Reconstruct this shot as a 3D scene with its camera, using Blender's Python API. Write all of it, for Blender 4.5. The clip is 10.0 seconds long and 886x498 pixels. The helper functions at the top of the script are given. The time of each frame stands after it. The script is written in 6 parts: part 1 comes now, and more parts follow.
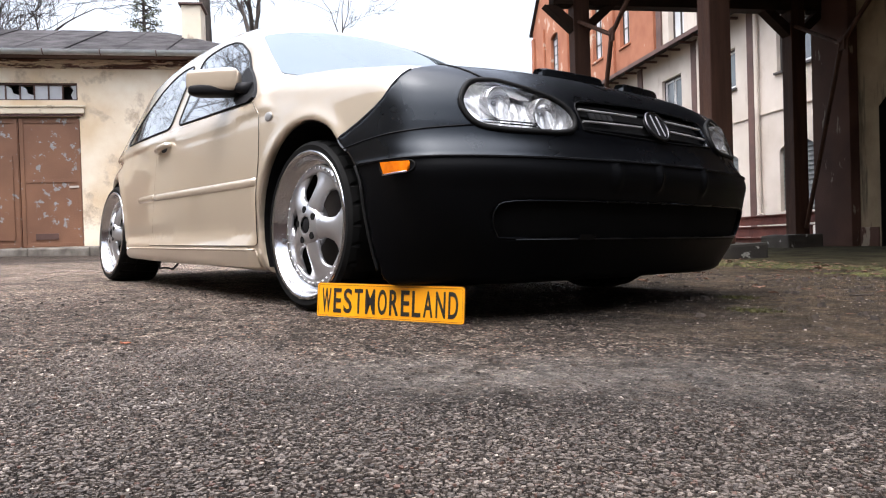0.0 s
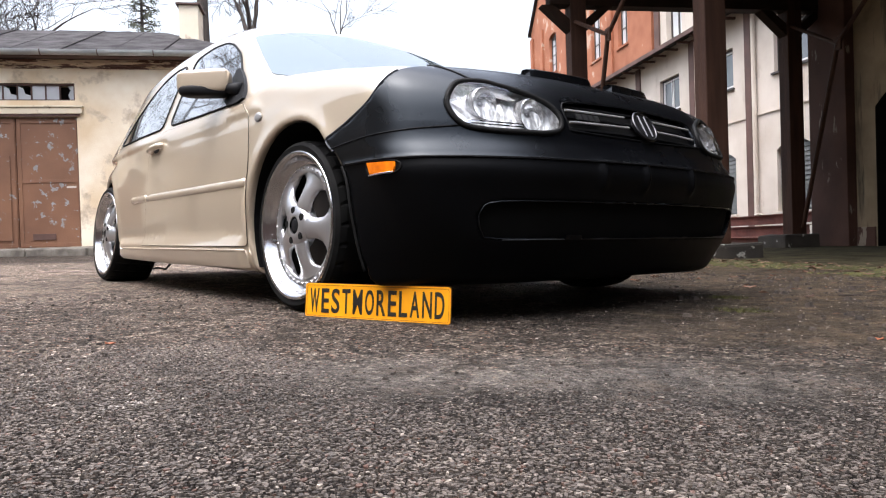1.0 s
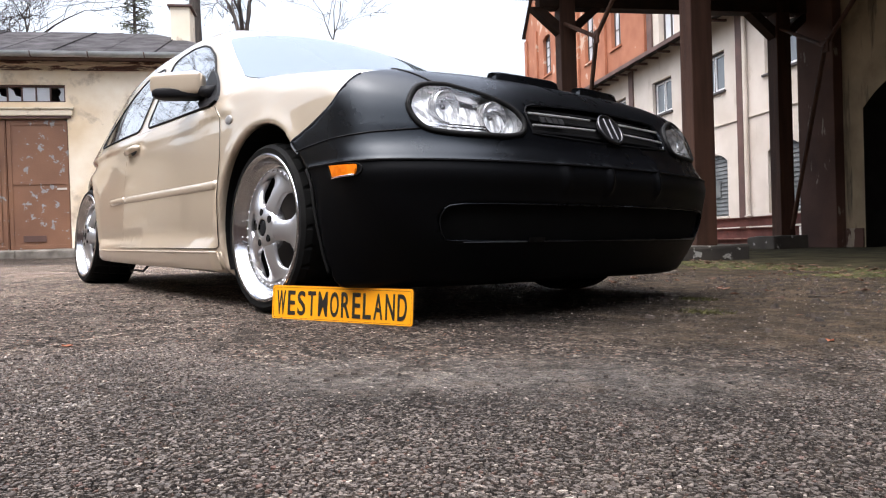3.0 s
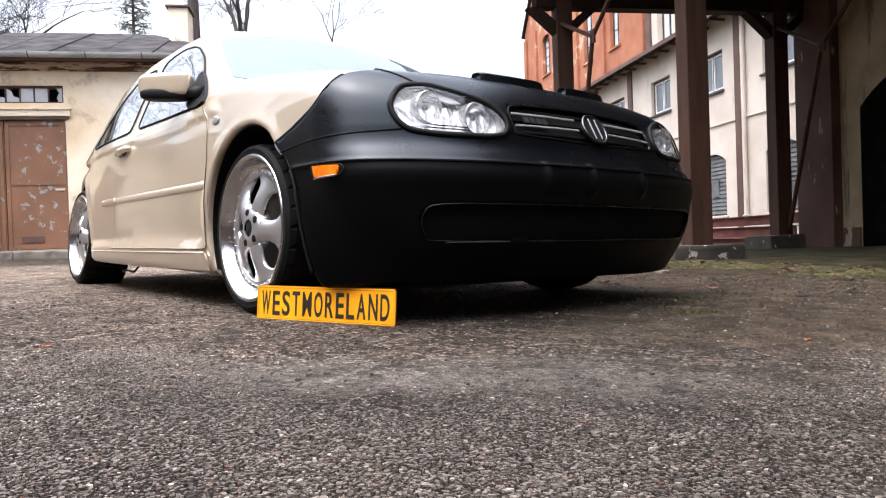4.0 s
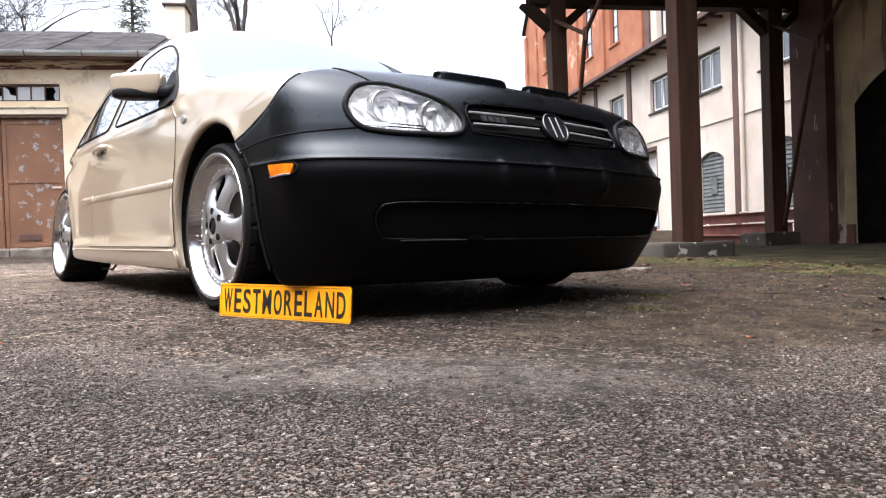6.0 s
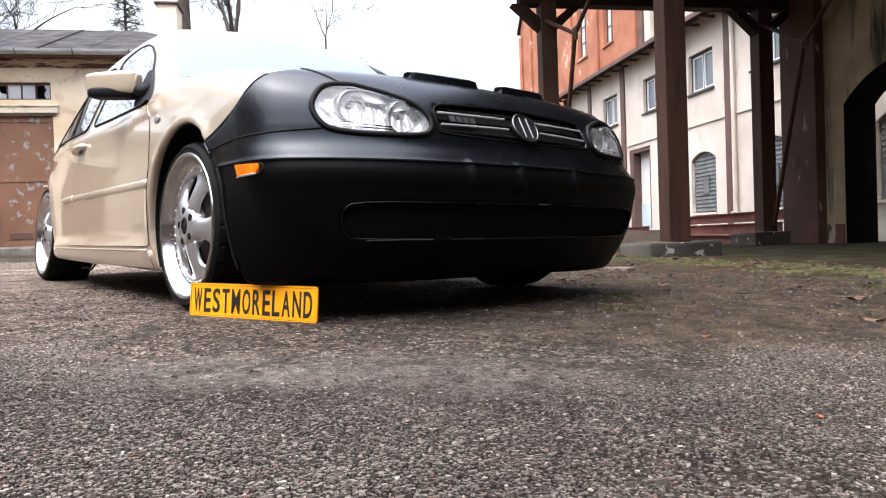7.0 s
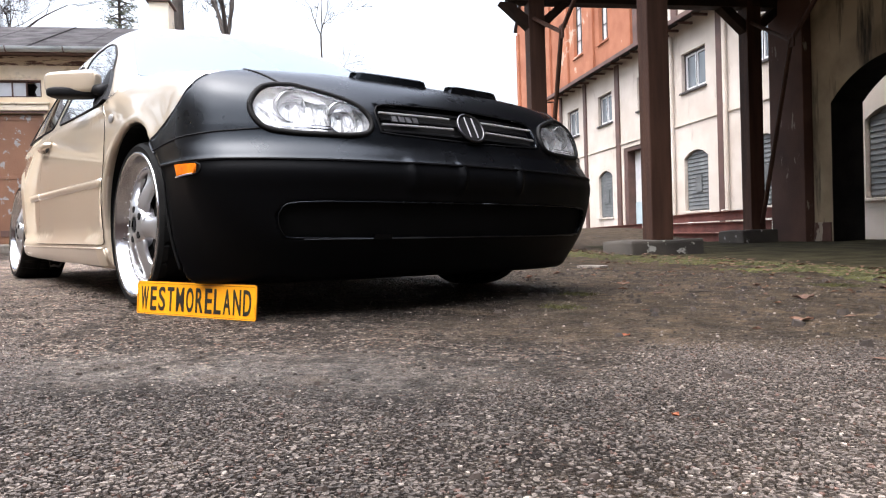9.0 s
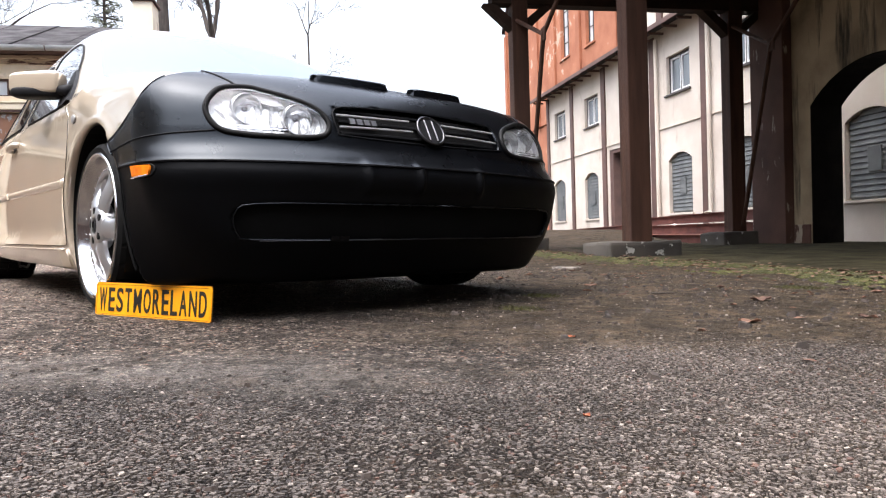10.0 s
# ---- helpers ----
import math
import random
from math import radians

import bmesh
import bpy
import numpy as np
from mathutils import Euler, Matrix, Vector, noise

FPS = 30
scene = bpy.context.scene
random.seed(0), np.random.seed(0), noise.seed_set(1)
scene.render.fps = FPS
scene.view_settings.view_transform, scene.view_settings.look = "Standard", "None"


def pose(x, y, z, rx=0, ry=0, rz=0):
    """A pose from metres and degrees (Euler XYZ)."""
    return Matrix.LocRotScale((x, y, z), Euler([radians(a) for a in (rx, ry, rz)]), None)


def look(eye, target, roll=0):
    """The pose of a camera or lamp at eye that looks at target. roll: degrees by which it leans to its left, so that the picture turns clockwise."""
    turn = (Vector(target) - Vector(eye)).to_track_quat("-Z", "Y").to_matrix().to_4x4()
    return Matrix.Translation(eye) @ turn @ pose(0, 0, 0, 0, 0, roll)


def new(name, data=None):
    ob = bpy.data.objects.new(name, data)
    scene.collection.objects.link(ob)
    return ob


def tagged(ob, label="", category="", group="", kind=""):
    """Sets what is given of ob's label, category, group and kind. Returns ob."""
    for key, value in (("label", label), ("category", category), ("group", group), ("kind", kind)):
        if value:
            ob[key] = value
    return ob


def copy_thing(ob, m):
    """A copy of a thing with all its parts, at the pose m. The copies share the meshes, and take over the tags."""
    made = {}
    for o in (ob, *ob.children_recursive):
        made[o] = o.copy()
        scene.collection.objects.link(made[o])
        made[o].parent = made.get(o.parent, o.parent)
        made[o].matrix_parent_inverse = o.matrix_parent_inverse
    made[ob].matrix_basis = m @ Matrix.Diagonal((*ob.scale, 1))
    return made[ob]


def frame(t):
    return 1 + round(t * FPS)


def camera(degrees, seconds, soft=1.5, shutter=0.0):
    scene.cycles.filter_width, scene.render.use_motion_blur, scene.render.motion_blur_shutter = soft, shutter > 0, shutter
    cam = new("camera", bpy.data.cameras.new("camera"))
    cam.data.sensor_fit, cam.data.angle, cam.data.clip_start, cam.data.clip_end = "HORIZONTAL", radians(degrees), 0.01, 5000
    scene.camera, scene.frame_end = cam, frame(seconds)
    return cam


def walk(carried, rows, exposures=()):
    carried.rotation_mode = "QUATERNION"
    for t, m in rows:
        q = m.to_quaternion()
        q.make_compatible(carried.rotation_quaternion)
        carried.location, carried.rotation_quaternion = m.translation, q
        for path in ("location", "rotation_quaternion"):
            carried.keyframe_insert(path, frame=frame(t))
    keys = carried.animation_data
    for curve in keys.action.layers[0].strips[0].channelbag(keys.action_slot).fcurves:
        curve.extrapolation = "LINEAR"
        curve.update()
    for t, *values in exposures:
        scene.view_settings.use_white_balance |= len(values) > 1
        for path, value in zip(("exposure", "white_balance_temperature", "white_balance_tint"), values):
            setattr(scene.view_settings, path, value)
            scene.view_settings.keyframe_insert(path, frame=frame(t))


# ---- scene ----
cam = camera(64.38, 10.0, soft=1.15)
PATH = [
    (0.0, (2.1503, -2.0123, 0.2451), (0.6058, -0.7420, 0.2170), -1.77),
    (0.5, (2.1628, -2.0007, 0.2449), (0.6178, -0.7311, 0.2167), -1.74),
    (1.0, (2.1779, -1.9867, 0.2449), (0.6344, -0.7151, 0.2167), -1.80),
    (1.5, (2.1929, -1.9741, 0.2444), (0.6493, -0.7026, 0.2166), -1.83),
    (2.0, (2.2096, -1.9570, 0.2446), (0.6715, -0.6790, 0.2186), -1.84),
    (2.5, (2.2266, -1.9411, 0.2445), (0.6897, -0.6615, 0.2192), -1.83),
    (3.0, (2.2490, -1.9180, 0.2443), (0.7117, -0.6389, 0.2200), -1.84),
    (4.5, (2.3091, -1.8590, 0.2425), (0.7686, -0.5839, 0.2168), -2.04),
    (5.0, (2.3363, -1.8320, 0.2422), (0.7922, -0.5612, 0.2139), -2.10),
    (5.5, (2.3583, -1.8099, 0.2413), (0.8110, -0.5430, 0.2104), -2.02),
    (7.0, (2.4496, -1.7206, 0.2398), (0.9109, -0.4434, 0.2052), -1.93),
    (7.5, (2.4796, -1.6940, 0.2398), (0.9385, -0.4197, 0.2056), -1.81),
    (8.0, (2.5149, -1.6573, 0.2376), (0.9748, -0.3821, 0.1955), -1.89),
    (8.5, (2.5458, -1.6285, 0.2390), (1.0049, -0.3542, 0.1977), -1.88),
    (9.0, (2.5844, -1.5926, 0.2388), (1.0449, -0.3166, 0.1969), -1.89),
    (9.5, (2.6185, -1.5619, 0.2382), (1.0821, -0.2822, 0.1953), -1.81),
    (10.0, (2.6611, -1.5237, 0.2394), (1.1404, -0.2254, 0.1989), -1.73),
]
walk(cam, [(t, look(eye, target, roll)) for t, eye, target, roll in PATH],
     [(0.0, 1.25, 6300, 14), (3.0, 1.25, 6300, 14), (4.6, 1.54, 6300, 14), (10.0, 1.54, 6300, 14)])

# ---- light ----
world = bpy.data.worlds.new("overcast_sky")
scene.world = world
world.use_nodes = True
wn, wl = world.node_tree.nodes, world.node_tree.links
wn.clear()
sky = wn.new("ShaderNodeTexSky")
sky.sky_type = "NISHITA"
sky.sun_disc = False
sky.sun_elevation, sky.sun_rotation = radians(72), radians(174)
sky.air_density, sky.dust_density, sky.ozone_density = 1.6, 4.0, 1.0
pale = wn.new("ShaderNodeHueSaturation")
pale.inputs["Saturation"].default_value = 0.45
back = wn.new("ShaderNodeBackground")
back.inputs["Strength"].default_value = 0.10
wout = wn.new("ShaderNodeOutputWorld")
# a cloud cover is brightest overhead and falls evenly to the horizon
where = wn.new("ShaderNodeTexCoord")
height = wn.new("ShaderNodeSeparateXYZ")
cover_ramp = wn.new("ShaderNodeMapRange")
cover_ramp.inputs["To Min"].default_value, cover_ramp.inputs["To Max"].default_value = 0.85, 2.9
cloud = wn.new("ShaderNodeVectorMath")
cloud.operation = "SCALE"
wl.new(where.outputs["Generated"], height.inputs[0])
wl.new(height.outputs["Z"], cover_ramp.inputs["Value"])
wl.new(sky.outputs[0], pale.inputs["Color"])
wl.new(pale.outputs[0], cloud.inputs[0])
wl.new(cover_ramp.outputs[0], cloud.inputs["Scale"])
wl.new(cloud.outputs[0], back.inputs["Color"])
wl.new(back.outputs[0], wout.inputs["Surface"])

sun_data = bpy.data.lights.new("sun", "SUN")
sun_data.energy, sun_data.angle, sun_data.color = 1.5, radians(80), (1.0, 0.98, 0.95)
sun = new("sun", sun_data)
sun.matrix_world = look((0.5, -5.0, 15.0), (0, 0, 0))

# ---- materials ----
def mat(name, dark, light=None, scale=8.0, rough=0.8, metal=0.0, bump=0.0, bump_scale=40.0, detail=6.0, spread=(0.35, 0.65),
        rough_var=0.0, coat=0.0, spec=0.5, per_object=0.0, streak=None):
    """A surface whose colour wanders between two tones, with a fine relief."""
    m = bpy.data.materials.new(name)
    m.use_nodes = True
    n, l = m.node_tree.nodes, m.node_tree.links
    b = n["Principled BSDF"]
    light = light or dark
    co = n.new("ShaderNodeTexCoord")
    src = co.outputs["Object"]
    if streak:
        mp = n.new("ShaderNodeMapping")
        mp.inputs["Scale"].default_value = streak
        l.new(src, mp.inputs["Vector"])
        src = mp.outputs[0]
    big = n.new("ShaderNodeTexNoise")
    big.inputs["Scale"].default_value, big.inputs["Detail"].default_value = scale, detail
    l.new(src, big.inputs["Vector"])
    ramp = n.new("ShaderNodeMapRange")
    ramp.inputs["From Min"].default_value, ramp.inputs["From Max"].default_value = spread
    l.new(big.outputs["Fac"], ramp.inputs["Value"])
    mix = n.new("ShaderNodeMix")
    mix.data_type = "RGBA"
    mix.inputs["A"].default_value, mix.inputs["B"].default_value = (*dark, 1), (*light, 1)
    l.new(ramp.outputs[0], mix.inputs["Factor"])
    colour = mix.outputs["Result"]
    if per_object:
        info = n.new("ShaderNodeObjectInfo")
        hv = n.new("ShaderNodeHueSaturation")
        mr = n.new("ShaderNodeMapRange")
        mr.inputs["To Min"].default_value, mr.inputs["To Max"].default_value = 1 - per_object, 1 + per_object
        l.new(info.outputs["Random"], mr.inputs["Value"])
        l.new(mr.outputs[0], hv.inputs["Value"])
        l.new(colour, hv.inputs["Color"])
        colour = hv.outputs[0]
    l.new(colour, b.inputs["Base Color"])
    b.inputs["Roughness"].default_value, b.inputs["Metallic"].default_value = rough, metal
    b.inputs["Coat Weight"].default_value, b.inputs["Coat Roughness"].default_value = coat, 0.03
    b.inputs["Specular IOR Level"].default_value = spec
    if rough_var:
        rr = n.new("ShaderNodeMapRange")
        rr.inputs["To Min"].default_value, rr.inputs["To Max"].default_value = max(0.02, rough - rough_var), min(1, rough + rough_var)
        l.new(big.outputs["Fac"], rr.inputs["Value"])
        l.new(rr.outputs[0], b.inputs["Roughness"])
    if bump:
        fine = n.new("ShaderNodeTexNoise")
        fine.inputs["Scale"].default_value, fine.inputs["Detail"].default_value = bump_scale, 5
        l.new(src, fine.inputs["Vector"])
        bp = n.new("ShaderNodeBump")
        bp.inputs["Strength"].default_value, bp.inputs["Distance"].default_value = bump, 0.02
        l.new(fine.outputs["Fac"], bp.inputs["Height"])
        l.new(bp.outputs[0], b.inputs["Normal"])
    return m


def peel(name, coat_a, coat_b, under, amount, scale, rough=0.75, edge=0.03, streak=None, bump=0.4, under2=None):
    """Old paint or render with patches fallen off, so that the ground below shows."""
    m = mat(name, coat_a, coat_b, scale=1.3, rough=rough, bump=0.25, bump_scale=60)
    n, l = m.node_tree.nodes, m.node_tree.links
    b = n["Principled BSDF"]
    old = b.inputs["Base Color"].links[0].from_socket
    co = n.new("ShaderNodeTexCoord")
    src = co.outputs["Object"]
    if streak:
        mp = n.new("ShaderNodeMapping")
        mp.inputs["Scale"].default_value = streak
        l.new(src, mp.inputs["Vector"])
        src = mp.outputs[0]
    where = n.new("ShaderNodeTexNoise")
    where.inputs["Scale"].default_value, where.inputs["Detail"].default_value, where.inputs["Roughness"].default_value = scale, 8, 0.62
    l.new(src, where.inputs["Vector"])
    cut = n.new("ShaderNodeMapRange")
    cut.inputs["From Min"].default_value, cut.inputs["From Max"].default_value = amount, amount + edge
    l.new(where.outputs["Fac"], cut.inputs["Value"])
    mix = n.new("ShaderNodeMix")
    mix.data_type = "RGBA"
    l.new(old, mix.inputs["A"])
    mix.inputs["B"].default_value = (*under, 1)
    if under2:
        sp = n.new("ShaderNodeTexNoise")
        sp.inputs["Scale"].default_value = scale * 3
        l.new(src, sp.inputs["Vector"])
        um = n.new("ShaderNodeMix")
        um.data_type = "RGBA"
        um.inputs["A"].default_value, um.inputs["B"].default_value = (*under, 1), (*under2, 1)
        l.new(sp.outputs["Fac"], um.inputs["Factor"])
        l.new(um.outputs["Result"], mix.inputs["B"])
    l.new(cut.outputs[0], mix.inputs["Factor"])
    l.new(mix.outputs["Result"], b.inputs["Base Color"])
    bp = n.new("ShaderNodeBump")
    bp.inputs["Strength"].default_value, bp.inputs["Distance"].default_value, bp.invert = bump, 0.01, True
    l.new(cut.outputs[0], bp.inputs["Height"])
    prev = b.inputs["Normal"].links[0].from_socket
    l.new(prev, bp.inputs["Normal"])
    l.new(bp.outputs[0], b.inputs["Normal"])
    return m


def glass_mat(name, tint=(1, 1, 1), rough=0.02):
    m = bpy.data.materials.new(name)
    m.use_nodes = True
    n, l = m.node_tree.nodes, m.node_tree.links
    n.remove(n["Principled BSDF"])
    out = n["Material Output"]
    clear = n.new("ShaderNodeBsdfTransparent")
    clear.inputs["Color"].default_value = (*tint, 1)
    gloss = n.new("ShaderNodeBsdfGlossy")
    gloss.inputs["Roughness"].default_value = rough
    fres = n.new("ShaderNodeFresnel")
    fres.inputs["IOR"].default_value = 1.5
    mix = n.new("ShaderNodeMixShader")
    l.new(fres.outputs[0], mix.inputs["Fac"])
    l.new(clear.outputs[0], mix.inputs[1])
    l.new(gloss.outputs[0], mix.inputs[2])
    l.new(mix.outputs[0], out.inputs["Surface"])
    return m


class Nodes:
    """Helpers for wiring a material."""

    def __init__(self, name):
        self.m = bpy.data.materials.new(name)
        self.m.use_nodes = True
        self.n, self.l = self.m.node_tree.nodes, self.m.node_tree.links
        self.b = self.n["Principled BSDF"]
        self.co = self.n.new("ShaderNodeTexCoord").outputs["Object"]

    def noise_at(self, scale, detail=6, rough=0.6):
        t = self.n.new("ShaderNodeTexNoise")
        t.inputs["Scale"].default_value, t.inputs["Detail"].default_value, t.inputs["Roughness"].default_value = scale, detail, rough
        self.l.new(self.co, t.inputs["Vector"])
        return t.outputs["Fac"]

    def ramp(self, src, a, c, lo=0.0, hi=1.0):
        t = self.n.new("ShaderNodeMapRange")
        t.inputs["From Min"].default_value, t.inputs["From Max"].default_value = a, c
        t.inputs["To Min"].default_value, t.inputs["To Max"].default_value = lo, hi
        self.l.new(src, t.inputs["Value"])
        return t.outputs[0]

    def math(self, kind, a, c):
        t = self.n.new("ShaderNodeMath")
        t.operation = kind
        for i, v in enumerate((a, c)):
            if isinstance(v, (int, float)):
                t.inputs[i].default_value = v
            else:
                self.l.new(v, t.inputs[i])
        return t.outputs[0]

    def dot(self, v):
        t = self.n.new("ShaderNodeVectorMath")
        t.operation = "DOT_PRODUCT"
        t.inputs[1].default_value = v
        self.l.new(self.co, t.inputs[0])
        return t.outputs["Value"]

    def blend(self, fac, a, c, kind="MIX"):
        t = self.n.new("ShaderNodeMix")
        t.data_type, t.blend_type = "RGBA", kind
        if isinstance(fac, (int, float)):
            t.inputs["Factor"].default_value = fac
        else:
            self.l.new(fac, t.inputs["Factor"])
        for key, v in (("A", a), ("B", c)):
            if isinstance(v, tuple):
                t.inputs[key].default_value = (*v, 1)
            else:
                self.l.new(v, t.inputs[key])
        return t.outputs["Result"]

    def scaled(self, colour, value):
        t = self.n.new("ShaderNodeVectorMath")
        t.operation = "SCALE"
        self.l.new(colour, t.inputs[0])
        self.l.new(value, t.inputs["Scale"])
        return t.outputs[0]

    def cells(self, scale):
        t = self.n.new("ShaderNodeTexVoronoi")
        t.inputs["Scale"].default_value = scale
        self.l.new(self.co, t.inputs["Vector"])
        q = self.n.new("ShaderNodeSeparateColor")
        self.l.new(t.outputs["Color"], q.inputs[0])
        return t.outputs["Distance"], q.outputs[0], q.outputs[1], q.outputs[2]

    def bump(self, height, strength, distance, under=None, invert=False):
        t = self.n.new("ShaderNodeBump")
        t.inputs["Strength"].default_value, t.inputs["Distance"].default_value, t.invert = strength, distance, invert
        self.l.new(height, t.inputs["Height"])
        if under is not None:
            self.l.new(under, t.inputs["Normal"])
        return t.outputs[0]


def yard_tone(k):
    """Broad stains of the yard with some painted shade and brightening, shared by the binder and the chips: about 0.6
    to 1.5.
    """
    broad = k.ramp(k.noise_at(0.55, 5), 0.36, 0.66, 0.72, 1.25)
    mid = k.ramp(k.noise_at(3.1, 6, 0.65), 0.36, 0.66, 0.78, 1.22)
    tone = k.math("MULTIPLY", broad, mid)
    # tone patches; the darkest paints shade under the nose along with an oil stain
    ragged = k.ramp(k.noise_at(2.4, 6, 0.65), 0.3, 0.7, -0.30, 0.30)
    # the widest patch paints the left ground brighter than its light makes it
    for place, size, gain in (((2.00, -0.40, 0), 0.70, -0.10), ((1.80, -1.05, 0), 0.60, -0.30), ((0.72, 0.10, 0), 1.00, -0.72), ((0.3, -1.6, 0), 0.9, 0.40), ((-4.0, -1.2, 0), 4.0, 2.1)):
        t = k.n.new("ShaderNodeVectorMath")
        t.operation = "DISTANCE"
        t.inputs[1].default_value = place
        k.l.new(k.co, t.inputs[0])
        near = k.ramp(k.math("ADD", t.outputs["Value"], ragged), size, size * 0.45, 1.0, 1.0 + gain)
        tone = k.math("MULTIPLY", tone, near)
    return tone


def asphalt_mat():
    """Worn asphalt: brown-grey binder with a chip in every cell, a smooth worn track, brown dirt towards the canopy."""
    k = Nodes("worn_asphalt")
    dist, r, g, b = k.cells(135)
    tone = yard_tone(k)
    # the smooth track runs across the yard before the car
    across = k.math("ADD", k.dot((-0.74, 0.67, 0)), k.ramp(k.noise_at(1.6, 5), 0.3, 0.7, -0.16, 0.16))
    track = k.math("MULTIPLY", k.ramp(across, -1.98, -1.84), k.ramp(across, -1.44, -1.66))
    track = k.math("MULTIPLY", track, k.math("MULTIPLY", k.ramp(k.dot((0.67, 0.74, 0)), -0.75, -0.1), k.ramp(k.dot((0.67, 0.74, 0)), 0.85, 0.40)))
    base = k.blend(k.ramp(k.noise_at(11, 7, 0.65), 0.35, 0.68), (0.095, 0.074, 0.062), (0.046, 0.035, 0.028))
    chip = k.blend(k.ramp(r, 0.0, 1.0), (0.016, 0.012, 0.010), (0.210, 0.170, 0.143))
    base = k.blend(0.72, base, chip)
    far, r2, g2, b2 = k.cells(62)
    base = k.scaled(base, k.ramp(r2, 0.0, 1.0, 0.45, 1.75))
    base = k.scaled(base, k.ramp(far, 0.30, 0.75, 1.10, 0.62))
    base = k.blend(k.ramp(g2, 0.92, 0.94, 0, 0.7), base, (0.30, 0.26, 0.215))
    base = k.blend(k.ramp(g, 0.965, 0.972, 0, 0.9), base, (0.36, 0.32, 0.28))
    base = k.blend(k.ramp(b, 0.95, 0.96, 0, 0.8), base, (0.20, 0.105, 0.070))
    base = k.scaled(base, k.ramp(dist, 0.22, 0.62, 1.12, 0.30))
    base = k.blend(k.math("MULTIPLY", track, 0.62), base, k.blend(k.noise_at(70, 6, 0.7), (0.095, 0.086, 0.080), (0.190, 0.174, 0.162)))
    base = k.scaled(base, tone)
    base = k.scaled(base, k.ramp(k.noise_at(240, 8, 0.8), 0.34, 0.66, 0.42, 1.65))
    base = k.scaled(base, k.ramp(k.noise_at(38, 8, 0.78), 0.38, 0.62, 0.50, 1.50))
    base = k.blend(k.ramp(k.noise_at(5.5, 7, 0.68), 0.52, 0.64, 0, 0.72), base, (0.020, 0.015, 0.011))
    base = k.blend(k.ramp(k.noise_at(7.5, 8, 0.70), 0.54, 0.66, 0, 0.5), base, (0.150, 0.122, 0.100))
    bed = k.math("MULTIPLY", k.ramp(across, -1.70, -1.90), k.ramp(k.noise_at(26, 5, 0.7), 0.66, 0.50))
    along = k.dot((0.67, 0.74, 0))
    bed = k.math("MULTIPLY", bed, k.ramp(across, -2.62, -2.40))
    bed = k.math("MULTIPLY", bed, k.math("MULTIPLY", k.ramp(along, -1.20, -0.85), k.ramp(along, 1.90, 1.55)))
    base = k.blend(k.math("MULTIPLY", bed, 0.72), base, (0.010, 0.0072, 0.0058))
    # brown dirt gathers towards the canopy
    add = k.math("ADD", k.math("MULTIPLY", k.noise_at(1.1, 8, 0.65), 3.2), k.dot((0.5, 0.866, 0)))
    dirt = k.blend(k.ramp(k.noise_at(13, 10, 0.75), 0.36, 0.64), (0.013, 0.009, 0.0055), (0.088, 0.064, 0.040))
    dirt = k.scaled(dirt, k.ramp(k.noise_at(3.6, 8, 0.7), 0.36, 0.62, 0.50, 1.45))
    base = k.blend(k.ramp(add, 1.7, 2.9, 0, 0.88), base, dirt)
    base = k.blend(1.0, base, (1.07, 1.05, 1.00), "MULTIPLY")
    k.l.new(base, k.b.inputs["Base Color"])
    k.l.new(k.ramp(k.noise_at(3.0), 0.3, 0.7, 0.72, 0.92), k.b.inputs["Roughness"])
    k.b.inputs["Specular IOR Level"].default_value = 0.16
    n0 = k.bump(far, 0.7, 0.03, None, True)
    n1 = k.bump(dist, 1.0, 0.012, n0, True)
    k.l.new(k.bump(k.noise_at(20, 8, 0.7), 0.8, 0.03, n1), k.b.inputs["Normal"])
    return k.m


def chip_mat():
    """Loose-topped stone chips, each of its own tone."""
    k = Nodes("asphalt_stone_chip")
    isl = k.n.new("ShaderNodeNewGeometry").outputs["Random Per Island"]
    wn2 = k.n.new("ShaderNodeTexWhiteNoise")
    wn2.noise_dimensions = "1D"
    k.l.new(isl, wn2.inputs["W"])
    col = k.blend(k.ramp(isl, 0.0, 0.62), (0.034, 0.0285, 0.025), (0.084, 0.071, 0.062))
    col = k.blend(k.ramp(isl, 0.55, 0.98), col, (0.148, 0.127, 0.112))
    col = k.blend(k.ramp(isl, 0.980, 0.985), col, (0.27, 0.24, 0.21))
    col = k.blend(k.ramp(wn2.outputs["Value"], 0.955, 0.965, 0, 0.6), col, (0.105, 0.052, 0.037))
    col = k.scaled(col, k.ramp(k.noise_at(650, 6, 0.8), 0.32, 0.68, 0.40, 1.65))
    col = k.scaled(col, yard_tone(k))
    col = k.blend(1.0, col, (1.08, 1.05, 1.01), "MULTIPLY")
    k.l.new(col, k.b.inputs["Base Color"])
    k.b.inputs["Roughness"].default_value = 0.6
    k.b.inputs["Specular IOR Level"].default_value = 0.28
    k.l.new(k.bump(k.noise_at(500, 4, 0.7), 0.5, 0.004), k.b.inputs["Normal"])
    return k.m


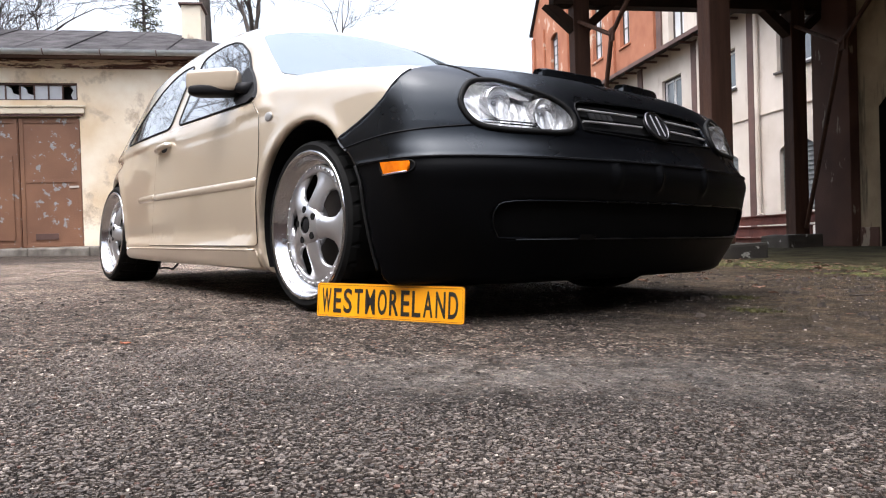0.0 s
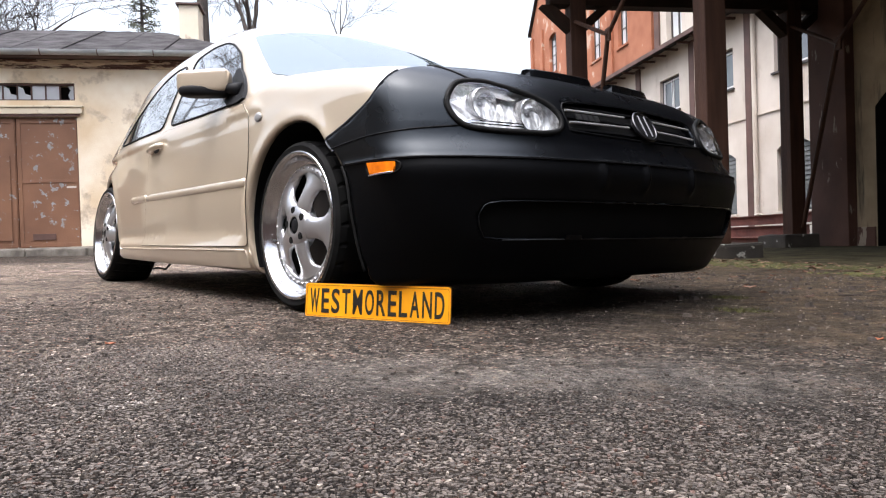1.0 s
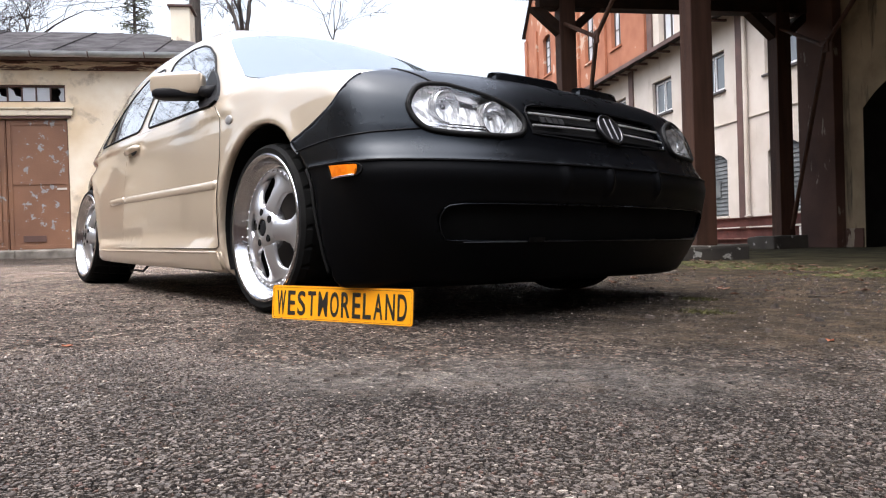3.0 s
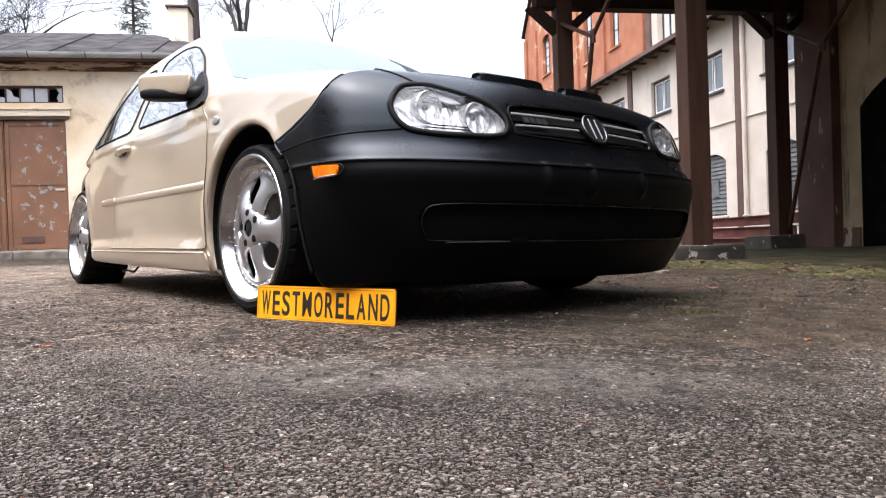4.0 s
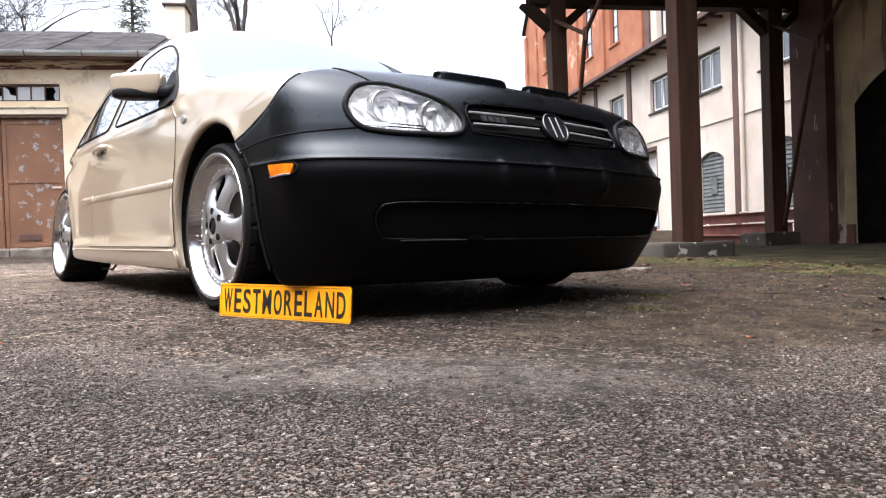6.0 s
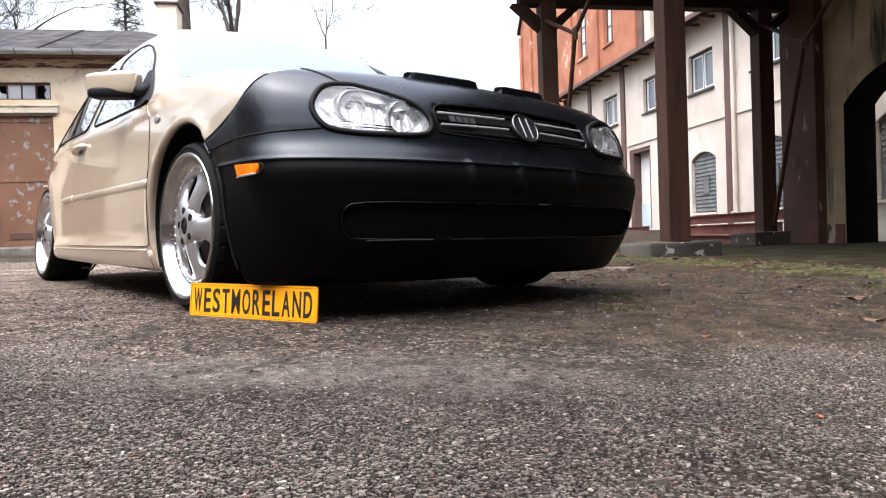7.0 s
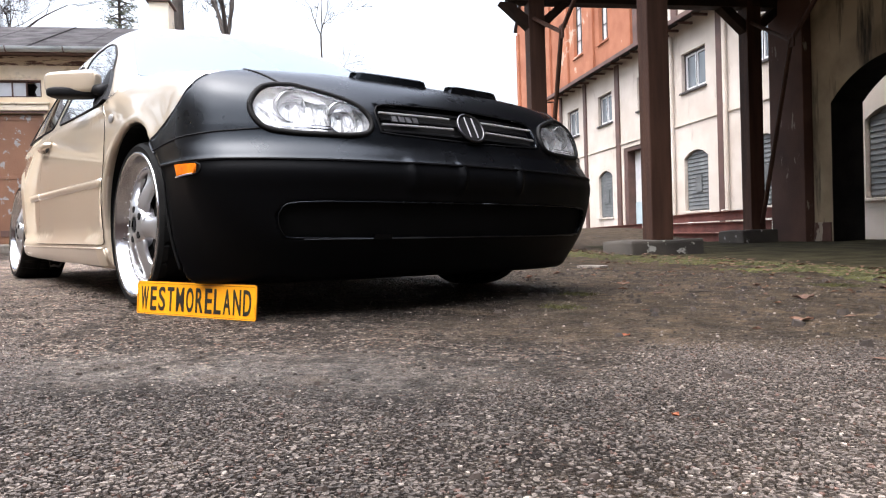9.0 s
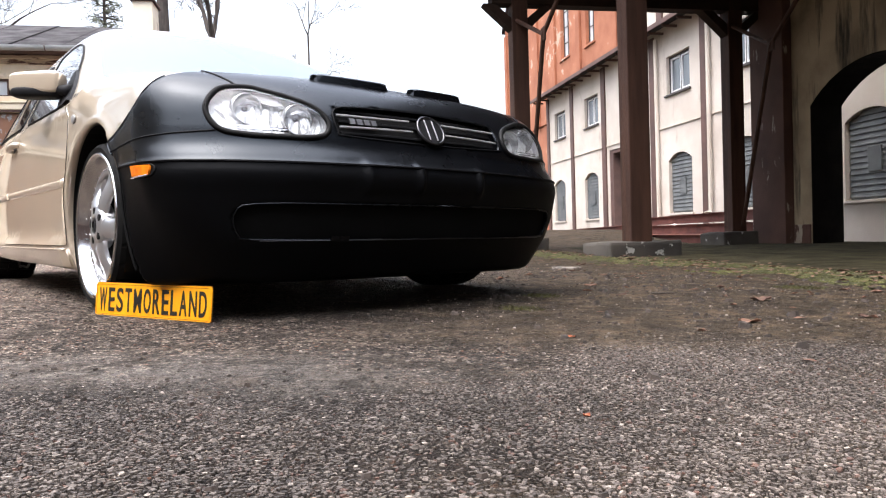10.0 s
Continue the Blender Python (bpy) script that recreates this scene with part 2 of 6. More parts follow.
CHIP = chip_mat()
ASPHALT = asphalt_mat()
CREAM_WALL = peel("cream_render", (0.52, 0.455, 0.385), (0.62, 0.555, 0.485), (0.42, 0.355, 0.29), 0.585, 1.6, rough=0.9, edge=0.14, streak=(1.5, 1.5, 0.6), bump=0.2)
OCHRE_WALL = peel("weathered_ochre_render", (0.74, 0.575, 0.37), (0.94, 0.83, 0.66), (0.52, 0.39, 0.25), 0.555, 1.7, rough=0.92, edge=0.09, bump=0.6, under2=(0.66, 0.55, 0.41))
ORANGE_WALL = peel("flaking_brick_red_render", (0.30, 0.108, 0.055), (0.40, 0.160, 0.085), (0.50, 0.36, 0.27), 0.600, 1.3, rough=0.9, edge=0.04)
BROWN_TRIM = mat("dark_brown_paint", (0.075, 0.040, 0.032), (0.12, 0.062, 0.048), scale=3, rough=0.6, bump=0.2, bump_scale=50)
BROWN_TIMBER = mat("brown_painted_post", (0.040, 0.0180, 0.0112), (0.068, 0.0315, 0.019), scale=2.0, rough=0.7, spec=0.25, bump=0.3, bump_scale=30, streak=(6, 6, 0.6))
DARK_TIMBER = mat("dark_brown_timber", (0.014, 0.0075, 0.0048), (0.030, 0.0155, 0.010), scale=3, rough=0.8, spec=0.2, bump=0.3, bump_scale=40)
DOOR_PAINT = peel("peeling_brown_door_paint", (0.175, 0.082, 0.045), (0.24, 0.115, 0.062), (0.36, 0.40, 0.43), 0.600, 6.5, rough=0.6, edge=0.012, under2=(0.22, 0.17, 0.13))
ROOF_FELT = mat("weathered_roofing_felt", (0.020, 0.019, 0.020), (0.042, 0.040, 0.041), scale=1.6, rough=0.85, bump=0.4, bump_scale=25)
FELT_STRIP = mat("lapped_felt_strip", (0.028, 0.026, 0.027), (0.082, 0.077, 0.078), scale=2.6, rough=1.0, spec=0.15, bump=0.4, bump_scale=25, per_object=0.34)
TAR = mat("black_tar_seam", (0.010, 0.0095, 0.0095), (0.022, 0.020, 0.020), scale=6, rough=0.9, spec=0.15)
PALE_OCHRE = peel("pale_cream_plaster", (0.74, 0.64, 0.48), (0.84, 0.75, 0.60), (0.50, 0.40, 0.28), 0.60, 3.0, rough=0.92, edge=0.06)
CORNICE = peel("flaking_brown_cornice_paint", (0.085, 0.040, 0.028), (0.14, 0.066, 0.044), (0.62, 0.50, 0.36), 0.490, 2.6, rough=0.85, edge=0.05, streak=(1.0, 1.0, 6.0))
ZINC = mat("dull_zinc", (0.36, 0.38, 0.38), (0.52, 0.54, 0.54), scale=4, rough=0.55, metal=0.25)
CONCRETE = peel("stained_concrete", (0.026, 0.022, 0.018), (0.080, 0.069, 0.056), (0.32, 0.31, 0.28), 0.62, 4.5, rough=0.95, edge=0.02, bump=0.6)
SLAB = mat("damp_concrete_slab", (0.018, 0.0155, 0.008), (0.056, 0.049, 0.026), scale=3.6, rough=1.0, spec=0.1, bump=0.8, bump_scale=45, detail=10)
KERB_STONE = mat("worn_kerb_concrete", (0.13, 0.112, 0.092), (0.25, 0.225, 0.19), scale=5, rough=0.95, bump=0.6, bump_scale=30)
YARD_WALL = peel("stained_grey_ochre_render", (0.18, 0.132, 0.080), (0.38, 0.295, 0.19), (0.040, 0.033, 0.024), 0.535, 1.9, rough=0.95, edge=0.14, streak=(2.4, 2.4, 0.30), bump=0.6)
PIER_PAINT = peel("brown_pier_paint", (0.060, 0.027, 0.018), (0.105, 0.051, 0.035), (0.30, 0.25, 0.19), 0.61, 3.0, rough=0.85, edge=0.03, streak=(1.6, 1.6, 0.5))
RUST_RED = mat("red_oxide_steel", (0.11, 0.030, 0.022), (0.19, 0.062, 0.042), scale=3, rough=0.7, bump=0.3, bump_scale=60)
SHUTTER = mat("grey_green_shutter_slats", (0.085, 0.092, 0.092), (0.135, 0.142, 0.140), scale=4, rough=0.6)
WINDOW_FRAME = mat("dark_window_frame", (0.035, 0.028, 0.025), (0.06, 0.05, 0.045), scale=6, rough=0.5)
WHITE_FRAME = mat("white_window_sash", (0.62, 0.62, 0.62), (0.72, 0.72, 0.71), scale=6, rough=0.5)
PANE = mat("reflecting_window_pane", (0.10, 0.115, 0.13), (0.16, 0.18, 0.20), scale=1.0, rough=0.06, spec=1.0)
PALE_PANE = mat("pale_pane_tone", (0.46, 0.48, 0.50), (0.62, 0.64, 0.66), scale=2.0, rough=0.3)
BLACK_HOLE = mat("painted_room_dark", (0.012, 0.012, 0.013), (0.02, 0.02, 0.02), scale=3, rough=0.9)
BARK = mat("grey_brown_bark", (0.042, 0.034, 0.029), (0.085, 0.069, 0.058), scale=6, rough=0.95, bump=0.7, bump_scale=25, streak=(3, 3, 0.6))
NEEDLES = mat("conifer_needles", (0.070, 0.082, 0.055), (0.15, 0.155, 0.11), scale=3, rough=0.8)
MOSS = mat("moss_and_grit", (0.026, 0.026, 0.0065), (0.072, 0.070, 0.018), scale=9, rough=1.0, bump=0.8, bump_scale=60)
LEAF = mat("dead_leaf", (0.070, 0.034, 0.020), (0.16, 0.085, 0.052), scale=20, rough=0.8, per_object=0.4)
STONE_BIT = mat("pale_stone_chip", (0.055, 0.046, 0.038), (0.26, 0.225, 0.195), scale=60, rough=0.9)
# near-black tone that paints the shade inside the gateway
GATE_SHADE = mat("gateway_shade_black", (0.003, 0.0027, 0.0025), (0.008, 0.007, 0.006), scale=4, rough=0.9, bump=0.4, bump_scale=30, spec=0.1)
DARK_BIT = mat("dark_dirt_crumb", (0.018, 0.014, 0.011), (0.06, 0.045, 0.036), scale=30, rough=0.95)

# ---- builders ----
SITE = pose(0, 0, 0, 0, 0, 60)
FAR_SITE = SITE @ Matrix.Translation((-0.33, -2.97, 0.242)) @ Matrix.Scale(1.07, 4) @ Matrix.Translation((0.33, 2.97, -0.242))   # the warehouse row stands a little further off
# the yard's own grid: local x runs away from the wall row, local y along the facades


def link(name, bm, material, parent=None, label="", m=None, smooth=False):
    me = bpy.data.meshes.new(name)
    bmesh.ops.recalc_face_normals(bm, faces=bm.faces)
    bm.to_mesh(me)
    bm.free()
    me.materials.append(material)
    if smooth:
        me.shade_smooth()
    ob = new(name, me)
    if parent is not None:
        ob.parent = parent
    if m is not None:
        ob.matrix_local = m
    if label:
        ob["label"] = label
    return ob


def part(name, bm, material, parent, label="", smooth=False):
    return link(name, bm, material, parent, label, None, smooth)


def thing(name, label, category, m=None, group="", kind=""):
    ob = new(name)
    if m is not None:
        ob.matrix_world = m
    return tagged(ob, label, category, group, kind)


def add_box(bm, lo, hi, bevel=0.0):
    r = bmesh.ops.create_cube(bm, size=1.0)
    c = [(a + b) / 2 for a, b in zip(lo, hi)]
    s = [abs(b - a) for a, b in zip(lo, hi)]
    for v in r["verts"]:
        v.co = Vector((c[0] + v.co.x * s[0], c[1] + v.co.y * s[1], c[2] + v.co.z * s[2]))
    if bevel:
        es = list({e for v in r["verts"] for e in v.link_edges})
        bmesh.ops.bevel(bm, geom=es, offset=bevel, segments=2, profile=0.6, affect="EDGES")
    return r["verts"]


def box(lo, hi, bevel=0.0):
    bm = bmesh.new()
    add_box(bm, lo, hi, bevel)
    return bm


def add_tube(bm, pts, radii, sides=8, cap=True):
    """A tube along points, with a radius at each."""
    if not hasattr(radii, "__len__"):
        radii = [radii] * len(pts)
    pts = [Vector(p) for p in pts]
    rings = []
    side = None
    for i, p in enumerate(pts):
        d = (pts[min(i + 1, len(pts) - 1)] - pts[max(i - 1, 0)]).normalized()
        if side is None:
            side = d.orthogonal().normalized()
        side = (side - d * side.dot(d)).normalized()
        up = d.cross(side)
        rings.append([bm.verts.new(p + (side * math.cos(a) + up * math.sin(a)) * radii[i])
                      for a in [2 * math.pi * k / sides for k in range(sides)]])
    for a, b in zip(rings, rings[1:]):
        for k in range(sides):
            bm.faces.new((a[k], a[(k + 1) % sides], b[(k + 1) % sides], b[k]))
    if cap:
        bm.faces.new(rings[0][::-1])
        bm.faces.new(rings[-1])


def tube(pts, radii, sides=8):
    bm = bmesh.new()
    add_tube(bm, pts, radii, sides)
    return bm


def sheet(outline, holes, place, depth):
    """A slab with openings: outlines in the plane, place() lays (s, z) into space, depth is the thickness vector."""
    bm = bmesh.new()
    edges = []
    for loop in (outline, *holes):
        vs = [bm.verts.new(place(*p)) for p in loop]
        edges += [bm.edges.new((vs[i], vs[(i + 1) % len(vs)])) for i in range(len(vs))]
    bmesh.ops.triangle_fill(bm, use_beauty=True, use_dissolve=False, edges=edges)
    r = bmesh.ops.extrude_face_region(bm, geom=bm.faces[:])
    for v in [g for g in r["geom"] if isinstance(g, bmesh.types.BMVert)]:
        v.co += Vector(depth)
    return bm


def rect(a, b, z0, z1):
    return [(a, z0), (b, z0), (b, z1), (a, z1)]


def arched(a, b, z0, spring, top, n=10):
    """An opening with a segmental arch."""
    w, h, c = (b - a) / 2, top - spring, (a + b) / 2
    r = (w * w + h * h) / (2 * h)
    half = math.asin(min(1, w / r))
    arc = [(c + r * math.sin(half - 2 * half * k / n), top - r + r * math.cos(half - 2 * half * k / n)) for k in range(n + 1)]
    return [(a, z0), (b, z0)] + arc


def ground_z(x, y):
    """The yard falls a little towards the canopy, and rises again before the long facade."""
    z = -0.015 * x - 0.016 * y
    u, v = 0.5 * x + 0.866 * y, -0.866 * x + 0.5 * y
    k = min(1, max(0, (v - 8.5) / 6)) * min(1, max(0, (u - 3) / 3))
    far = max(0.0, math.hypot(x, y) - 25)
    return (z + 0.34 * k * k * (3 - 2 * k)) * (25 / (25 + far))


# ---- ground ----
def build_ground():
    bm = bmesh.new()
    def steps(lo, hi):
        s = [lo]
        while s[-1] < hi:
            s.append(s[-1] + max(0.25, abs(s[-1]) * 0.10 - 0.6))
        return s
    xs = sorted({-v for v in steps(0, 260)} | set(steps(0, 260)))
    grid = [[bm.verts.new((x, y, ground_z(x, y))) for y in xs] for x in xs]
    for i in range(len(xs) - 1):
        for j in range(len(xs) - 1):
            bm.faces.new((grid[i][j], grid[i + 1][j], grid[i + 1][j + 1], grid[i][j + 1]))
    g = link("ground", bm, ASPHALT, smooth=True)
    tagged(g, "worn grey-brown asphalt yard with stone chips", "ground", kind="structure")


build_ground()


# ---- garage across the yard ----
GV = 10.65


def build_garage():
    g = thing("garage", "low ochre-rendered garage with a dark felt roof", "building", SITE)
    z0, top = 0.0, 3.66
    doors = [(-7.05, -4.94), (-11.2, -8.9)]
    holes = []
    for a, b in doors:
        holes.append(rect(a, b, 0.30, 2.64))
        holes.append(rect(a + 0.62, b - 0.02, 2.93, 3.24))
    wall = sheet(rect(-16, -1.9, z0, top), holes, lambda s, z: (s, GV, z), (0, 0.35, 0))
    part("wall", wall, OCHRE_WALL, g)
    part("end_wall", box((-2.25, GV + 0.352, z0), (-1.9, GV + 5, top)), OCHRE_WALL, g)
    part("rear_wall", box((-16, GV + 5.0, z0), (-1.9, GV + 5.3, top)), OCHRE_WALL, g)
    # lintels, cornice
    for a, b in doors:
        bm = bmesh.new()
        add_box(bm, (a - 0.1, GV - 0.05, 2.685), (b + 0.10, GV - 0.002, 2.80), 0.012)
        add_box(bm, (a - 0.12, GV - 0.075, 2.80), (b + 0.12, GV - 0.002, 2.832), 0.008)
        part("lintel", bm, PALE_OCHRE, g, "pale plaster lintel moulding")
        # brown strip added as the painted shadow line below the lintel
        part("lintel_shadow_strip", box((a - 0.06, GV - 0.03, 2.645), (b + 0.06, GV - 0.002, 2.683)), BROWN_TRIM, g)
        # transom window with small panes
        wa, wb = a + 0.62, b - 0.02
        w = part("window", sheet(rect(wa, wb, 2.93, 3.24), [rect(wa + 0.03, wb - 0.03, 2.955, 3.205)], lambda s, z: (s, GV + 0.04, z), (0, 0.07, 0)), BROWN_TRIM, g, "brown transom frame with broken panes")
        n = 6
        for i in range(n):
            p0, p1 = wa + 0.03 + (wb - wa - 0.06) * i / n, wa + 0.03 + (wb - wa - 0.06) * (i + 1) / n
            if i < n - 1:
                part("glazing_bar", box((p1 - 0.011, GV + 0.05, 2.955), (p1 + 0.011, GV + 0.095, 3.205)), BROWN_TRIM, w)
            rnd = random.Random(i + int(a * 10))
            if i in (n - 1, n - 4, n - 5):
                c0, c1 = p0 + 0.012, p1 - 0.012
                mid = c0 + (c1 - c0) * (0.62 if i == n - 1 else 0.4)
                if i == n - 1:
                    shape = [(mid + 0.02, 2.957), (c1, 2.957), (c1, 3.203), (mid - 0.02, 3.203), (mid + 0.035, 3.12), (mid - 0.01, 3.04)]
                else:
                    shape = [(c0, 2.957), (c1, 2.957), (c1, 3.03), (mid + 0.03, 3.06), (mid, 3.15), (c0 + 0.02, 3.19), (c0, 3.203)]
                part("broken_pane", sheet(shape, [], lambda s, z: (s, GV + 0.07, z), (0, 0.005, 0)), PALE_PANE, w, "broken dusty pane")
            else:
                part("pane", box((p0 + 0.011, GV + 0.07, 2.956), (p1 - 0.011, GV + 0.076, 3.204)), PALE_PANE, w)
        # black sheet added behind the panes for the darkness of the room
        part("room_dark_sheet", box((wa - 0.02, GV + 0.352, 2.9), (wb + 0.02, GV + 0.37, 3.3)), BLACK_HOLE, g)
        # two-leaf sheet door
        mid = (a + b) / 2 + 0.02
        for k, (p0, p1) in enumerate(((a + 0.01, mid - 0.006), (mid + 0.006, b - 0.01))):
            d = part("door", box((p0, GV + 0.04, 0.315), (p1, GV + 0.085, 2.625), 0.006), DOOR_PAINT, g, "brown steel leaf with flaking paint")
            for zz in (0.36, 1.50, 2.56):
                part("rail", box((p0 + 0.02, GV + 0.028, zz - 0.03), (p1 - 0.02, GV + 0.042, zz + 0.03), 0.004), DOOR_PAINT, d)
            for s in (p0 + 0.045, p1 - 0.045):
                part("stile", box((s - 0.03, GV + 0.026, 0.33), (s + 0.03, GV + 0.040, 2.61), 0.004), DOOR_PAINT, d)
            if k == 1:
                part("vent", box((p0 + 0.22, GV + 0.022, 0.45), (p0 + 0.60, GV + 0.036, 0.56), 0.004), BROWN_TRIM, d, "small dark vent grille")
                for zz in (0.60, 1.55, 2.45):
                    part("hinge", tube([(p1 + 0.012, GV + 0.015, zz - 0.05), (p1 + 0.012, GV + 0.015, zz + 0.05)], 0.014), BROWN_TRIM, d)
                part("label_strip", box((p1 - 0.21, GV + 0.020, 1.37), (p1 - 0.05, GV + 0.025, 1.405)), CREAM_WALL, d, "small pale label strip")
            else:
                part("wicket", box((p0 + 0.35, GV + 0.020, 0.45), (p1 - 0.10, GV + 0.036, 1.95), 0.006), DOOR_PAINT, d)
    for k, (zz, out, hh) in enumerate(((3.49, 0.03, 0.04), (3.53, 0.06, 0.04), (3.57, 0.10, 0.07))):
        part("cornice", box((-16, GV - out, zz), (-1.9 + out, GV - 0.002, zz + hh - 0.003), 0.008), CORNICE, g, "brown cornice moulding with flaking paint")
    # roof: shallow hip of felt strips with raised seams
    e, ridge_z, gut = 3.725, 4.92, GV - 0.28
    bm = bmesh.new()
    A, B = bm.verts.new((-16, gut, e)), bm.verts.new((-1.65, gut, e))
    C, D = bm.verts.new((-1.65, GV + 5.5, e)), bm.verts.new((-16, GV + 5.5, e))
    R0, R1 = bm.verts.new((-16, GV + 2.6, ridge_z)), bm.verts.new((-3.9, GV + 2.6, ridge_z))
    for f in ((A, B, R1, R0), (B, C, R1), (C, D, R0, R1)):
        bm.faces.new(f)
    r = bmesh.ops.extrude_face_region(bm, geom=bm.faces[:])
    for v in [q for q in r["geom"] if isinstance(q, bmesh.types.BMVert)]:
        v.co.z -= 0.06
    roof = part("roof", bm, ROOF_FELT, g, "dark weathered felt roof with lapped strips")
    run = GV + 2.6 - gut
    for k in range(17):
        s0, s1 = -15.5 + k * 0.86, -15.5 + (k + 1) * 0.86 + 0.05
        bm = bmesh.new()
        lift = 0.010 + 0.008 * (k % 2)
        corners = []
        for q in (s0, s1):
            f1 = 1.0 if q < -4.4 else max(0.02, (-1.65 - q) / 2.25)
            corners += [(q, gut + 0.002, e + lift), (q, gut + run * min(1, f1) * 0.985, e + (ridge_z - e) * min(1, f1) * 0.985 + lift)]
        top = [bm.verts.new(corners[q]) for q in (0, 2, 3, 1)]
        low = [bm.verts.new((v.co.x, v.co.y, v.co.z - 0.008)) for v in top]
        bm.faces.new(top)
        bm.faces.new(low[::-1])
        for q in range(4):
            bm.faces.new((top[q], low[q], low[(q + 1) % 4], top[(q + 1) % 4]))
        part("felt_strip", bm, FELT_STRIP, roof)
        p0, p1 = Vector(corners[2]), Vector(corners[3])
        part("felt_lap", tube([p0, p1], 0.014, 6), TAR, roof)
    # gutter with brackets
    bm = bmesh.new()
    prof = [(0.082 * math.cos(t), 0.082 * math.sin(t)) for t in [math.pi + math.pi * k / 8 for k in range(9)]]
    prof += [(0.074 * math.cos(t), 0.074 * math.sin(t)) for t in [2 * math.pi - math.pi * k / 8 for k in range(9)]]
    rings = [[bm.verts.new((s, gut - 0.072 + p[0], 3.730 + p[1])) for p in prof] for s in (-16, -1.6)]
    for i in range(len(prof)):
        j = (i + 1) % len(prof)
        bm.faces.new((rings[0][i], rings[0][j], rings[1][j], rings[1][i]))
    gu = part("gutter", bm, ZINC, g, "grey zinc eaves gutter")
    for k in range(16):
        s = -15.6 + 0.93 * k
        part("gutter_bracket", tube([(s, gut - 0.072 + 0.089 * math.cos(t), 3.730 + 0.089 * math.sin(t)) for t in [math.pi + math.pi * q / 6 for q in range(7)]], 0.009, 5), BROWN_TRIM, gu)
    part("soffit", box((-16, gut - 0.02, 3.642), (-1.75, GV - 0.11, 3.66)), BROWN_TRIM, g)
    # chimney
    ch = bmesh.new()
    add_box(ch, (-3.43, GV + 1.6, 4.2), (-3.05, GV + 2.2, 5.20), 0.01)
    c = part("chimney", ch, PALE_OCHRE, g, "pale rendered chimney stack")
    part("chimney_cap", box((-3.48, GV + 1.55, 5.20), (-3.00, GV + 2.25, 5.245), 0.01), BROWN_TRIM, c)


build_garage()
apron = link("pavement", box((-16, GV - 0.55, -0.1), (-1.6, GV - 0.003, 0.315), 0.02), KERB_STONE, m=SITE)
tagged(apron, "raised concrete apron before the garage", "pavement", kind="structure")
for k in range(12):
    kb = link("kerb_stone", box((-1.7 - (k + 1) * 0.98 + 0.006, GV - 0.70, -0.1), (-1.7 - k * 0.98 - 0.006, GV - 0.553, 0.30 + random.uniform(-0.012, 0.012)), 0.025), KERB_STONE, apron)


# ---- long facade ----
FU = 8.2


def slatted_shutter(parent, a, b, z0, spring, top, u):
    sh = part("shutter", sheet(arched(a + 0.02, b - 0.02, z0, spring, top - 0.02), [], lambda s, z: (u + 0.09, s, z), (0.04, 0, 0)), SHUTTER, parent, "closed grey slatted shutter")
    bm = bmesh.new()
    z = z0 + 0.04
    w, h, c = (b - a) / 2, top - spring, (a + b) / 2
    r = (w * w + h * h) / (2 * h)
    while z < top - 0.08:
        half = w - 0.03
        if z > spring:
            half = math.sqrt(max(0.0, r * r - (z + 0.05 - top + r) ** 2)) - 0.03
        if half > 0.05:
            vs = add_box(bm, (u + 0.055, c - half, z), (u + 0.075, c + half, z + 0.075))
            for v in vs:
                v.co.x += 0.016 * (v.co.z - z) / 0.075
        z += 0.088
    part("slats", bm, SHUTTER, sh)
    part("hatch", box((u + 0.035, c - 0.16, z0 + 0.42), (u + 0.055, c + 0.10, z0 + 0.80), 0.006), SHUTTER, sh)
    return sh


def sash_window(parent, a, b, z0, z1, u, group_pane=PANE):
    w = part("window", sheet(rect(a, b, z0, z1), [rect(a + 0.05, b - 0.05, z0 + 0.05, z1 - 0.05)], lambda s, z: (u + 0.08, s, z), (0.08, 0, 0)), WINDOW_FRAME, parent, "dark-framed casement window")
    m = a + (b - a) * 0.5
    for p0, p1 in ((a + 0.052, m - 0.012), (m + 0.012, b - 0.052)):
        f = part("sash", sheet(rect(p0, p1, z0 + 0.053, z1 - 0.053), [rect(p0 + 0.035, p1 - 0.035, z0 + 0.09, z1 - 0.09)], lambda s, z: (u + 0.09, s, z), (0.05, 0, 0)), WHITE_FRAME, w)
        part("pane", box((u + 0.115, p0 + 0.036, z0 + 0.091), (u + 0.122, p1 - 0.036, z1 - 0.091)), group_pane, f)
    part("sill", box((u - 0.05, a - 0.05, z0 - 0.045), (u + 0.078, b + 0.05, z0 - 0.002), 0.006), WINDOW_FRAME, w)
    part("mullion", box((u + 0.085, m - 0.011, z0 + 0.052), (u + 0.15, m + 0.011, z1 - 0.052)), WINDOW_FRAME, w)


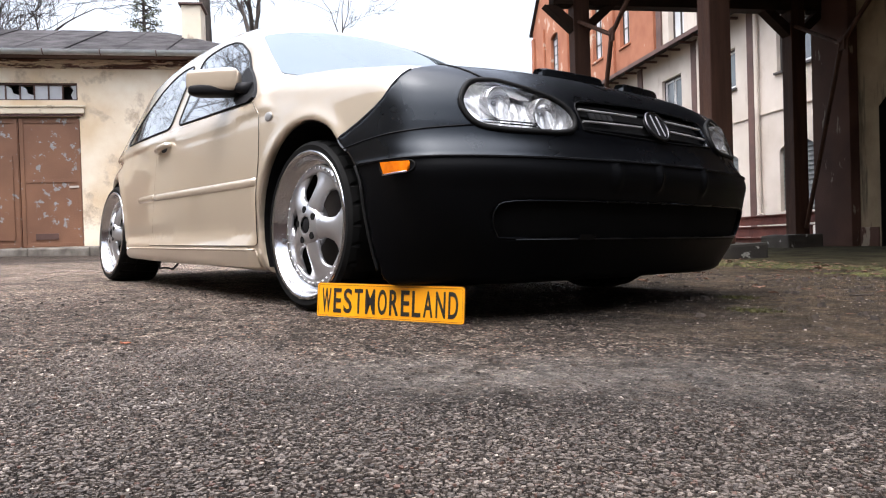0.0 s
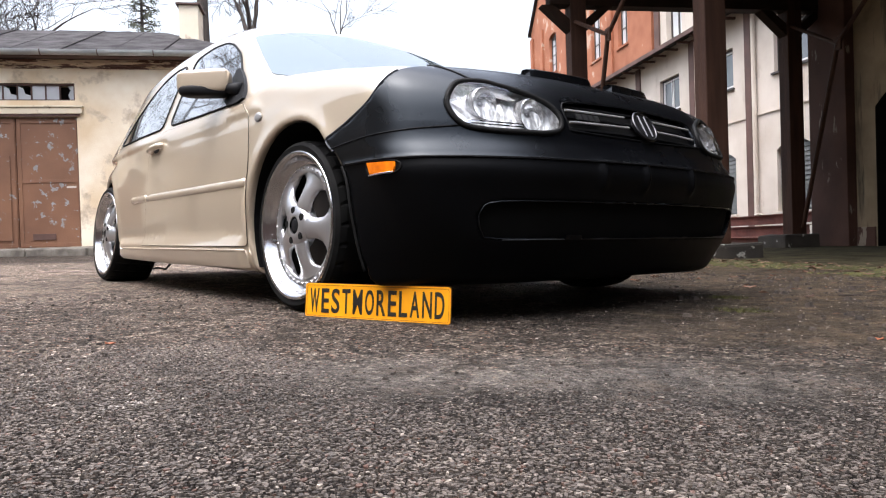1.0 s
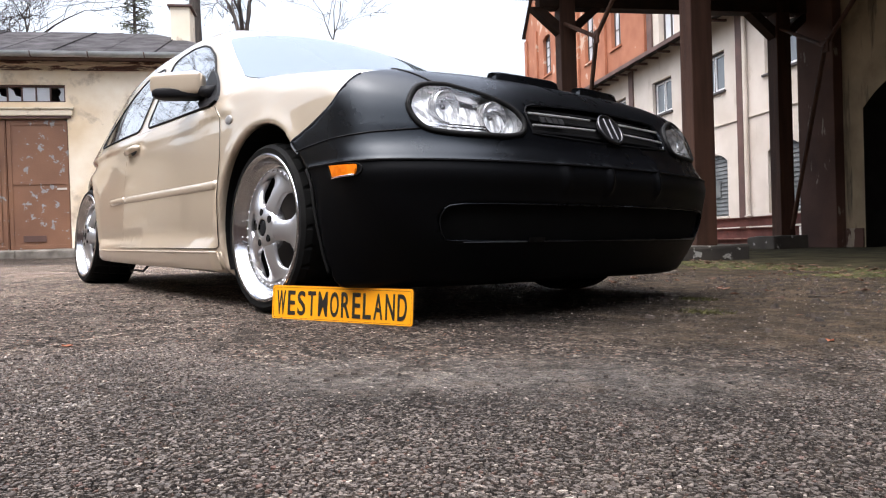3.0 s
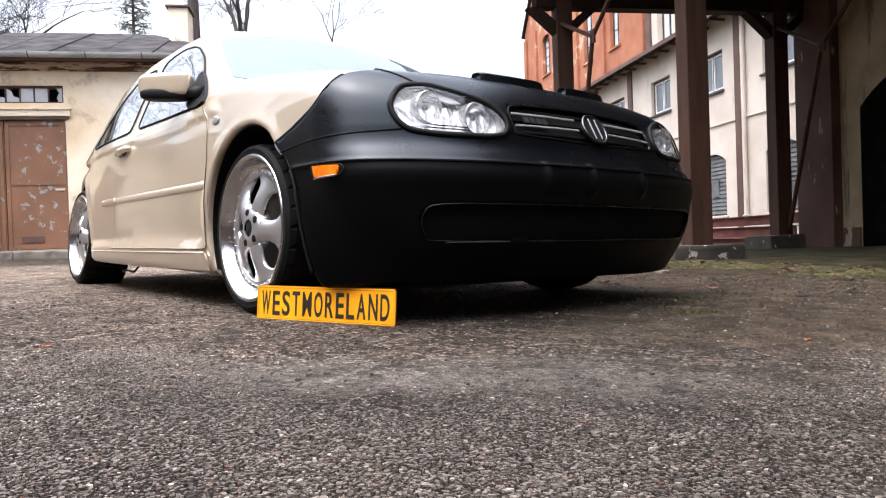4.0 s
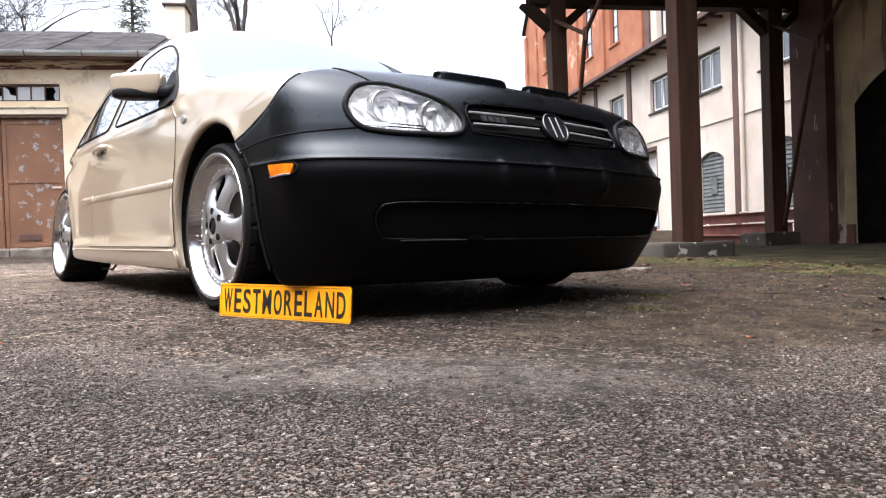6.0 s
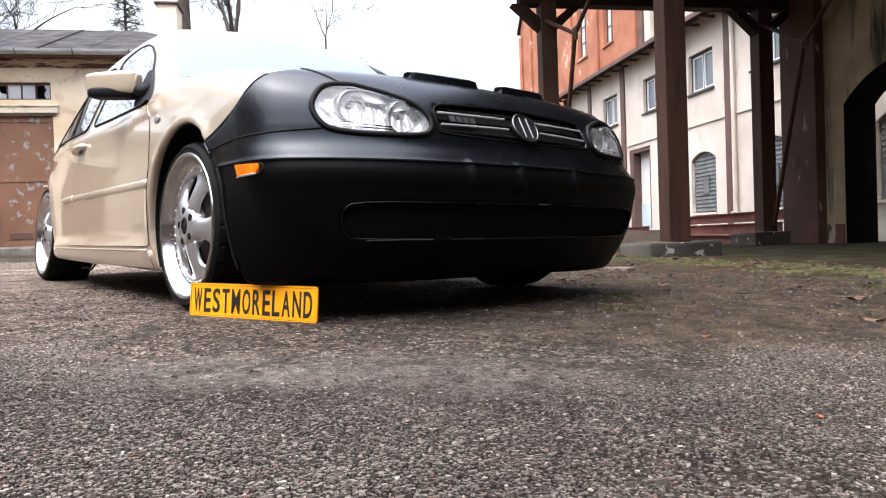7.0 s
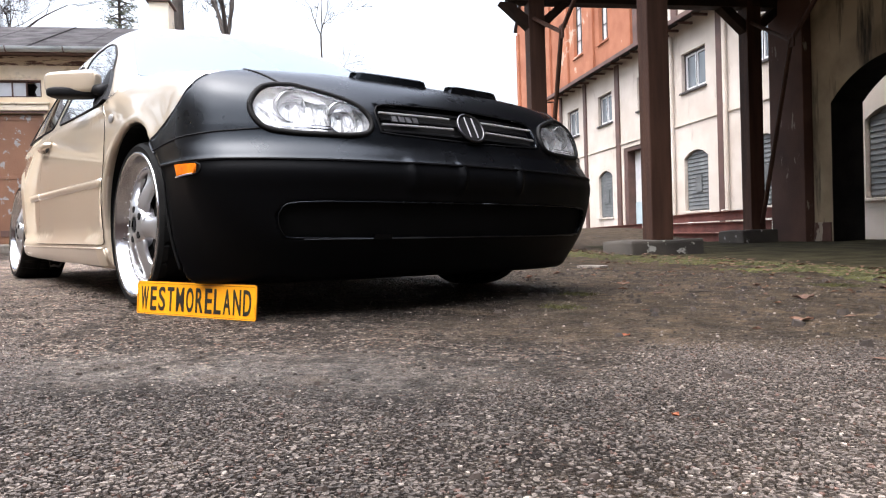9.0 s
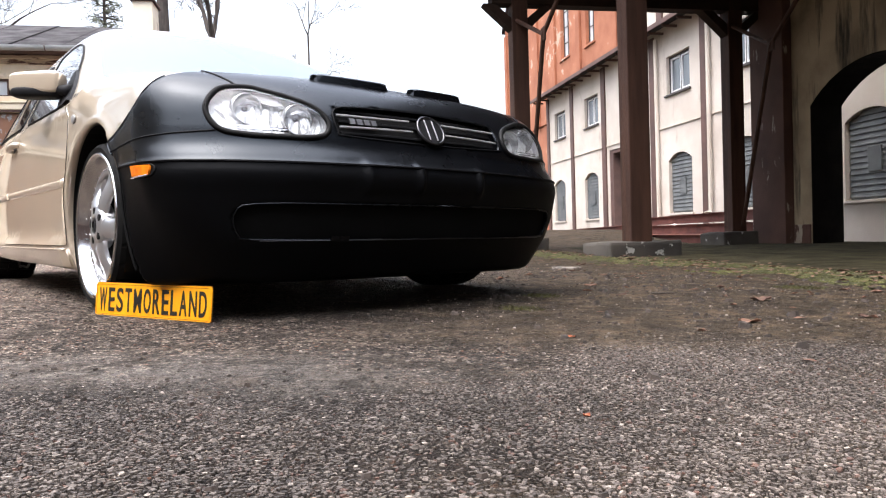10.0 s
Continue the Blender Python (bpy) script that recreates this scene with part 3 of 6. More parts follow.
def build_facade():
    f = thing("warehouse", "long cream-rendered two-storey warehouse with brown pilasters", "building", FAR_SITE)
    bays = [19.27, 16.62, 13.95, 11.62, 9.20, 6.60, 4.0, 1.4, -1.2]
    low = [19.42, 16.72, None, 11.60, 9.18, 6.10, 3.6, 1.0, -1.6]
    holes = [rect(c - 0.51, c + 0.51, 3.31, 4.19) for c in bays]
    holes += [arched(c - 0.51, c + 0.51, 0.58, 1.78, 1.95) for c in low if c is not None]
    holes.append(rect(14.15, 15.42, 0.28, 2.44))
    part("wall", sheet(rect(-4, 20.5, -0.3, 4.92), holes, lambda s, z: (FU, s, z), (0.34, 0, 0)), CREAM_WALL, f)
    part("end_wall", box((FU + 0.342, 20.16, -0.3), (FU + 9, 20.5, 4.92)), CREAM_WALL, f)
    # black sheet behind the openings paints the unlit inside
    part("inside_dark_sheet", box((FU + 0.36, -4, -0.3), (FU + 0.46, 20.1, 4.9)), BLACK_HOLE, f)
    for c in bays:
        sash_window(f, c - 0.51, c + 0.51, 3.31, 4.19, FU)
    for c in low:
        if c is not None:
            slatted_shutter(f, c - 0.51, c + 0.51, 0.58, 1.78, 1.95, FU)
            part("shutter_sill", box((FU - 0.04, c - 0.56, 0.53), (FU + 0.05, c + 0.56, 0.578), 0.006), CREAM_WALL, f)
    # doorway; a white panel, pale blue below, stands in for the bright opening
    d = part("doorway", sheet(rect(14.15, 15.42, 0.28, 2.44), [rect(14.25, 15.20, 0.28, 2.34)], lambda s, z: (FU + 0.02, s, z), (0.26, 0, 0)), BROWN_TRIM, f, "brown doorway")
    part("bright_opening_panel", box((FU + 0.24, 14.252, 0.95), (FU + 0.28, 15.198, 2.335)), WHITE_FRAME, d, "white panel standing in for the bright opening")
    part("opening_lower_panel", box((FU + 0.225, 14.252, 0.30), (FU + 0.275, 15.198, 0.945)), mat("pale_blue_panel", (0.42, 0.52, 0.56), (0.5, 0.6, 0.63), scale=3, rough=0.6), d, "pale blue lower panel")
    for a, b in ((10.42, 10.63), (12.66, 12.90), (15.56, 15.82), (18.03, 18.26), (8.0, 8.22), (5.2, 5.42), (2.6, 2.82), (20.28, 20.498)):
        part("pilaster", box((FU - 0.045, a, -0.2), (FU - 0.002, b, 4.80), 0.006), BROWN_TRIM, f, "dark brown painted pilaster")
    for a, b in ((-4, 7.98), (8.24, 10.40), (10.65, 12.64), (12.92, 15.54), (15.84, 18.01), (18.28, 20.26)):
        part("string_course", box((FU - 0.03, a, 2.56), (FU - 0.002, b, 2.60), 0.006), CREAM_WALL, f)
    part("downpipe", tube([(FU - 0.07, 10.28, 0.1), (FU - 0.07, 10.28, 4.7)], 0.045, 10), CREAM_WALL, f)
    part("downpipe", tube([(FU - 0.07, 12.50, 0.1), (FU - 0.07, 12.50, 4.7)], 0.045, 10), CREAM_WALL, f)
    # eaves: sloping roof slab, fascia, rafter ends
    bm = bmesh.new()
    pr = [(-0.42, 4.80), (-0.42, 4.87), (1.0, 5.34), (1.0, 5.27)]
    rings = [[bm.verts.new((FU + p[0], v, p[1])) for p in pr] for v in (-4, 21.2)]
    for i in range(4):
        bm.faces.new((rings[0][i], rings[0][(i + 1) % 4], rings[1][(i + 1) % 4], rings[1][i]))
    bm.faces.new(rings[0]), bm.faces.new(rings[1][::-1])
    ro = part("roof", bm, ROOF_FELT, f)
    part("fascia", box((FU - 0.45, -4, 4.78), (FU - 0.422, 21.2, 4.885), 0.005), BROWN_TRIM, f)
    for k in range(40):
        v = 20.9 - 0.62 * k
        part("rafter_end", box((FU - 0.36, v - 0.028, 4.745), (FU - 0.01, v + 0.028, 4.795)), BROWN_TRIM, ro)


build_facade()


def build_tall_wing():
    t = thing("mill_building", "tall brick-red mill wing with flaking render and narrow windows", "building", FAR_SITE)
    u = FU + 0.62
    e, v0, v1 = 9.33, 15.9, 27.7
    wins = [(24.35, 25.25, 6.9, 8.5), (19.85, 20.66, 6.25, 8.6), (17.70, 18.40, 6.15, 8.6)]
    out = [(v0, 4.3), (v1, 4.3), (v1, e), (v1 - 2.6, e + 2.73), (v0 + 2.6, e + 2.73), (v0, e)]
    holes = [arched(a, b, z0, z1 - 0.12, z1) for a, b, z0, z1 in wins]
    part("wall", sheet(out, holes, lambda s, z: (u, s, z), (0.4, 0, 0)), ORANGE_WALL, t)
    part("side_wall", box((u + 0.402, v1 - 0.4, 0), (u + 11, v1, e)), ORANGE_WALL, t)
    part("lower_wall", box((u + 0.05, 20.6, -0.3), (u + 0.4, v1 - 0.01, 4.29)), ORANGE_WALL, t)
    for a, b, z0, z1 in wins:
        w = part("window", sheet(arched(a, b, z0, z1 - 0.12, z1), [rect(a + 0.05, (a + b) / 2 - 0.02, z0 + 0.05, z1 - 0.2), rect((a + b) / 2 + 0.02, b - 0.05, z0 + 0.05, z1 - 0.2)], lambda s, z: (u + 0.12, s, z), (0.06, 0, 0)), WINDOW_FRAME, t)
        # the pale pane colour carries the whitish reflection of the glass
        part("pane", box((u + 0.145, a + 0.02, z0 + 0.03), (u + 0.155, b - 0.02, z1 - 0.15)), PALE_PANE, w)
        for q in range(1, 4):
            part("glazing_bar", box((u + 0.125, a + 0.03, z0 + (z1 - z0) * q / 4.3), (u + 0.143, b - 0.03, z0 + (z1 - z0) * q / 4.3 + 0.03)), WINDOW_FRAME, w)
        part("sill", box((u - 0.05, a - 0.08, z0 - 0.07), (u - 0.002, b + 0.08, z0 - 0.002), 0.01), ORANGE_WALL, t)
    for a in (16.1, 18.9, 21.3, 23.2, 26.1, 27.5):
        part("pilaster_strip", box((u - 0.09, a - 0.16, 4.3), (u - 0.002, a + 0.16, 9.0), 0.01), ORANGE_WALL, t)
    s = 1.05
    bm = bmesh.new()
    ridge = e + 2.73
    top = [(v1 + 0.15, e - 0.15 * s), (v1 - 2.6, ridge), (v0 + 2.6, ridge), (v0 - 0.15, e - 0.15 * s)]
    rings = [[bm.verts.new((uu, p[0], p[1] + dz)) for p in top for dz in (0.02, 0.13)] for uu in (u - 0.12, u + 11)]
    for i, j in ((0, 2), (2, 4), (4, 6)):
        for A in (0, 1):
            bm.faces.new((rings[0][i + A], rings[0][j + A], rings[1][j + A], rings[1][i + A]))
        for r in rings:
            bm.faces.new((r[i], r[j], r[j + 1], r[i + 1]))
    for i in (0, 6):
        bm.faces.new((rings[0][i], rings[0][i + 1], rings[1][i + 1], rings[1][i]))
    part("roof", bm, ROOF_FELT, t)
    # pale upper storey beside it
    w2 = [(c - 0.42, c + 0.42) for c in (14.8, 12.2, 9.6, 7.0, 4.4)]
    part("upper_wall", sheet(rect(-4, v0 - 0.002, 4.3, 8.6), [arched(a, b, 5.45, 6.75, 6.95) for a, b in w2], lambda q, z: (u, q, z), (0.4, 0, 0)), CREAM_WALL, t, "pale rendered upper storey")
    for a, b in w2:
        w = part("window", sheet(arched(a, b, 5.45, 6.75, 6.95), [rect(a + 0.06, (a + b) / 2 - 0.03, 5.52, 6.68), rect((a + b) / 2 + 0.03, b - 0.06, 5.52, 6.68)], lambda q, z: (u + 0.15, q, z), (0.06, 0, 0)), WINDOW_FRAME, t)
        # here too the reflection is put into the pane colour
        part("pane", box((u + 0.175, a + 0.03, 5.48), (u + 0.183, b - 0.03, 6.72)), PALE_PANE, w)
    for a in (15.7, 13.5, 10.9, 8.3, 5.7):
        part("pilaster_strip", box((u - 0.06, a - 0.14, 4.3), (u - 0.002, a + 0.14, 8.6), 0.01), BROWN_TRIM, t)
    part("upper_roof", box((u - 0.4, -4, 8.602), (u + 11, v0 - 0.4, 8.8)), ROOF_FELT, t)


build_tall_wing()

# ---- yard wall with arch and pier ----
WU = 7.2
yard_wall = link("wall_north", sheet(rect(-6.5, 7.23, -0.4, 4.6), [arched(3.75, 6.06, -0.3, 1.95, 2.42, 16)], lambda s, z: (WU, s, z), (0.50, 0, 0)), YARD_WALL, m=SITE)
tagged(yard_wall, "stained ochre-grey rendered wall with an arched gateway", "wall", kind="structure")
# thin added lining whose black carries the shade of the arch reveal
part("arch_shade_lining", sheet(arched(3.753, 6.057, -0.35, 1.95, 2.417, 16), [arched(3.768, 6.042, -0.34, 1.95, 2.402, 16)], lambda s, z: (WU - 0.004, s, z), (0.508, 0, 0)), GATE_SHADE, yard_wall, "thin added lining painted with the shade of the gateway reveal")
pier = link("pier", box((WU - 0.16, 6.44, -0.3), (WU - 0.002, 7.24, 4.6), 0.015), PIER_PAINT, m=SITE)
tagged(pier, "brown painted masonry pier with flaked base", "pier", kind="structure")
skirt = link("trim", box((WU - 0.03, 6.08, -0.3), (WU - 0.002, 6.435, 0.23), 0.01), PIER_PAINT, m=SITE)
tagged(skirt, "dark damp plinth band on the yard wall", "trim", kind="structure")

slab = link("floor", box((3.25, -6.0, -0.35), (WU + 0.9, 8.6, -0.050), 0.02), SLAB, m=SITE)
tagged(slab, "damp concrete floor slab under the canopy", "floor", kind="structure")


# ---- canopy ----
def build_canopy():
    c = thing("canopy", "dark brown timber loading canopy on square posts", "canopy", SITE)
    for u, v in ((3.48, 4.07), (3.12, 7.07), (6.62, 7.08)):
        near = v < 5
        part("post", box((u - 0.12, v - 0.12, 0.10 if near else 0.12), (u + 0.12, v + 0.12, 4.2), 0.012), BROWN_TIMBER, c, "brown painted square timber post")
    zt = 3.62
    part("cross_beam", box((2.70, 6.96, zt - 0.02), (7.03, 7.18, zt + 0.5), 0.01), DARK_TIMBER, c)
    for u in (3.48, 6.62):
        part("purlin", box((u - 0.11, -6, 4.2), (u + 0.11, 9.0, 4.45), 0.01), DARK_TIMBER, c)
    for u, v, ju, jv, jz in ((3.12, 7.07, 3.08, 5.81, 2.83), (6.62, 7.08, 6.27, 5.63, 2.71)):
        for s in (-1, 1):
            bm = bmesh.new()
            pr = [(u + s * 0.121, 3.22), (u + s * 0.121, 3.40), (u + s * 0.36, zt - 0.022), (u + s * 0.54, zt - 0.022)]
            rings = [[bm.verts.new((q[0], v + dv, q[1])) for q in pr] for dv in (-0.09, 0.09)]
            for i in range(4):
                bm.faces.new((rings[0][i], rings[0][(i + 1) % 4], rings[1][(i + 1) % 4], rings[1][i]))
            bm.faces.new(rings[0]), bm.faces.new(rings[1][::-1])
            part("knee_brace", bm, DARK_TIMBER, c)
        # raking strut with forked head
        j = (ju, jv, jz)
        part("raking_strut", tube([(u + 0.04, v - 0.15, 0.25), j], 0.032, 8), BROWN_TIMBER, c, "thin raking iron strut")
        part("fork_arm", tube([j, (u - 0.05, v - 0.125, 3.35)], 0.030, 8), BROWN_TIMBER, c)
        part("fork_arm", tube([j, (ju + 0.35, jv - 1.2, 4.19)], 0.030, 8), BROWN_TIMBER, c)
        part("fork_plate", box((ju - 0.015, jv - 0.07, jz - 0.09), (ju + 0.015, jv + 0.07, jz + 0.09), 0.01), BROWN_TIMBER, c)
    # the near deck runs on unseen, lengthened to shade the yard wall
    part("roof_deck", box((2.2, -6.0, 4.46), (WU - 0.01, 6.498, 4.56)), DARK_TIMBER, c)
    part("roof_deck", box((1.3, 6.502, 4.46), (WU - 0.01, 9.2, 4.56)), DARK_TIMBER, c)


build_canopy()


def plinth(u, v, wu, wv, h, lab):
    bm = box((u - wu, v - wv, -0.25), (u + wu, v + wv, h), 0.03)
    bmesh.ops.subdivide_edges(bm, edges=bm.edges[:], cuts=2, use_grid_fill=True)
    for q in bm.verts:
        q.co += 0.02 * noise.noise_vector(q.co * 4 + Vector((u, v, 0)))
    p = link("post_base", bm, CONCRETE, m=SITE)
    tagged(p, lab, "post base", group="canopy post bases")


plinth(3.40, 4.07, 0.40, 0.38, 0.105, "chipped concrete block under a canopy post")
plinth(3.06, 7.07, 0.34, 0.36, 0.14, "low concrete block under a canopy post")
plinth(6.50, 7.08, 0.30, 0.34, 0.15, "dark concrete block under a canopy post")

# ---- car: a body described by smooth limits, turned into a skin ----
def smax(a, b, k):
    h = np.clip(0.5 + 0.5 * (a - b) / k, 0, 1)
    return b + (a - b) * h + k * h * (1 - h)


def smin(a, b, k):
    return -smax(-a, -b, k)


def lerp(x, pts):
    return np.interp(x, [p[0] for p in pts], [p[1] for p in pts])


def smooth_lerp(x, pts):
    xs = [p[0] for p in pts]
    ys = np.array([p[1] for p in pts], float)
    xs = np.array(xs, float)
    s = np.gradient(ys, xs)
    i = np.clip(np.searchsorted(xs, x) - 1, 0, len(xs) - 2)
    h = xs[i + 1] - xs[i]
    t = np.clip((x - xs[i]) / h, 0, 1)
    return ((2 * t ** 3 - 3 * t ** 2 + 1) * ys[i] + (t ** 3 - 2 * t ** 2 + t) * h * s[i]
            + (-2 * t ** 3 + 3 * t ** 2) * ys[i + 1] + (t ** 3 - t ** 2) * h * s[i + 1])


HOOD = [(-1.2, 1.00), (-0.35, 0.915), (0.0, 0.874), (0.30, 0.828), (0.50, 0.791), (0.62, 0.754), (0.72, 0.700), (0.80, 0.63), (0.95, 0.45)]
NOSE = [(0.0, 0.70), (0.14, 0.770), (0.25, 0.830), (0.37, 0.860), (0.452, 0.869), (0.485, 0.850), (0.52, 0.824), (0.58, 0.803), (0.64, 0.780), (0.70, 0.745), (0.78, 0.68), (0.9, 0.5)]
SIDE = [(0.0, 0.80), (0.14, 0.835), (0.20, 0.850), (0.30, 0.862), (0.46, 0.868), (0.60, 0.860), (0.74, 0.842), (0.84, 0.815), (0.92, 0.76)]


def lower_body(x, y, z):
    a = np.abs(y)
    front = smooth_lerp(z, NOSE) - 0.10 * (a / 0.7) ** 2 - 0.072 * (a / 0.8) ** 6
    w = smooth_lerp(z, SIDE) - 0.018 * np.clip((x - 0.25) / 0.6, 0, 1) ** 2 - 0.045 * np.clip((-1.5 - x) / 1.0, 0, 1) ** 2 - 0.16 * np.clip((-2.35 - x) / 0.9, 0, 1) ** 2
    w = w - 0.022 * np.clip((z - 0.56) / 0.16, 0, 1) * np.clip((-1.7 - x) / 0.8, 0, 1)
    w = w - 0.09 * np.clip((-2.50 - x) / 0.5, 0, 1.6) ** 1.5 - 0.045 * np.clip((z - 0.64) / 0.12, 0, 1) * np.clip((-2.35 - x) / 0.5, 0, 1)
    w = w - 0.19 * np.clip((0.43 - z) / 0.30, 0, 1.1) ** 1.2 * np.clip((x - 0.42) / 0.3, 0, 1)
    w = w + 0.026 * np.clip((0.268 - z) / 0.045, 0, 1) * np.clip((-0.36 - x) / 0.05, 0, 1) * np.clip((x + 2.16) / 0.06, 0, 1)
    top = np.where(x > -1.3, smooth_lerp(np.clip(x, -1.2, 0.95), HOOD), 1.0)
    top = smin(top, smooth_lerp(np.clip(x, -3.3, 0.0), [(-3.3, 0.82), (-2.6, 0.832), (-1.6, 0.835), (-0.75, 0.838), (-0.5, 0.856), (-0.33, 0.90), (-0.18, 0.97), (0.0, 1.10)]) + np.clip(x, 0, 1), 0.02)
    top = top - 0.034 * (a / 0.7) ** 2.5
    rear = -3.27 + 0.10 * (a / 0.75) ** 3 + 0.10 * np.clip((z - 0.45) / 0.5, 0, 1)
    d = smax((x - front) * 0.92, (a - w), 0.07)
    d = smax(d, (z - top) * 0.96, 0.07)
    d = smax(d, rear - x, 0.08)
    bottom = lerp(x, [(-3.3, 0.26), (-2.9, 0.16), (-0.4, 0.125), (0.4, 0.112), (0.70, 0.116), (0.85, 0.128)])
    return smax(d, bottom - z, 0.03)


ROOF = [(-3.3, 1.02), (-3.0, 1.20), (-2.75, 1.275), (-2.3, 1.325), (-1.7, 1.352), (-1.2, 1.340), (-0.95, 1.300), (-0.80, 1.26), (-0.4, 1.1)]


def greenhouse(x, y, z):
    a = np.abs(y)
    side = a + 0.065 * np.clip((-2.50 - x) / 0.5, 0, 1.6) ** 1.5 - (0.822 - 0.50 * (z - 0.79) - 0.17 * np.clip((-1.7 - x) / 1.4, 0, 1) ** 2)
    top = z - (smooth_lerp(np.clip(x, -3.3, -0.4), ROOF) - 0.055 * (a / 0.55) ** 2)
    # windscreen and tailgate lean
    screen = (x - (-0.32 - 0.14 * (a / 0.7) ** 2 - (z - 0.90) * 1.52)) * 0.55
    tail = ((-3.16 + 0.06 * (a / 0.6) ** 2 + (z - 0.90) * 0.72) - x) * 0.80
    d = smax(side * 0.91, top, 0.09)
    d = smax(d, screen, 0.035)
    d = smax(d, tail, 0.10)
    return smax(d, 0.74 - z, 0.02)


ARCH_R = 0.341


def arches(x, y, z):
    a = np.abs(y)
    d = np.full(np.shape(x), 9.0)
    for cx, cz, r in ((0.0, 0.305, ARCH_R), (-2.511, 0.300, 0.322)):
        ring = np.sqrt((x - cx) ** 2 + (z - cz) ** 2) - r
        d = np.minimum(d, np.maximum(ring, 0.52 - a))
    return d


def car_shape(x, y, z):
    d = smin(lower_body(x, y, z), greenhouse(x, y, z), 0.025)
    # slight flare round the wheels
    a = np.abs(y)
    for cx in (0.0, -2.511):
        ring = np.abs(np.sqrt((x - cx) ** 2 + (z - 0.30) ** 2) - 0.352)
        d = d - 0.0075 * np.exp(-(ring / 0.034) ** 2) * (a > 0.6)
    return smax(d, -arches(x, y, z), 0.008)


def skin(field, xs, ys, zs):
    """Surface nets: one vertex in each cell that the surface crosses, one quad for each crossed edge."""
    X, Y, Z = np.meshgrid(xs, ys, zs, indexing="ij")
    F = field(X, Y, Z).astype(np.float32)
    nx, ny, nz = F.shape
    inside = F < 0
    P = np.zeros((nx - 1, ny - 1, nz - 1, 3))
    C = np.zeros((nx - 1, ny - 1, nz - 1))
    axes = (np.asarray(xs), np.asarray(ys), np.asarray(zs))

    corners = [(i, j, k) for i in (0, 1) for j in (0, 1) for k in (0, 1)]
    cut = {o: F[o[0]:nx - 1 + o[0], o[1]:ny - 1 + o[1], o[2]:nz - 1 + o[2]] for o in corners}
    pos = [np.broadcast_to(ax.reshape([-1 if q == i else 1 for q in range(3)]), F.shape) for i, ax in enumerate(axes)]
    for o in corners:
        for ax in range(3):
            if o[ax] == 0:
                p = tuple(1 if i == ax else v for i, v in enumerate(o))
                f0, f1 = cut[o], cut[p]
                hit = (f0 < 0) != (f1 < 0)
                t = np.where(hit, f0 / np.where(hit, f0 - f1, 1), 0)
                for i in range(3):
                    q0 = pos[i][o[0]:nx - 1 + o[0], o[1]:ny - 1 + o[1], o[2]:nz - 1 + o[2]]
                    q1 = pos[i][p[0]:nx - 1 + p[0], p[1]:ny - 1 + p[1], p[2]:nz - 1 + p[2]]
                    P[..., i] += np.where(hit, q0 + (q1 - q0) * t, 0)
                C += hit
    used = C > 0
    index = np.full(C.shape, -1)
    index[used] = np.arange(used.sum())
    verts = P[used] / C[used][:, None]
    quads = []
    for ax in range(3):
        lo = [slice(None)] * 3
        hi = [slice(None)] * 3
        lo[ax], hi[ax] = slice(0, -1), slice(1, None)
        crossing = inside[tuple(lo)] != inside[tuple(hi)]
        flip = inside[tuple(lo)]
        o1, o2 = [i for i in range(3) if i != ax]
        rng = [slice(None)] * 3
        rng[o1], rng[o2] = slice(1, -1), slice(1, -1)
        cr, fl = crossing[tuple(rng)], flip[tuple(rng)]
        ids = np.argwhere(cr)
        if not len(ids):
            continue
        base = ids.copy()
        base[:, o1] += 1
        base[:, o2] += 1
        def at(d1, d2):
            q = base.copy()
            q[:, o1] -= d1
            q[:, o2] -= d2
            return index[q[:, 0], q[:, 1], q[:, 2]]
        quad = np.stack([at(1, 1), at(0, 1), at(0, 0), at(1, 0)], 1)
        f = fl[cr]
        if ax == 1:
            f = ~f
        quad[~f] = quad[~f][:, ::-1]
        quads.append(quad)
    return verts, np.concatenate(quads)


HEM = [(0.0, 0.440), (0.134, 0.425), (0.233, 0.410), (0.316, 0.396), (0.399, 0.384), (0.452, 0.360), (0.505, 0.310), (0.556, 0.250), (0.575, 0.300), (0.597, 0.363), (0.641, 0.462), (0.692, 0.500), (0.75, 0.513), (0.9, 0.52)]


def bra_region(x, y, z):
    """Behind the edge of the nose cover: positive."""
    return (lerp(z, HEM) - x) * 0.6


def body_region(x, y, z):
    return (np.where(z < 0.560, 0.256, lerp(z, HEM) + 0.03) - x) * 0.6


def spline(pts, n=6, closed=True):
    """A smooth line through points (Catmull-Rom)."""
    P = [np.array(p, float) for p in pts]
    m = len(P)
    out = []
    for i in range(m if closed else m - 1):
        if closed:
            a, b, c, d = P[(i - 1) % m], P[i], P[(i + 1) % m], P[(i + 2) % m]
        else:
            a, b, c, d = P[max(i - 1, 0)], P[i], P[i + 1], P[min(i + 2, m - 1)]
        for k in range(n):
            t = k / n
            out.append(tuple(0.5 * ((2 * b) + (c - a) * t + (2 * a - 5 * b + 4 * c - d) * t * t + (3 * b - a - 3 * c + d) * t ** 3)))
    if not closed:
        out.append(tuple(P[-1]))
    return out


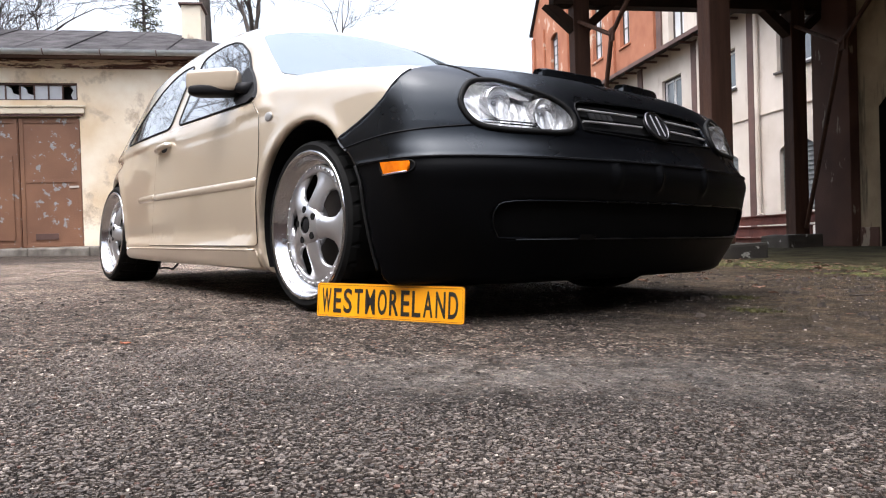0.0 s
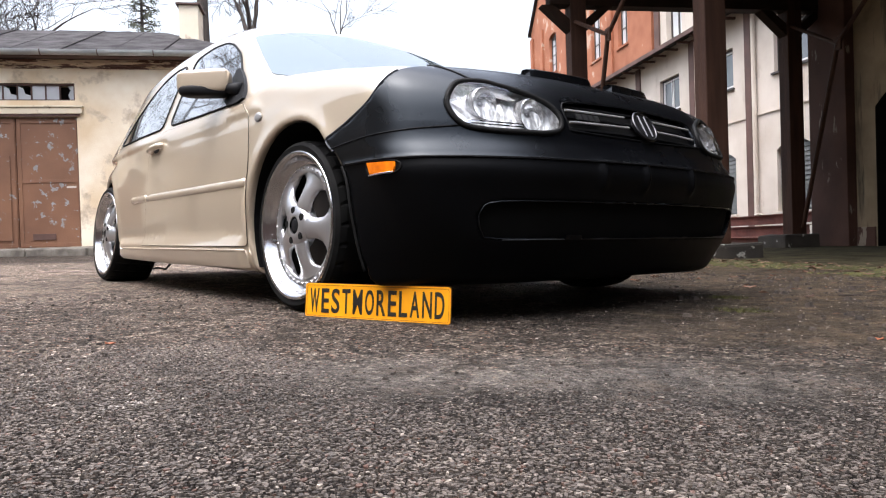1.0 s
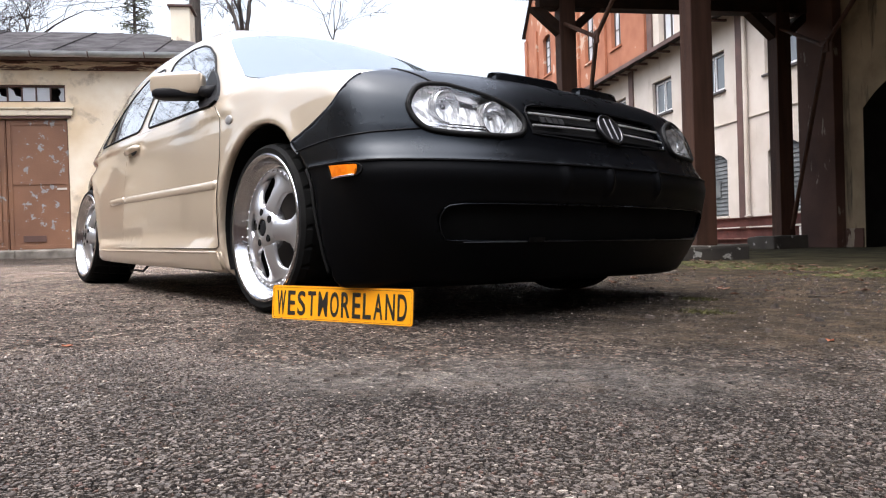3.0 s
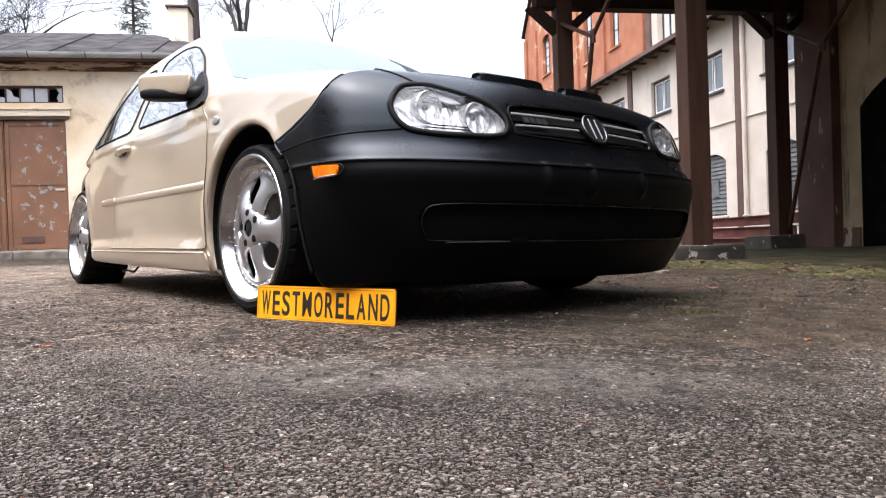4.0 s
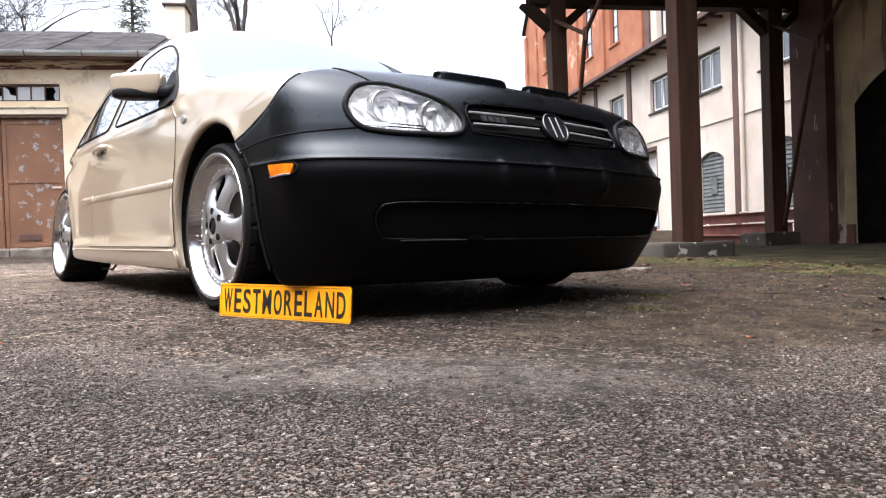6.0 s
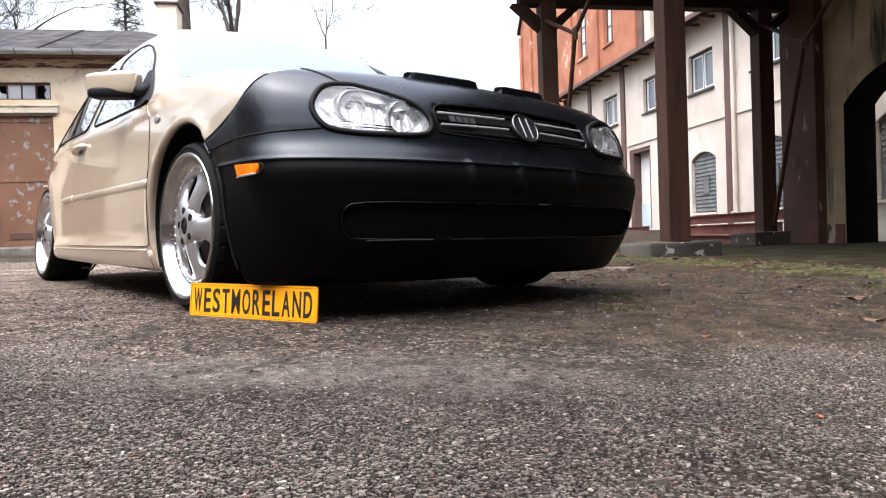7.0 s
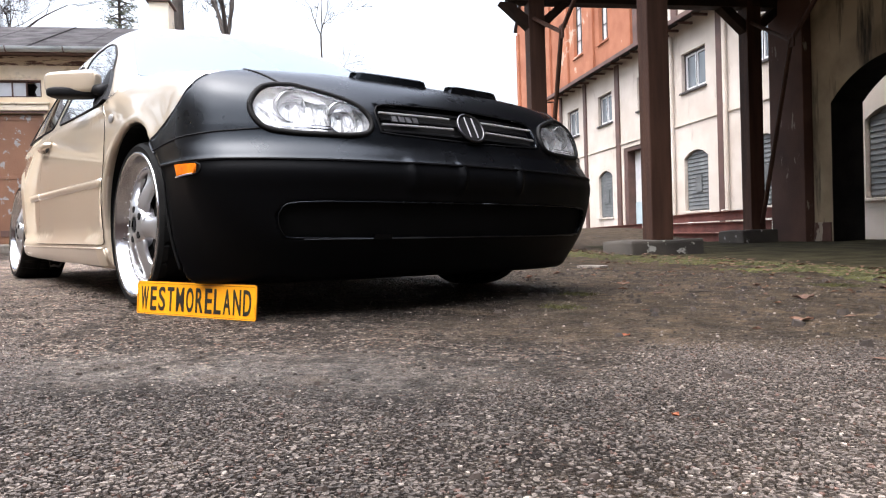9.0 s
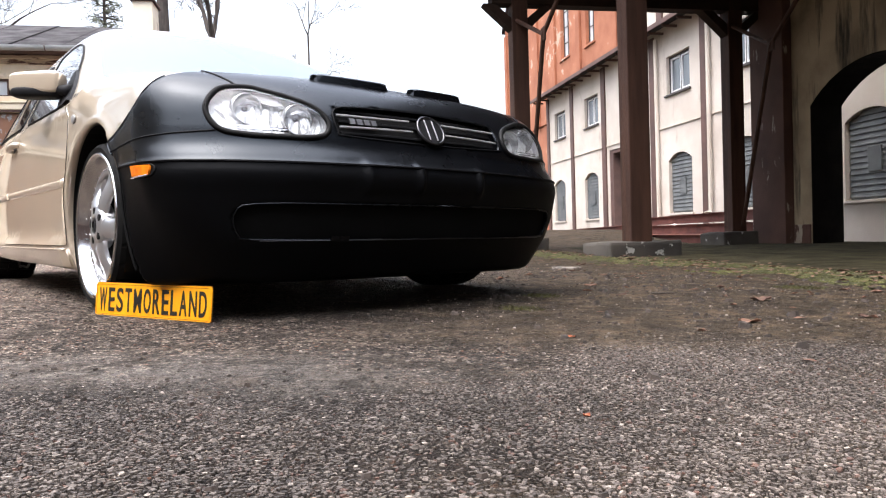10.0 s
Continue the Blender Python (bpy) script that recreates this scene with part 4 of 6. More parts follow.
def poly_field(px, py, poly):
    """Signed distance to a closed outline, negative inside."""
    best = np.full(np.shape(px), 1e9)
    inside = np.zeros(np.shape(px), bool)
    for (x0, y0), (x1, y1) in zip(poly, poly[1:] + poly[:1]):
        ex, ey = x1 - x0, y1 - y0
        t = np.clip(((px - x0) * ex + (py - y0) * ey) / (ex * ex + ey * ey + 1e-12), 0, 1)
        best = np.minimum(best, (px - x0 - t * ex) ** 2 + (py - y0 - t * ey) ** 2)
        cross = ((y0 > py) != (y1 > py)) & (px < (x1 - x0) * (py - y0) / ((y1 - y0) if abs(y1 - y0) > 1e-12 else 1e-12) + x0)
        inside ^= cross
    d = np.sqrt(best)
    return np.where(inside, -d, d)


LAMP = spline([(0.712, 0.628), (0.668, 0.684), (0.592, 0.696), (0.545, 0.687), (0.478, 0.670), (0.414, 0.645), (0.385, 0.606), (0.398, 0.568),
               (0.45, 0.555), (0.524, 0.554), (0.625, 0.556), (0.690, 0.572)], 4)
GRILLE = [(-0.34, 0.652), (-0.18, 0.666), (0.0, 0.670), (0.18, 0.666), (0.34, 0.652), (0.352, 0.575), (0.335, 0.563), (0.18, 0.556), (0.0, 0.553), (-0.18, 0.556), (-0.335, 0.563), (-0.352, 0.575)]
INTAKE = spline([(0.0, 0.348), (0.35, 0.348), (0.62, 0.346), (0.668, 0.325), (0.672, 0.29), (0.655, 0.255), (0.62, 0.243), (0.35, 0.240), (0.0, 0.240),
                 (-0.35, 0.240), (-0.62, 0.243), (-0.655, 0.255), (-0.672, 0.29), (-0.668, 0.325), (-0.62, 0.346), (-0.35, 0.348)], 3)


def cover_shape(x, y, z):
    """The body with the nose cover over it, before the openings: folds over the plate holder and soft wrinkles."""
    d = car_shape(x, y, z) - 0.007
    front = (x > 0.6)
    band = 1 / (1 + np.exp(-(z - 0.385) / 0.006)) / (1 + np.exp((z - 0.478) / 0.005))
    flat = 1 / (1 + np.exp(-(y + 0.285) / 0.008)) / (1 + np.exp((y - 0.19) / 0.008))
    ridges = np.exp(-((y + 0.097) / 0.013) ** 2) + np.exp(-((y - 0.168) / 0.013) ** 2) + 0.6 * np.exp(-((y + 0.285) / 0.016) ** 2)
    d = d - front * band * (0.005 * flat + 0.011 * ridges)
    pleat = np.exp(-((z - 0.468) / 0.006) ** 2) * np.clip((x - 0.25) / 0.1, 0, 1)
    d = d - 0.0035 * pleat
    wave = np.sin(9 * x + 21 * z + 2.0 * np.sin(5 * y)) * np.sin(7 * y + 11 * z)
    return d - 0.0012 * wave


def cover_cut(x, y, z):
    d0 = cover_shape(x, y, z)
    d = np.maximum(d0, bra_region(x, y, z))
    m = (x > 0.5) & (np.abs(d0) < 0.2)
    X, Y, Z, D = x[m], y[m], z[m], d0[m]
    lamp = np.maximum(poly_field(np.abs(Y), Z, LAMP), -(D + 0.085))
    gr = np.maximum(poly_field(Y, Z, GRILLE), -(D + 0.035))
    it = np.maximum(poly_field(Y, Z, INTAKE), -(D + 0.022))
    cut = np.minimum(np.minimum(lamp, gr), it)
    d[m] = np.maximum(d[m], -cut)
    return d


def onto(P, way, off=0.0, field=car_shape, reach=2.6):
    """Where lines from P along way first meet the skin, off metres outside it."""
    P = np.asarray(P, float).reshape(-1, 3)
    way = np.asarray(way, float) / np.linalg.norm(way)
    s = np.linspace(0, reach, 521)
    Q = P[:, None, :] + s[None, :, None] * way
    F = field(Q[..., 0], Q[..., 1], Q[..., 2]) - off
    hit = F < 0
    i = np.argmax(hit, 1)
    i = np.where(hit.any(1), i, np.argmin(F, 1))
    lo, hi = s[np.maximum(i - 1, 0)], s[i]
    for _ in range(14):
        mid = (lo + hi) / 2
        Q = P + mid[:, None] * way
        ins = field(Q[:, 0], Q[:, 1], Q[:, 2]) - off < 0
        hi, lo = np.where(ins, mid, hi), np.where(ins, lo, mid)
    return P + hi[:, None] * way


PAINT = mat("champagne_beige_car_paint", (0.50, 0.418, 0.312), (0.52, 0.436, 0.326), scale=2, rough=0.34, metal=0.34, coat=1.0)
LEATHERETTE = mat("black_leatherette", (0.0012, 0.0013, 0.0018), (0.0020, 0.0022, 0.0028), scale=5, rough=0.27, bump=0.04, bump_scale=420, rough_var=0.06, spec=0.32)
LEATHERETTE.node_tree.nodes["Principled BSDF"].inputs["Specular Tint"].default_value = (0.80, 0.90, 1.0, 1)
MATT_VINYL = mat("matt_black_vinyl", (0.0011, 0.0012, 0.0016), (0.0019, 0.0021, 0.0026), scale=5, rough=0.42, bump=0.05, bump_scale=420, rough_var=0.08, spec=0.085)
PIPING = mat("black_seam_piping", (0.002, 0.002, 0.0024), (0.004, 0.004, 0.0046), scale=9, rough=0.5, spec=0.08)
TYRE = mat("black_tyre_rubber", (0.0045, 0.0045, 0.0045), (0.009, 0.009, 0.0086), scale=12, rough=0.6, spec=0.06)
RIM = mat("silver_wheel_paint", (0.47, 0.47, 0.48), (0.54, 0.54, 0.55), scale=5, rough=0.30, metal=0.85, coat=0.4)
LIP = mat("polished_aluminium_lip", (0.44, 0.44, 0.45), (0.60, 0.60, 0.61), scale=9, rough=0.18, metal=1.0, rough_var=0.04)
CHROME = mat("chrome", (0.75, 0.75, 0.77), (0.8, 0.8, 0.82), scale=5, rough=0.08, metal=1.0)
DULL_CHROME = mat("dulled_chrome_bar", (0.30, 0.30, 0.31), (0.38, 0.38, 0.39), scale=9, rough=0.30, metal=1.0)
BLACK_PLASTIC = mat("black_plastic", (0.006, 0.006, 0.0066), (0.010, 0.010, 0.011), scale=10, rough=0.55, spec=0.12)
MOUTH_BLACK = mat("matt_black_mesh", (0.002, 0.002, 0.002), (0.003, 0.003, 0.003), scale=10, rough=0.8, spec=0.08)
RUBBER_SEAL = mat("black_rubber_seal", (0.004, 0.004, 0.004), (0.007, 0.007, 0.007), scale=10, rough=0.6, spec=0.12)
TINTED = mat("dark_tinted_car_glass", (0.030, 0.036, 0.040), (0.045, 0.052, 0.056), scale=1, rough=0.012, metal=0.0, spec=1.0, coat=1.0)
TINTED.node_tree.nodes["Principled BSDF"].inputs["Coat IOR"].default_value = 1.9
SCREEN = mat("windscreen_glass", (0.185, 0.225, 0.250), (0.20, 0.24, 0.265), scale=1, rough=0.02, metal=0.5, spec=0.3)
AMBER = mat("amber_lens", (0.52, 0.105, 0.001), (0.74, 0.19, 0.003), scale=25, bump=0.12, bump_scale=150, rough=0.25, coat=0.2, spec=0.3)
LAMP_GLASS = glass_mat("clear_lamp_glass", (0.97, 0.98, 0.98), 0.01)
REFLECTOR = mat("bright_reflector", (0.62, 0.62, 0.63), (0.76, 0.76, 0.77), scale=30, rough=0.16, metal=0.75)
CRYSTAL = mat("faceted_lamp_reflector", (0.50, 0.50, 0.505), (0.82, 0.82, 0.83), scale=60, rough=0.38, metal=0.55)

PAINT.node_tree.nodes["Principled BSDF"].inputs["Coat IOR"].default_value = 1.95
SMOKED = mat("smoked_chrome", (0.07, 0.07, 0.073), (0.11, 0.11, 0.114), scale=9, rough=0.30, metal=1.0)
BAR_SILVER = mat("dull_silver_bar", (0.30, 0.30, 0.30), (0.40, 0.40, 0.40), scale=9, rough=0.45, metal=0.4)

CAR_POSE = Matrix(((1, 0, 0.015, 0), (0, 1, 0.016, 0), (-0.015, -0.016, 1, 0), (0, 0, 0, 1)))
car = thing("car", "champagne beige three-door hatchback with a black nose cover and polished wheels", "car", CAR_POSE)


def skin_mesh(name, verts, quads, material, parent, label=""):
    me = bpy.data.meshes.new(name)
    me.from_pydata(verts.tolist(), [], quads.tolist())
    me.update()
    bm = bmesh.new()
    bm.from_mesh(me)
    bmesh.ops.recalc_face_normals(bm, faces=bm.faces)
    bm.to_mesh(me)
    bm.free()
    me.materials.append(material)
    me.shade_smooth()
    ob = new(name, me)
    ob.parent = parent
    if label:
        ob["label"] = label
    return ob


def body_cut(x, y, z):
    return np.maximum(car_shape(x, y, z), -body_region(x, y, z))


def piece(verts, quads):
    """The vertices and faces of a part of a skin."""
    used, back = np.unique(quads, return_inverse=True)
    return verts[used], back.reshape(quads.shape)


def build_body():
    xs = np.concatenate([np.arange(-3.36, -0.7, 0.024), np.arange(-0.7, 0.72, 0.010)])
    ys = np.arange(-0.93, 0.931, 0.0124)
    zs = np.arange(0.06, 1.42, 0.0105)
    v, q = skin(body_cut, xs, ys, zs)
    skin_mesh("body", v, q, PAINT, car, "beige painted body shell")
    v, q = skin(cover_cut, np.arange(0.16, 0.95, 0.0072), np.arange(-0.93, 0.931, 0.0078), np.arange(0.06, 0.87, 0.0068))
    height = v[q][:, :, 2].mean(1)
    ob = skin_mesh("nose_cover", *piece(v, q[height >= 0.467]), LEATHERETTE, car, "black leatherette nose cover")
    skin_mesh("lower_panel", *piece(v, q[height < 0.467]), MATT_VINYL, ob, "matt black vinyl lower panel")
    return ob


cover = build_body()


def dense(outline, gap=0.04):
    """The same outline with no side longer than gap."""
    out = []
    for (x0, y0), (x1, y1) in zip(outline, list(outline[1:]) + [outline[0]]):
        n = max(1, math.ceil(math.hypot(x1 - x0, y1 - y0) / gap))
        out += [(x0 + (x1 - x0) * k / n, y0 + (y1 - y0) * k / n) for k in range(n)]
    return out


def rounder(outline, times=2):
    """Corners cut off twice: a polygon with short round corners."""
    for _ in range(times):
        out = []
        for (x0, y0), (x1, y1) in zip(outline, list(outline[1:]) + [outline[0]]):
            out += [(x0 * 0.75 + x1 * 0.25, y0 * 0.75 + y1 * 0.25), (x0 * 0.25 + x1 * 0.75, y0 * 0.25 + y1 * 0.75)]
        outline = out
    return outline


def patch(outline, lay, way, off, depth=0.0, field=car_shape, cuts=2):
    """A skin-hugging panel inside an outline of the plane: laid by lay(), thrown along way, off metres proud, with a rim of that depth."""
    bm = bmesh.new()
    vs = [bm.verts.new((p[0], p[1], 0)) for p in dense(outline)]
    rim = [bm.edges.new((vs[i], vs[(i + 1) % len(vs)])) for i in range(len(vs))]
    bmesh.ops.triangle_fill(bm, use_beauty=True, use_dissolve=False, edges=rim)
    for _ in range(cuts):
        long = [e for e in bm.edges if not e.is_boundary and e.calc_length() > 0.03]
        if long:
            bmesh.ops.subdivide_edges(bm, edges=long, cuts=1)
            bmesh.ops.triangulate(bm, faces=[f for f in bm.faces if len(f.verts) > 3])
    bm.verts.ensure_lookup_table()
    edge = [e for e in bm.edges if e.is_boundary]
    flat = [(v.co.x, v.co.y) for v in bm.verts]
    pos = onto([lay(*p) for p in flat], way, off, field)
    low = onto([lay(*p) for p in flat], way, off - depth, field) if depth else None
    for v, p in zip(bm.verts, pos):
        v.co = p
    if depth:
        bm.verts.index_update()
        ids = {v for e in edge for v in e.verts}
        under = {v: bm.verts.new(low[v.index]) for v in ids}
        for e in edge:
            e.smooth = False
            a, b = e.verts
            bm.faces.new((a, b, under[b], under[a]))
    return bm


def strip(pts, way, r, off, field=car_shape, sides=6, closed=False):
    """A bead that follows the skin."""
    P = onto(pts, way, off, field)
    P = [tuple(p) for p in P]
    if closed:
        P = P + P[:2]
    return tube(P, r, sides)


def side_lay(s):
    return lambda x, z: (x, s * 1.15, z)


def front_lay(y, z):
    return (1.3, y, z)


FRONT, DOWN = (-1, 0, 0), (0, 0, -1)


def build_lamp(s):
    """A headlamp: chrome bowl panel, two round reflectors, clear cover, thick black rim."""
    out = [(s * y, z) for y, z in LAMP]
    facets = patch(out, front_lay, FRONT, -0.034, 0.0, cover_shape, 3)
    rnd = random.Random(17)
    for v in facets.verts:
        v.co.x += rnd.uniform(-0.0024, 0.0024) + 0.002 * math.sin(v.co.y * 160)
    h = part("headlight", facets, CRYSTAL, car, "clear headlight with chrome reflectors")
    sides = part("housing", patch([(s * (y + (0.56 - y) * 0.01), z) for y, z in LAMP], front_lay, FRONT, 0.001, 0.07, cover_shape, 0), REFLECTOR, h, smooth=True)
    me = sides.data
    bm = bmesh.new()
    bm.from_mesh(me)
    kill = [f for f in bm.faces if all(abs(float(cover_shape(np.array(v.co.x), np.array(v.co.y), np.array(v.co.z))) - 0.001) < 0.004 for v in f.verts)]
    bmesh.ops.delete(bm, geom=kill, context="FACES")
    bm.to_mesh(me)
    bm.free()
    for yy, zz, r, dp in ((0.462, 0.606, 0.047, 0.016), (0.602, 0.632, 0.046, 0.020)):
        c = onto([front_lay(s * yy, zz)], FRONT, -0.018, cover_shape)[0]
        bm = bmesh.new()
        prof = [(0.004, -0.034), (r * 0.35, -0.031), (r * 0.70, -0.021), (r * 0.92, -0.008), (r * 0.97, 0.001), (r * 1.00, 0.003), (r * 1.03, 0.000), (r * 1.03, -0.03)]
        rings = [[bm.verts.new((c[0] + o, c[1] + q * math.cos(a), c[2] + q * math.sin(a))) for a in [2 * math.pi * k / 28 for k in range(28)]] for q, o in prof]
        for a, b in zip(rings, rings[1:]):
            for k in range(28):
                bm.faces.new((a[k], a[(k + 1) % 28], b[(k + 1) % 28], b[k]))
        bm.faces.new(rings[0])
        part("reflector_bowl", bm, REFLECTOR, h, smooth=True)
        bm = bmesh.new()
        bmesh.ops.create_uvsphere(bm, u_segments=16, v_segments=10, radius=r * 0.20)
        for v in bm.verts:
            v.co = Vector((v.co.x * 0.8 + c[0] - 0.020, v.co.y + c[1], v.co.z + c[2]))
        part("bulb_shield", bm, DULL_CHROME, h, smooth=True)
    mask = [(s * y, z) for y, z in ((0.640, 0.677), (0.585, 0.662), (0.530, 0.645), (0.495, 0.648), (0.520, 0.668), (0.560, 0.681), (0.610, 0.688))]
    part("lamp_mask", patch(mask, front_lay, FRONT, -0.016, 0.004, cover_shape, 1), BAR_SILVER, h, "grey inner lamp mask")
    for zz in (0.566, 0.574):
        part("lamp_step", strip([front_lay(s * (0.50 + 0.17 * k / 12), zz + 0.006 * k / 12) for k in range(13)], FRONT, 0.0024, -0.016, cover_shape, 6), CHROME, h)
    lens = part("lens", patch(out, front_lay, FRONT, 0.004, 0.0, cover_shape, 3), LAMP_GLASS, h, "clear moulded lamp cover", smooth=True)
    lens.visible_shadow = False
    ring = spline([(s * (y + (y - 0.55) * 0.035), z + (z - 0.622) * 0.09) for y, z in LAMP[::4]], 6)
    part("rim", strip([front_lay(*p) for p in ring], FRONT, 0.0088, 0.001, cover_shape, 8, True), RUBBER_SEAL, h, "thick black rubber rim", smooth=True)


for s in (-1, 1):
    build_lamp(s)


def build_grille():
    g = part("grille", patch(GRILLE, front_lay, FRONT, -0.026, 0.0, cover_shape, 3), MOUTH_BLACK, car, "black grille with thin bright bars", smooth=True)
    for za, zb in ((0.631, 0.634), (0.592, 0.598)):
        for a, b in ((-0.340, -0.066), (0.066, 0.340)):
            n = 14
            ys = [a + (b - a) * k / n for k in range(n + 1)]
            pts = [front_lay(y, zb + (za - zb) * (abs(y) / 0.34)) for y in ys]
            part("grille_bar", strip(pts, FRONT, 0.0042, -0.004, cover_shape, 6), BAR_SILVER, g)
    for z in (0.573, 0.612, 0.648):
        pts = [front_lay(-0.33 + 0.66 * k / 22, z) for k in range(23)]
        part("grille_slat", strip(pts, FRONT, 0.006, -0.022, cover_shape, 6), BLACK_PLASTIC, g)
    part("surround", strip([front_lay(*p) for p in spline(GRILLE, 4)], FRONT, 0.0028, 0.0, cover_shape, 6, True), PIPING, g, smooth=True)
    # small emblem plates on the grille, as plain blocks
    for k in range(4):
        y0 = -0.300 + k * 0.026
        part("emblem_block", patch([(y0, 0.605), (y0 + 0.020, 0.605), (y0 + 0.020, 0.624), (y0, 0.624)], front_lay, FRONT, -0.004, 0.006, cover_shape, 0), DULL_CHROME, g)
    # round badge: ring, dark disc, plain slanted strokes
    c = onto([front_lay(0.006, 0.606)], FRONT, 0.008, cover_shape)[0]
    turn = Matrix.Translation(c) @ pose(0, 0, 0, 0, 62, 0)
    bm = bmesh.new()
    add_tube(bm, [(0.054 * math.cos(a), 0.054 * math.sin(a), 0.0) for a in [2 * math.pi * k / 40 for k in range(42)]], 0.0048, 8, False)
    bm.transform(turn)
    b = part("badge", bm, SMOKED, car, "round chrome badge", smooth=True)
    bm = bmesh.new()
    bmesh.ops.create_cone(bm, cap_ends=True, segments=32, radius1=0.052, radius2=0.050, depth=0.012)
    bm.transform(turn @ Matrix.Translation((0, 0, -0.006)))
    part("badge_disc", bm, BLACK_PLASTIC, b)
    for p0, p1 in (((-0.040, -0.016), (0.040, -0.016)), ((-0.040, 0.016), (0.040, 0.016))):
        bm = bmesh.new()
        add_tube(bm, [(p0[0], p0[1], 0.002), (p1[0], p1[1], 0.002)], 0.0036, 6)
        bm.transform(turn)
        part("badge_stroke", bm, SMOKED, b)


build_grille()

# seams, piping and the lower mouth of the cover
for s in (-1, 1):
    hi = spline([(0.292, 0.522), (0.36, 0.531), (0.45, 0.538), (0.53, 0.543), (0.60, 0.549)], 5, False)
    part("seam", strip([(x, s * 1.15, z) for x, z in hi], (0, -s, 0), 0.0028, 0.0, cover_shape), PIPING, cover)
    edge = spline([(0.300, 0.513), (0.255, 0.552), (0.30, 0.575), (0.363, 0.597), (0.462, 0.641), (0.497, 0.690), (0.508, 0.735)], 5, False)
    part("hem", strip([(x, s * 1.15, z) for x, z in edge], (0, -s, 0), 0.0045, 0.004, car_shape), LEATHERETTE, cover)
for s in (-1, 1):
    low_edge = spline([(0.352, 0.462), (0.377, 0.410), (0.392, 0.330), (0.406, 0.240), (0.420, 0.150)], 6, False)
    part("hem", strip([(x, s * 1.15, z) for x, z in low_edge], (0, -s, 0), 0.0050, 0.001, cover_shape), RUBBER_SEAL, cover, smooth=True)


def bridge(a, b, s, r):
    """A seam round the corner of the nose, from a point of the side to a point of the front."""
    a, b = onto([a], (0, -s, 0), 0, cover_shape)[0], onto([b], FRONT, 0, cover_shape)[0]
    way = np.array((-0.75, -0.66 * s, 0))
    return strip([tuple(a + (b - a) * k / 10 - 0.25 * way) for k in range(11)], way, r, 0.0005, cover_shape)


for s in (-1, 1):
    part("seam", bridge((0.595, s * 1.15, 0.549), front_lay(s * 0.700, 0.560), s, 0.0028), PIPING, cover)
    part("seam", bridge((0.625, s * 1.15, 0.468), front_lay(s * 0.695, 0.468), s, 0.0042), PIPING, cover)
for s in (-1, 1):
    shut = spline([(0.655, 0.605), (0.61, 0.632), (0.56, 0.655), (0.505, 0.668)], 5, False)
    part("seam", strip([(x, s * y, 1.3) for x, y in shut], DOWN, 0.0030, 0.0005, cover_shape), PIPING, cover)
lo_front = [(-0.70 + 1.40 * k / 40) for k in range(41)]
part("seam", strip([front_lay(y, 0.468) for y in lo_front], FRONT, 0.0042, 0.0005, cover_shape), PIPING, cover)
for s in (-1, 1):
    part("seam", strip([(0.372 + 0.258 * k / 14, s * 1.15, 0.4665 + 0.0015 * k / 14) for k in range(15)], (0, -s, 0), 0.0042, 0.0005, cover_shape), PIPING, cover)
mouth = part("mouth_rim", strip([front_lay(*p) for p in INTAKE], FRONT, 0.0030, -0.001, cover_shape, 6, True), LEATHERETTE, cover, "glossy rim of the lower mouth", smooth=True)
slit = part("mouth_mesh", patch(INTAKE, front_lay, FRONT, -0.017, 0.0, cover_shape, 3), MOUTH_BLACK, cover, smooth=True)
# added metal bead stands in for light caught by the lower rim
part("mouth_edge_highlight", strip([front_lay(-0.60 + 1.2 * k / 30, 0.2385) for k in range(31)], FRONT, 0.0018, 0.002, cover_shape), SMOKED, cover, "thin smoked bead standing in for the highlight on the lower mouth edge")
part("mouth_tab", patch([(-0.395, 0.236), (-0.335, 0.236), (-0.335, 0.252), (-0.395, 0.252)], front_lay, FRONT, 0.006, 0.01, cover_shape, 0), LEATHERETTE, cover)

# amber corner lamps
for s in (-1, 1):
    q = [(0.487, 0.4615), (0.597, 0.4585), (0.596, 0.430), (0.500, 0.4265)]
    def grow(k):
        c = np.mean(q, 0)
        return [tuple(c + (np.array(p) - c) * (1 + k / np.linalg.norm(np.array(p) - c))) for p in q]
    a = part("side_lamp", strip([(x, s * 1.15, z) for x, z in spline(grow(0.003), 4)], (0, -s, 0), 0.0032, 0.001, cover_shape, 8, True), RUBBER_SEAL, car, "amber corner lamp in a black rim", smooth=True)
    part("lens", patch(grow(0.0), side_lay(s), (0, -s, 0), 0.007, 0.008, cover_shape, 3), AMBER, a, "amber lens", smooth=True)
    part("bright_edge", strip([(0.500 + 0.096 * k / 6, s * 1.15, 0.4245 + 0.004 * k / 6) for k in range(7)], (0, -s, 0), 0.0032, 0.008, cover_shape), CHROME, a)

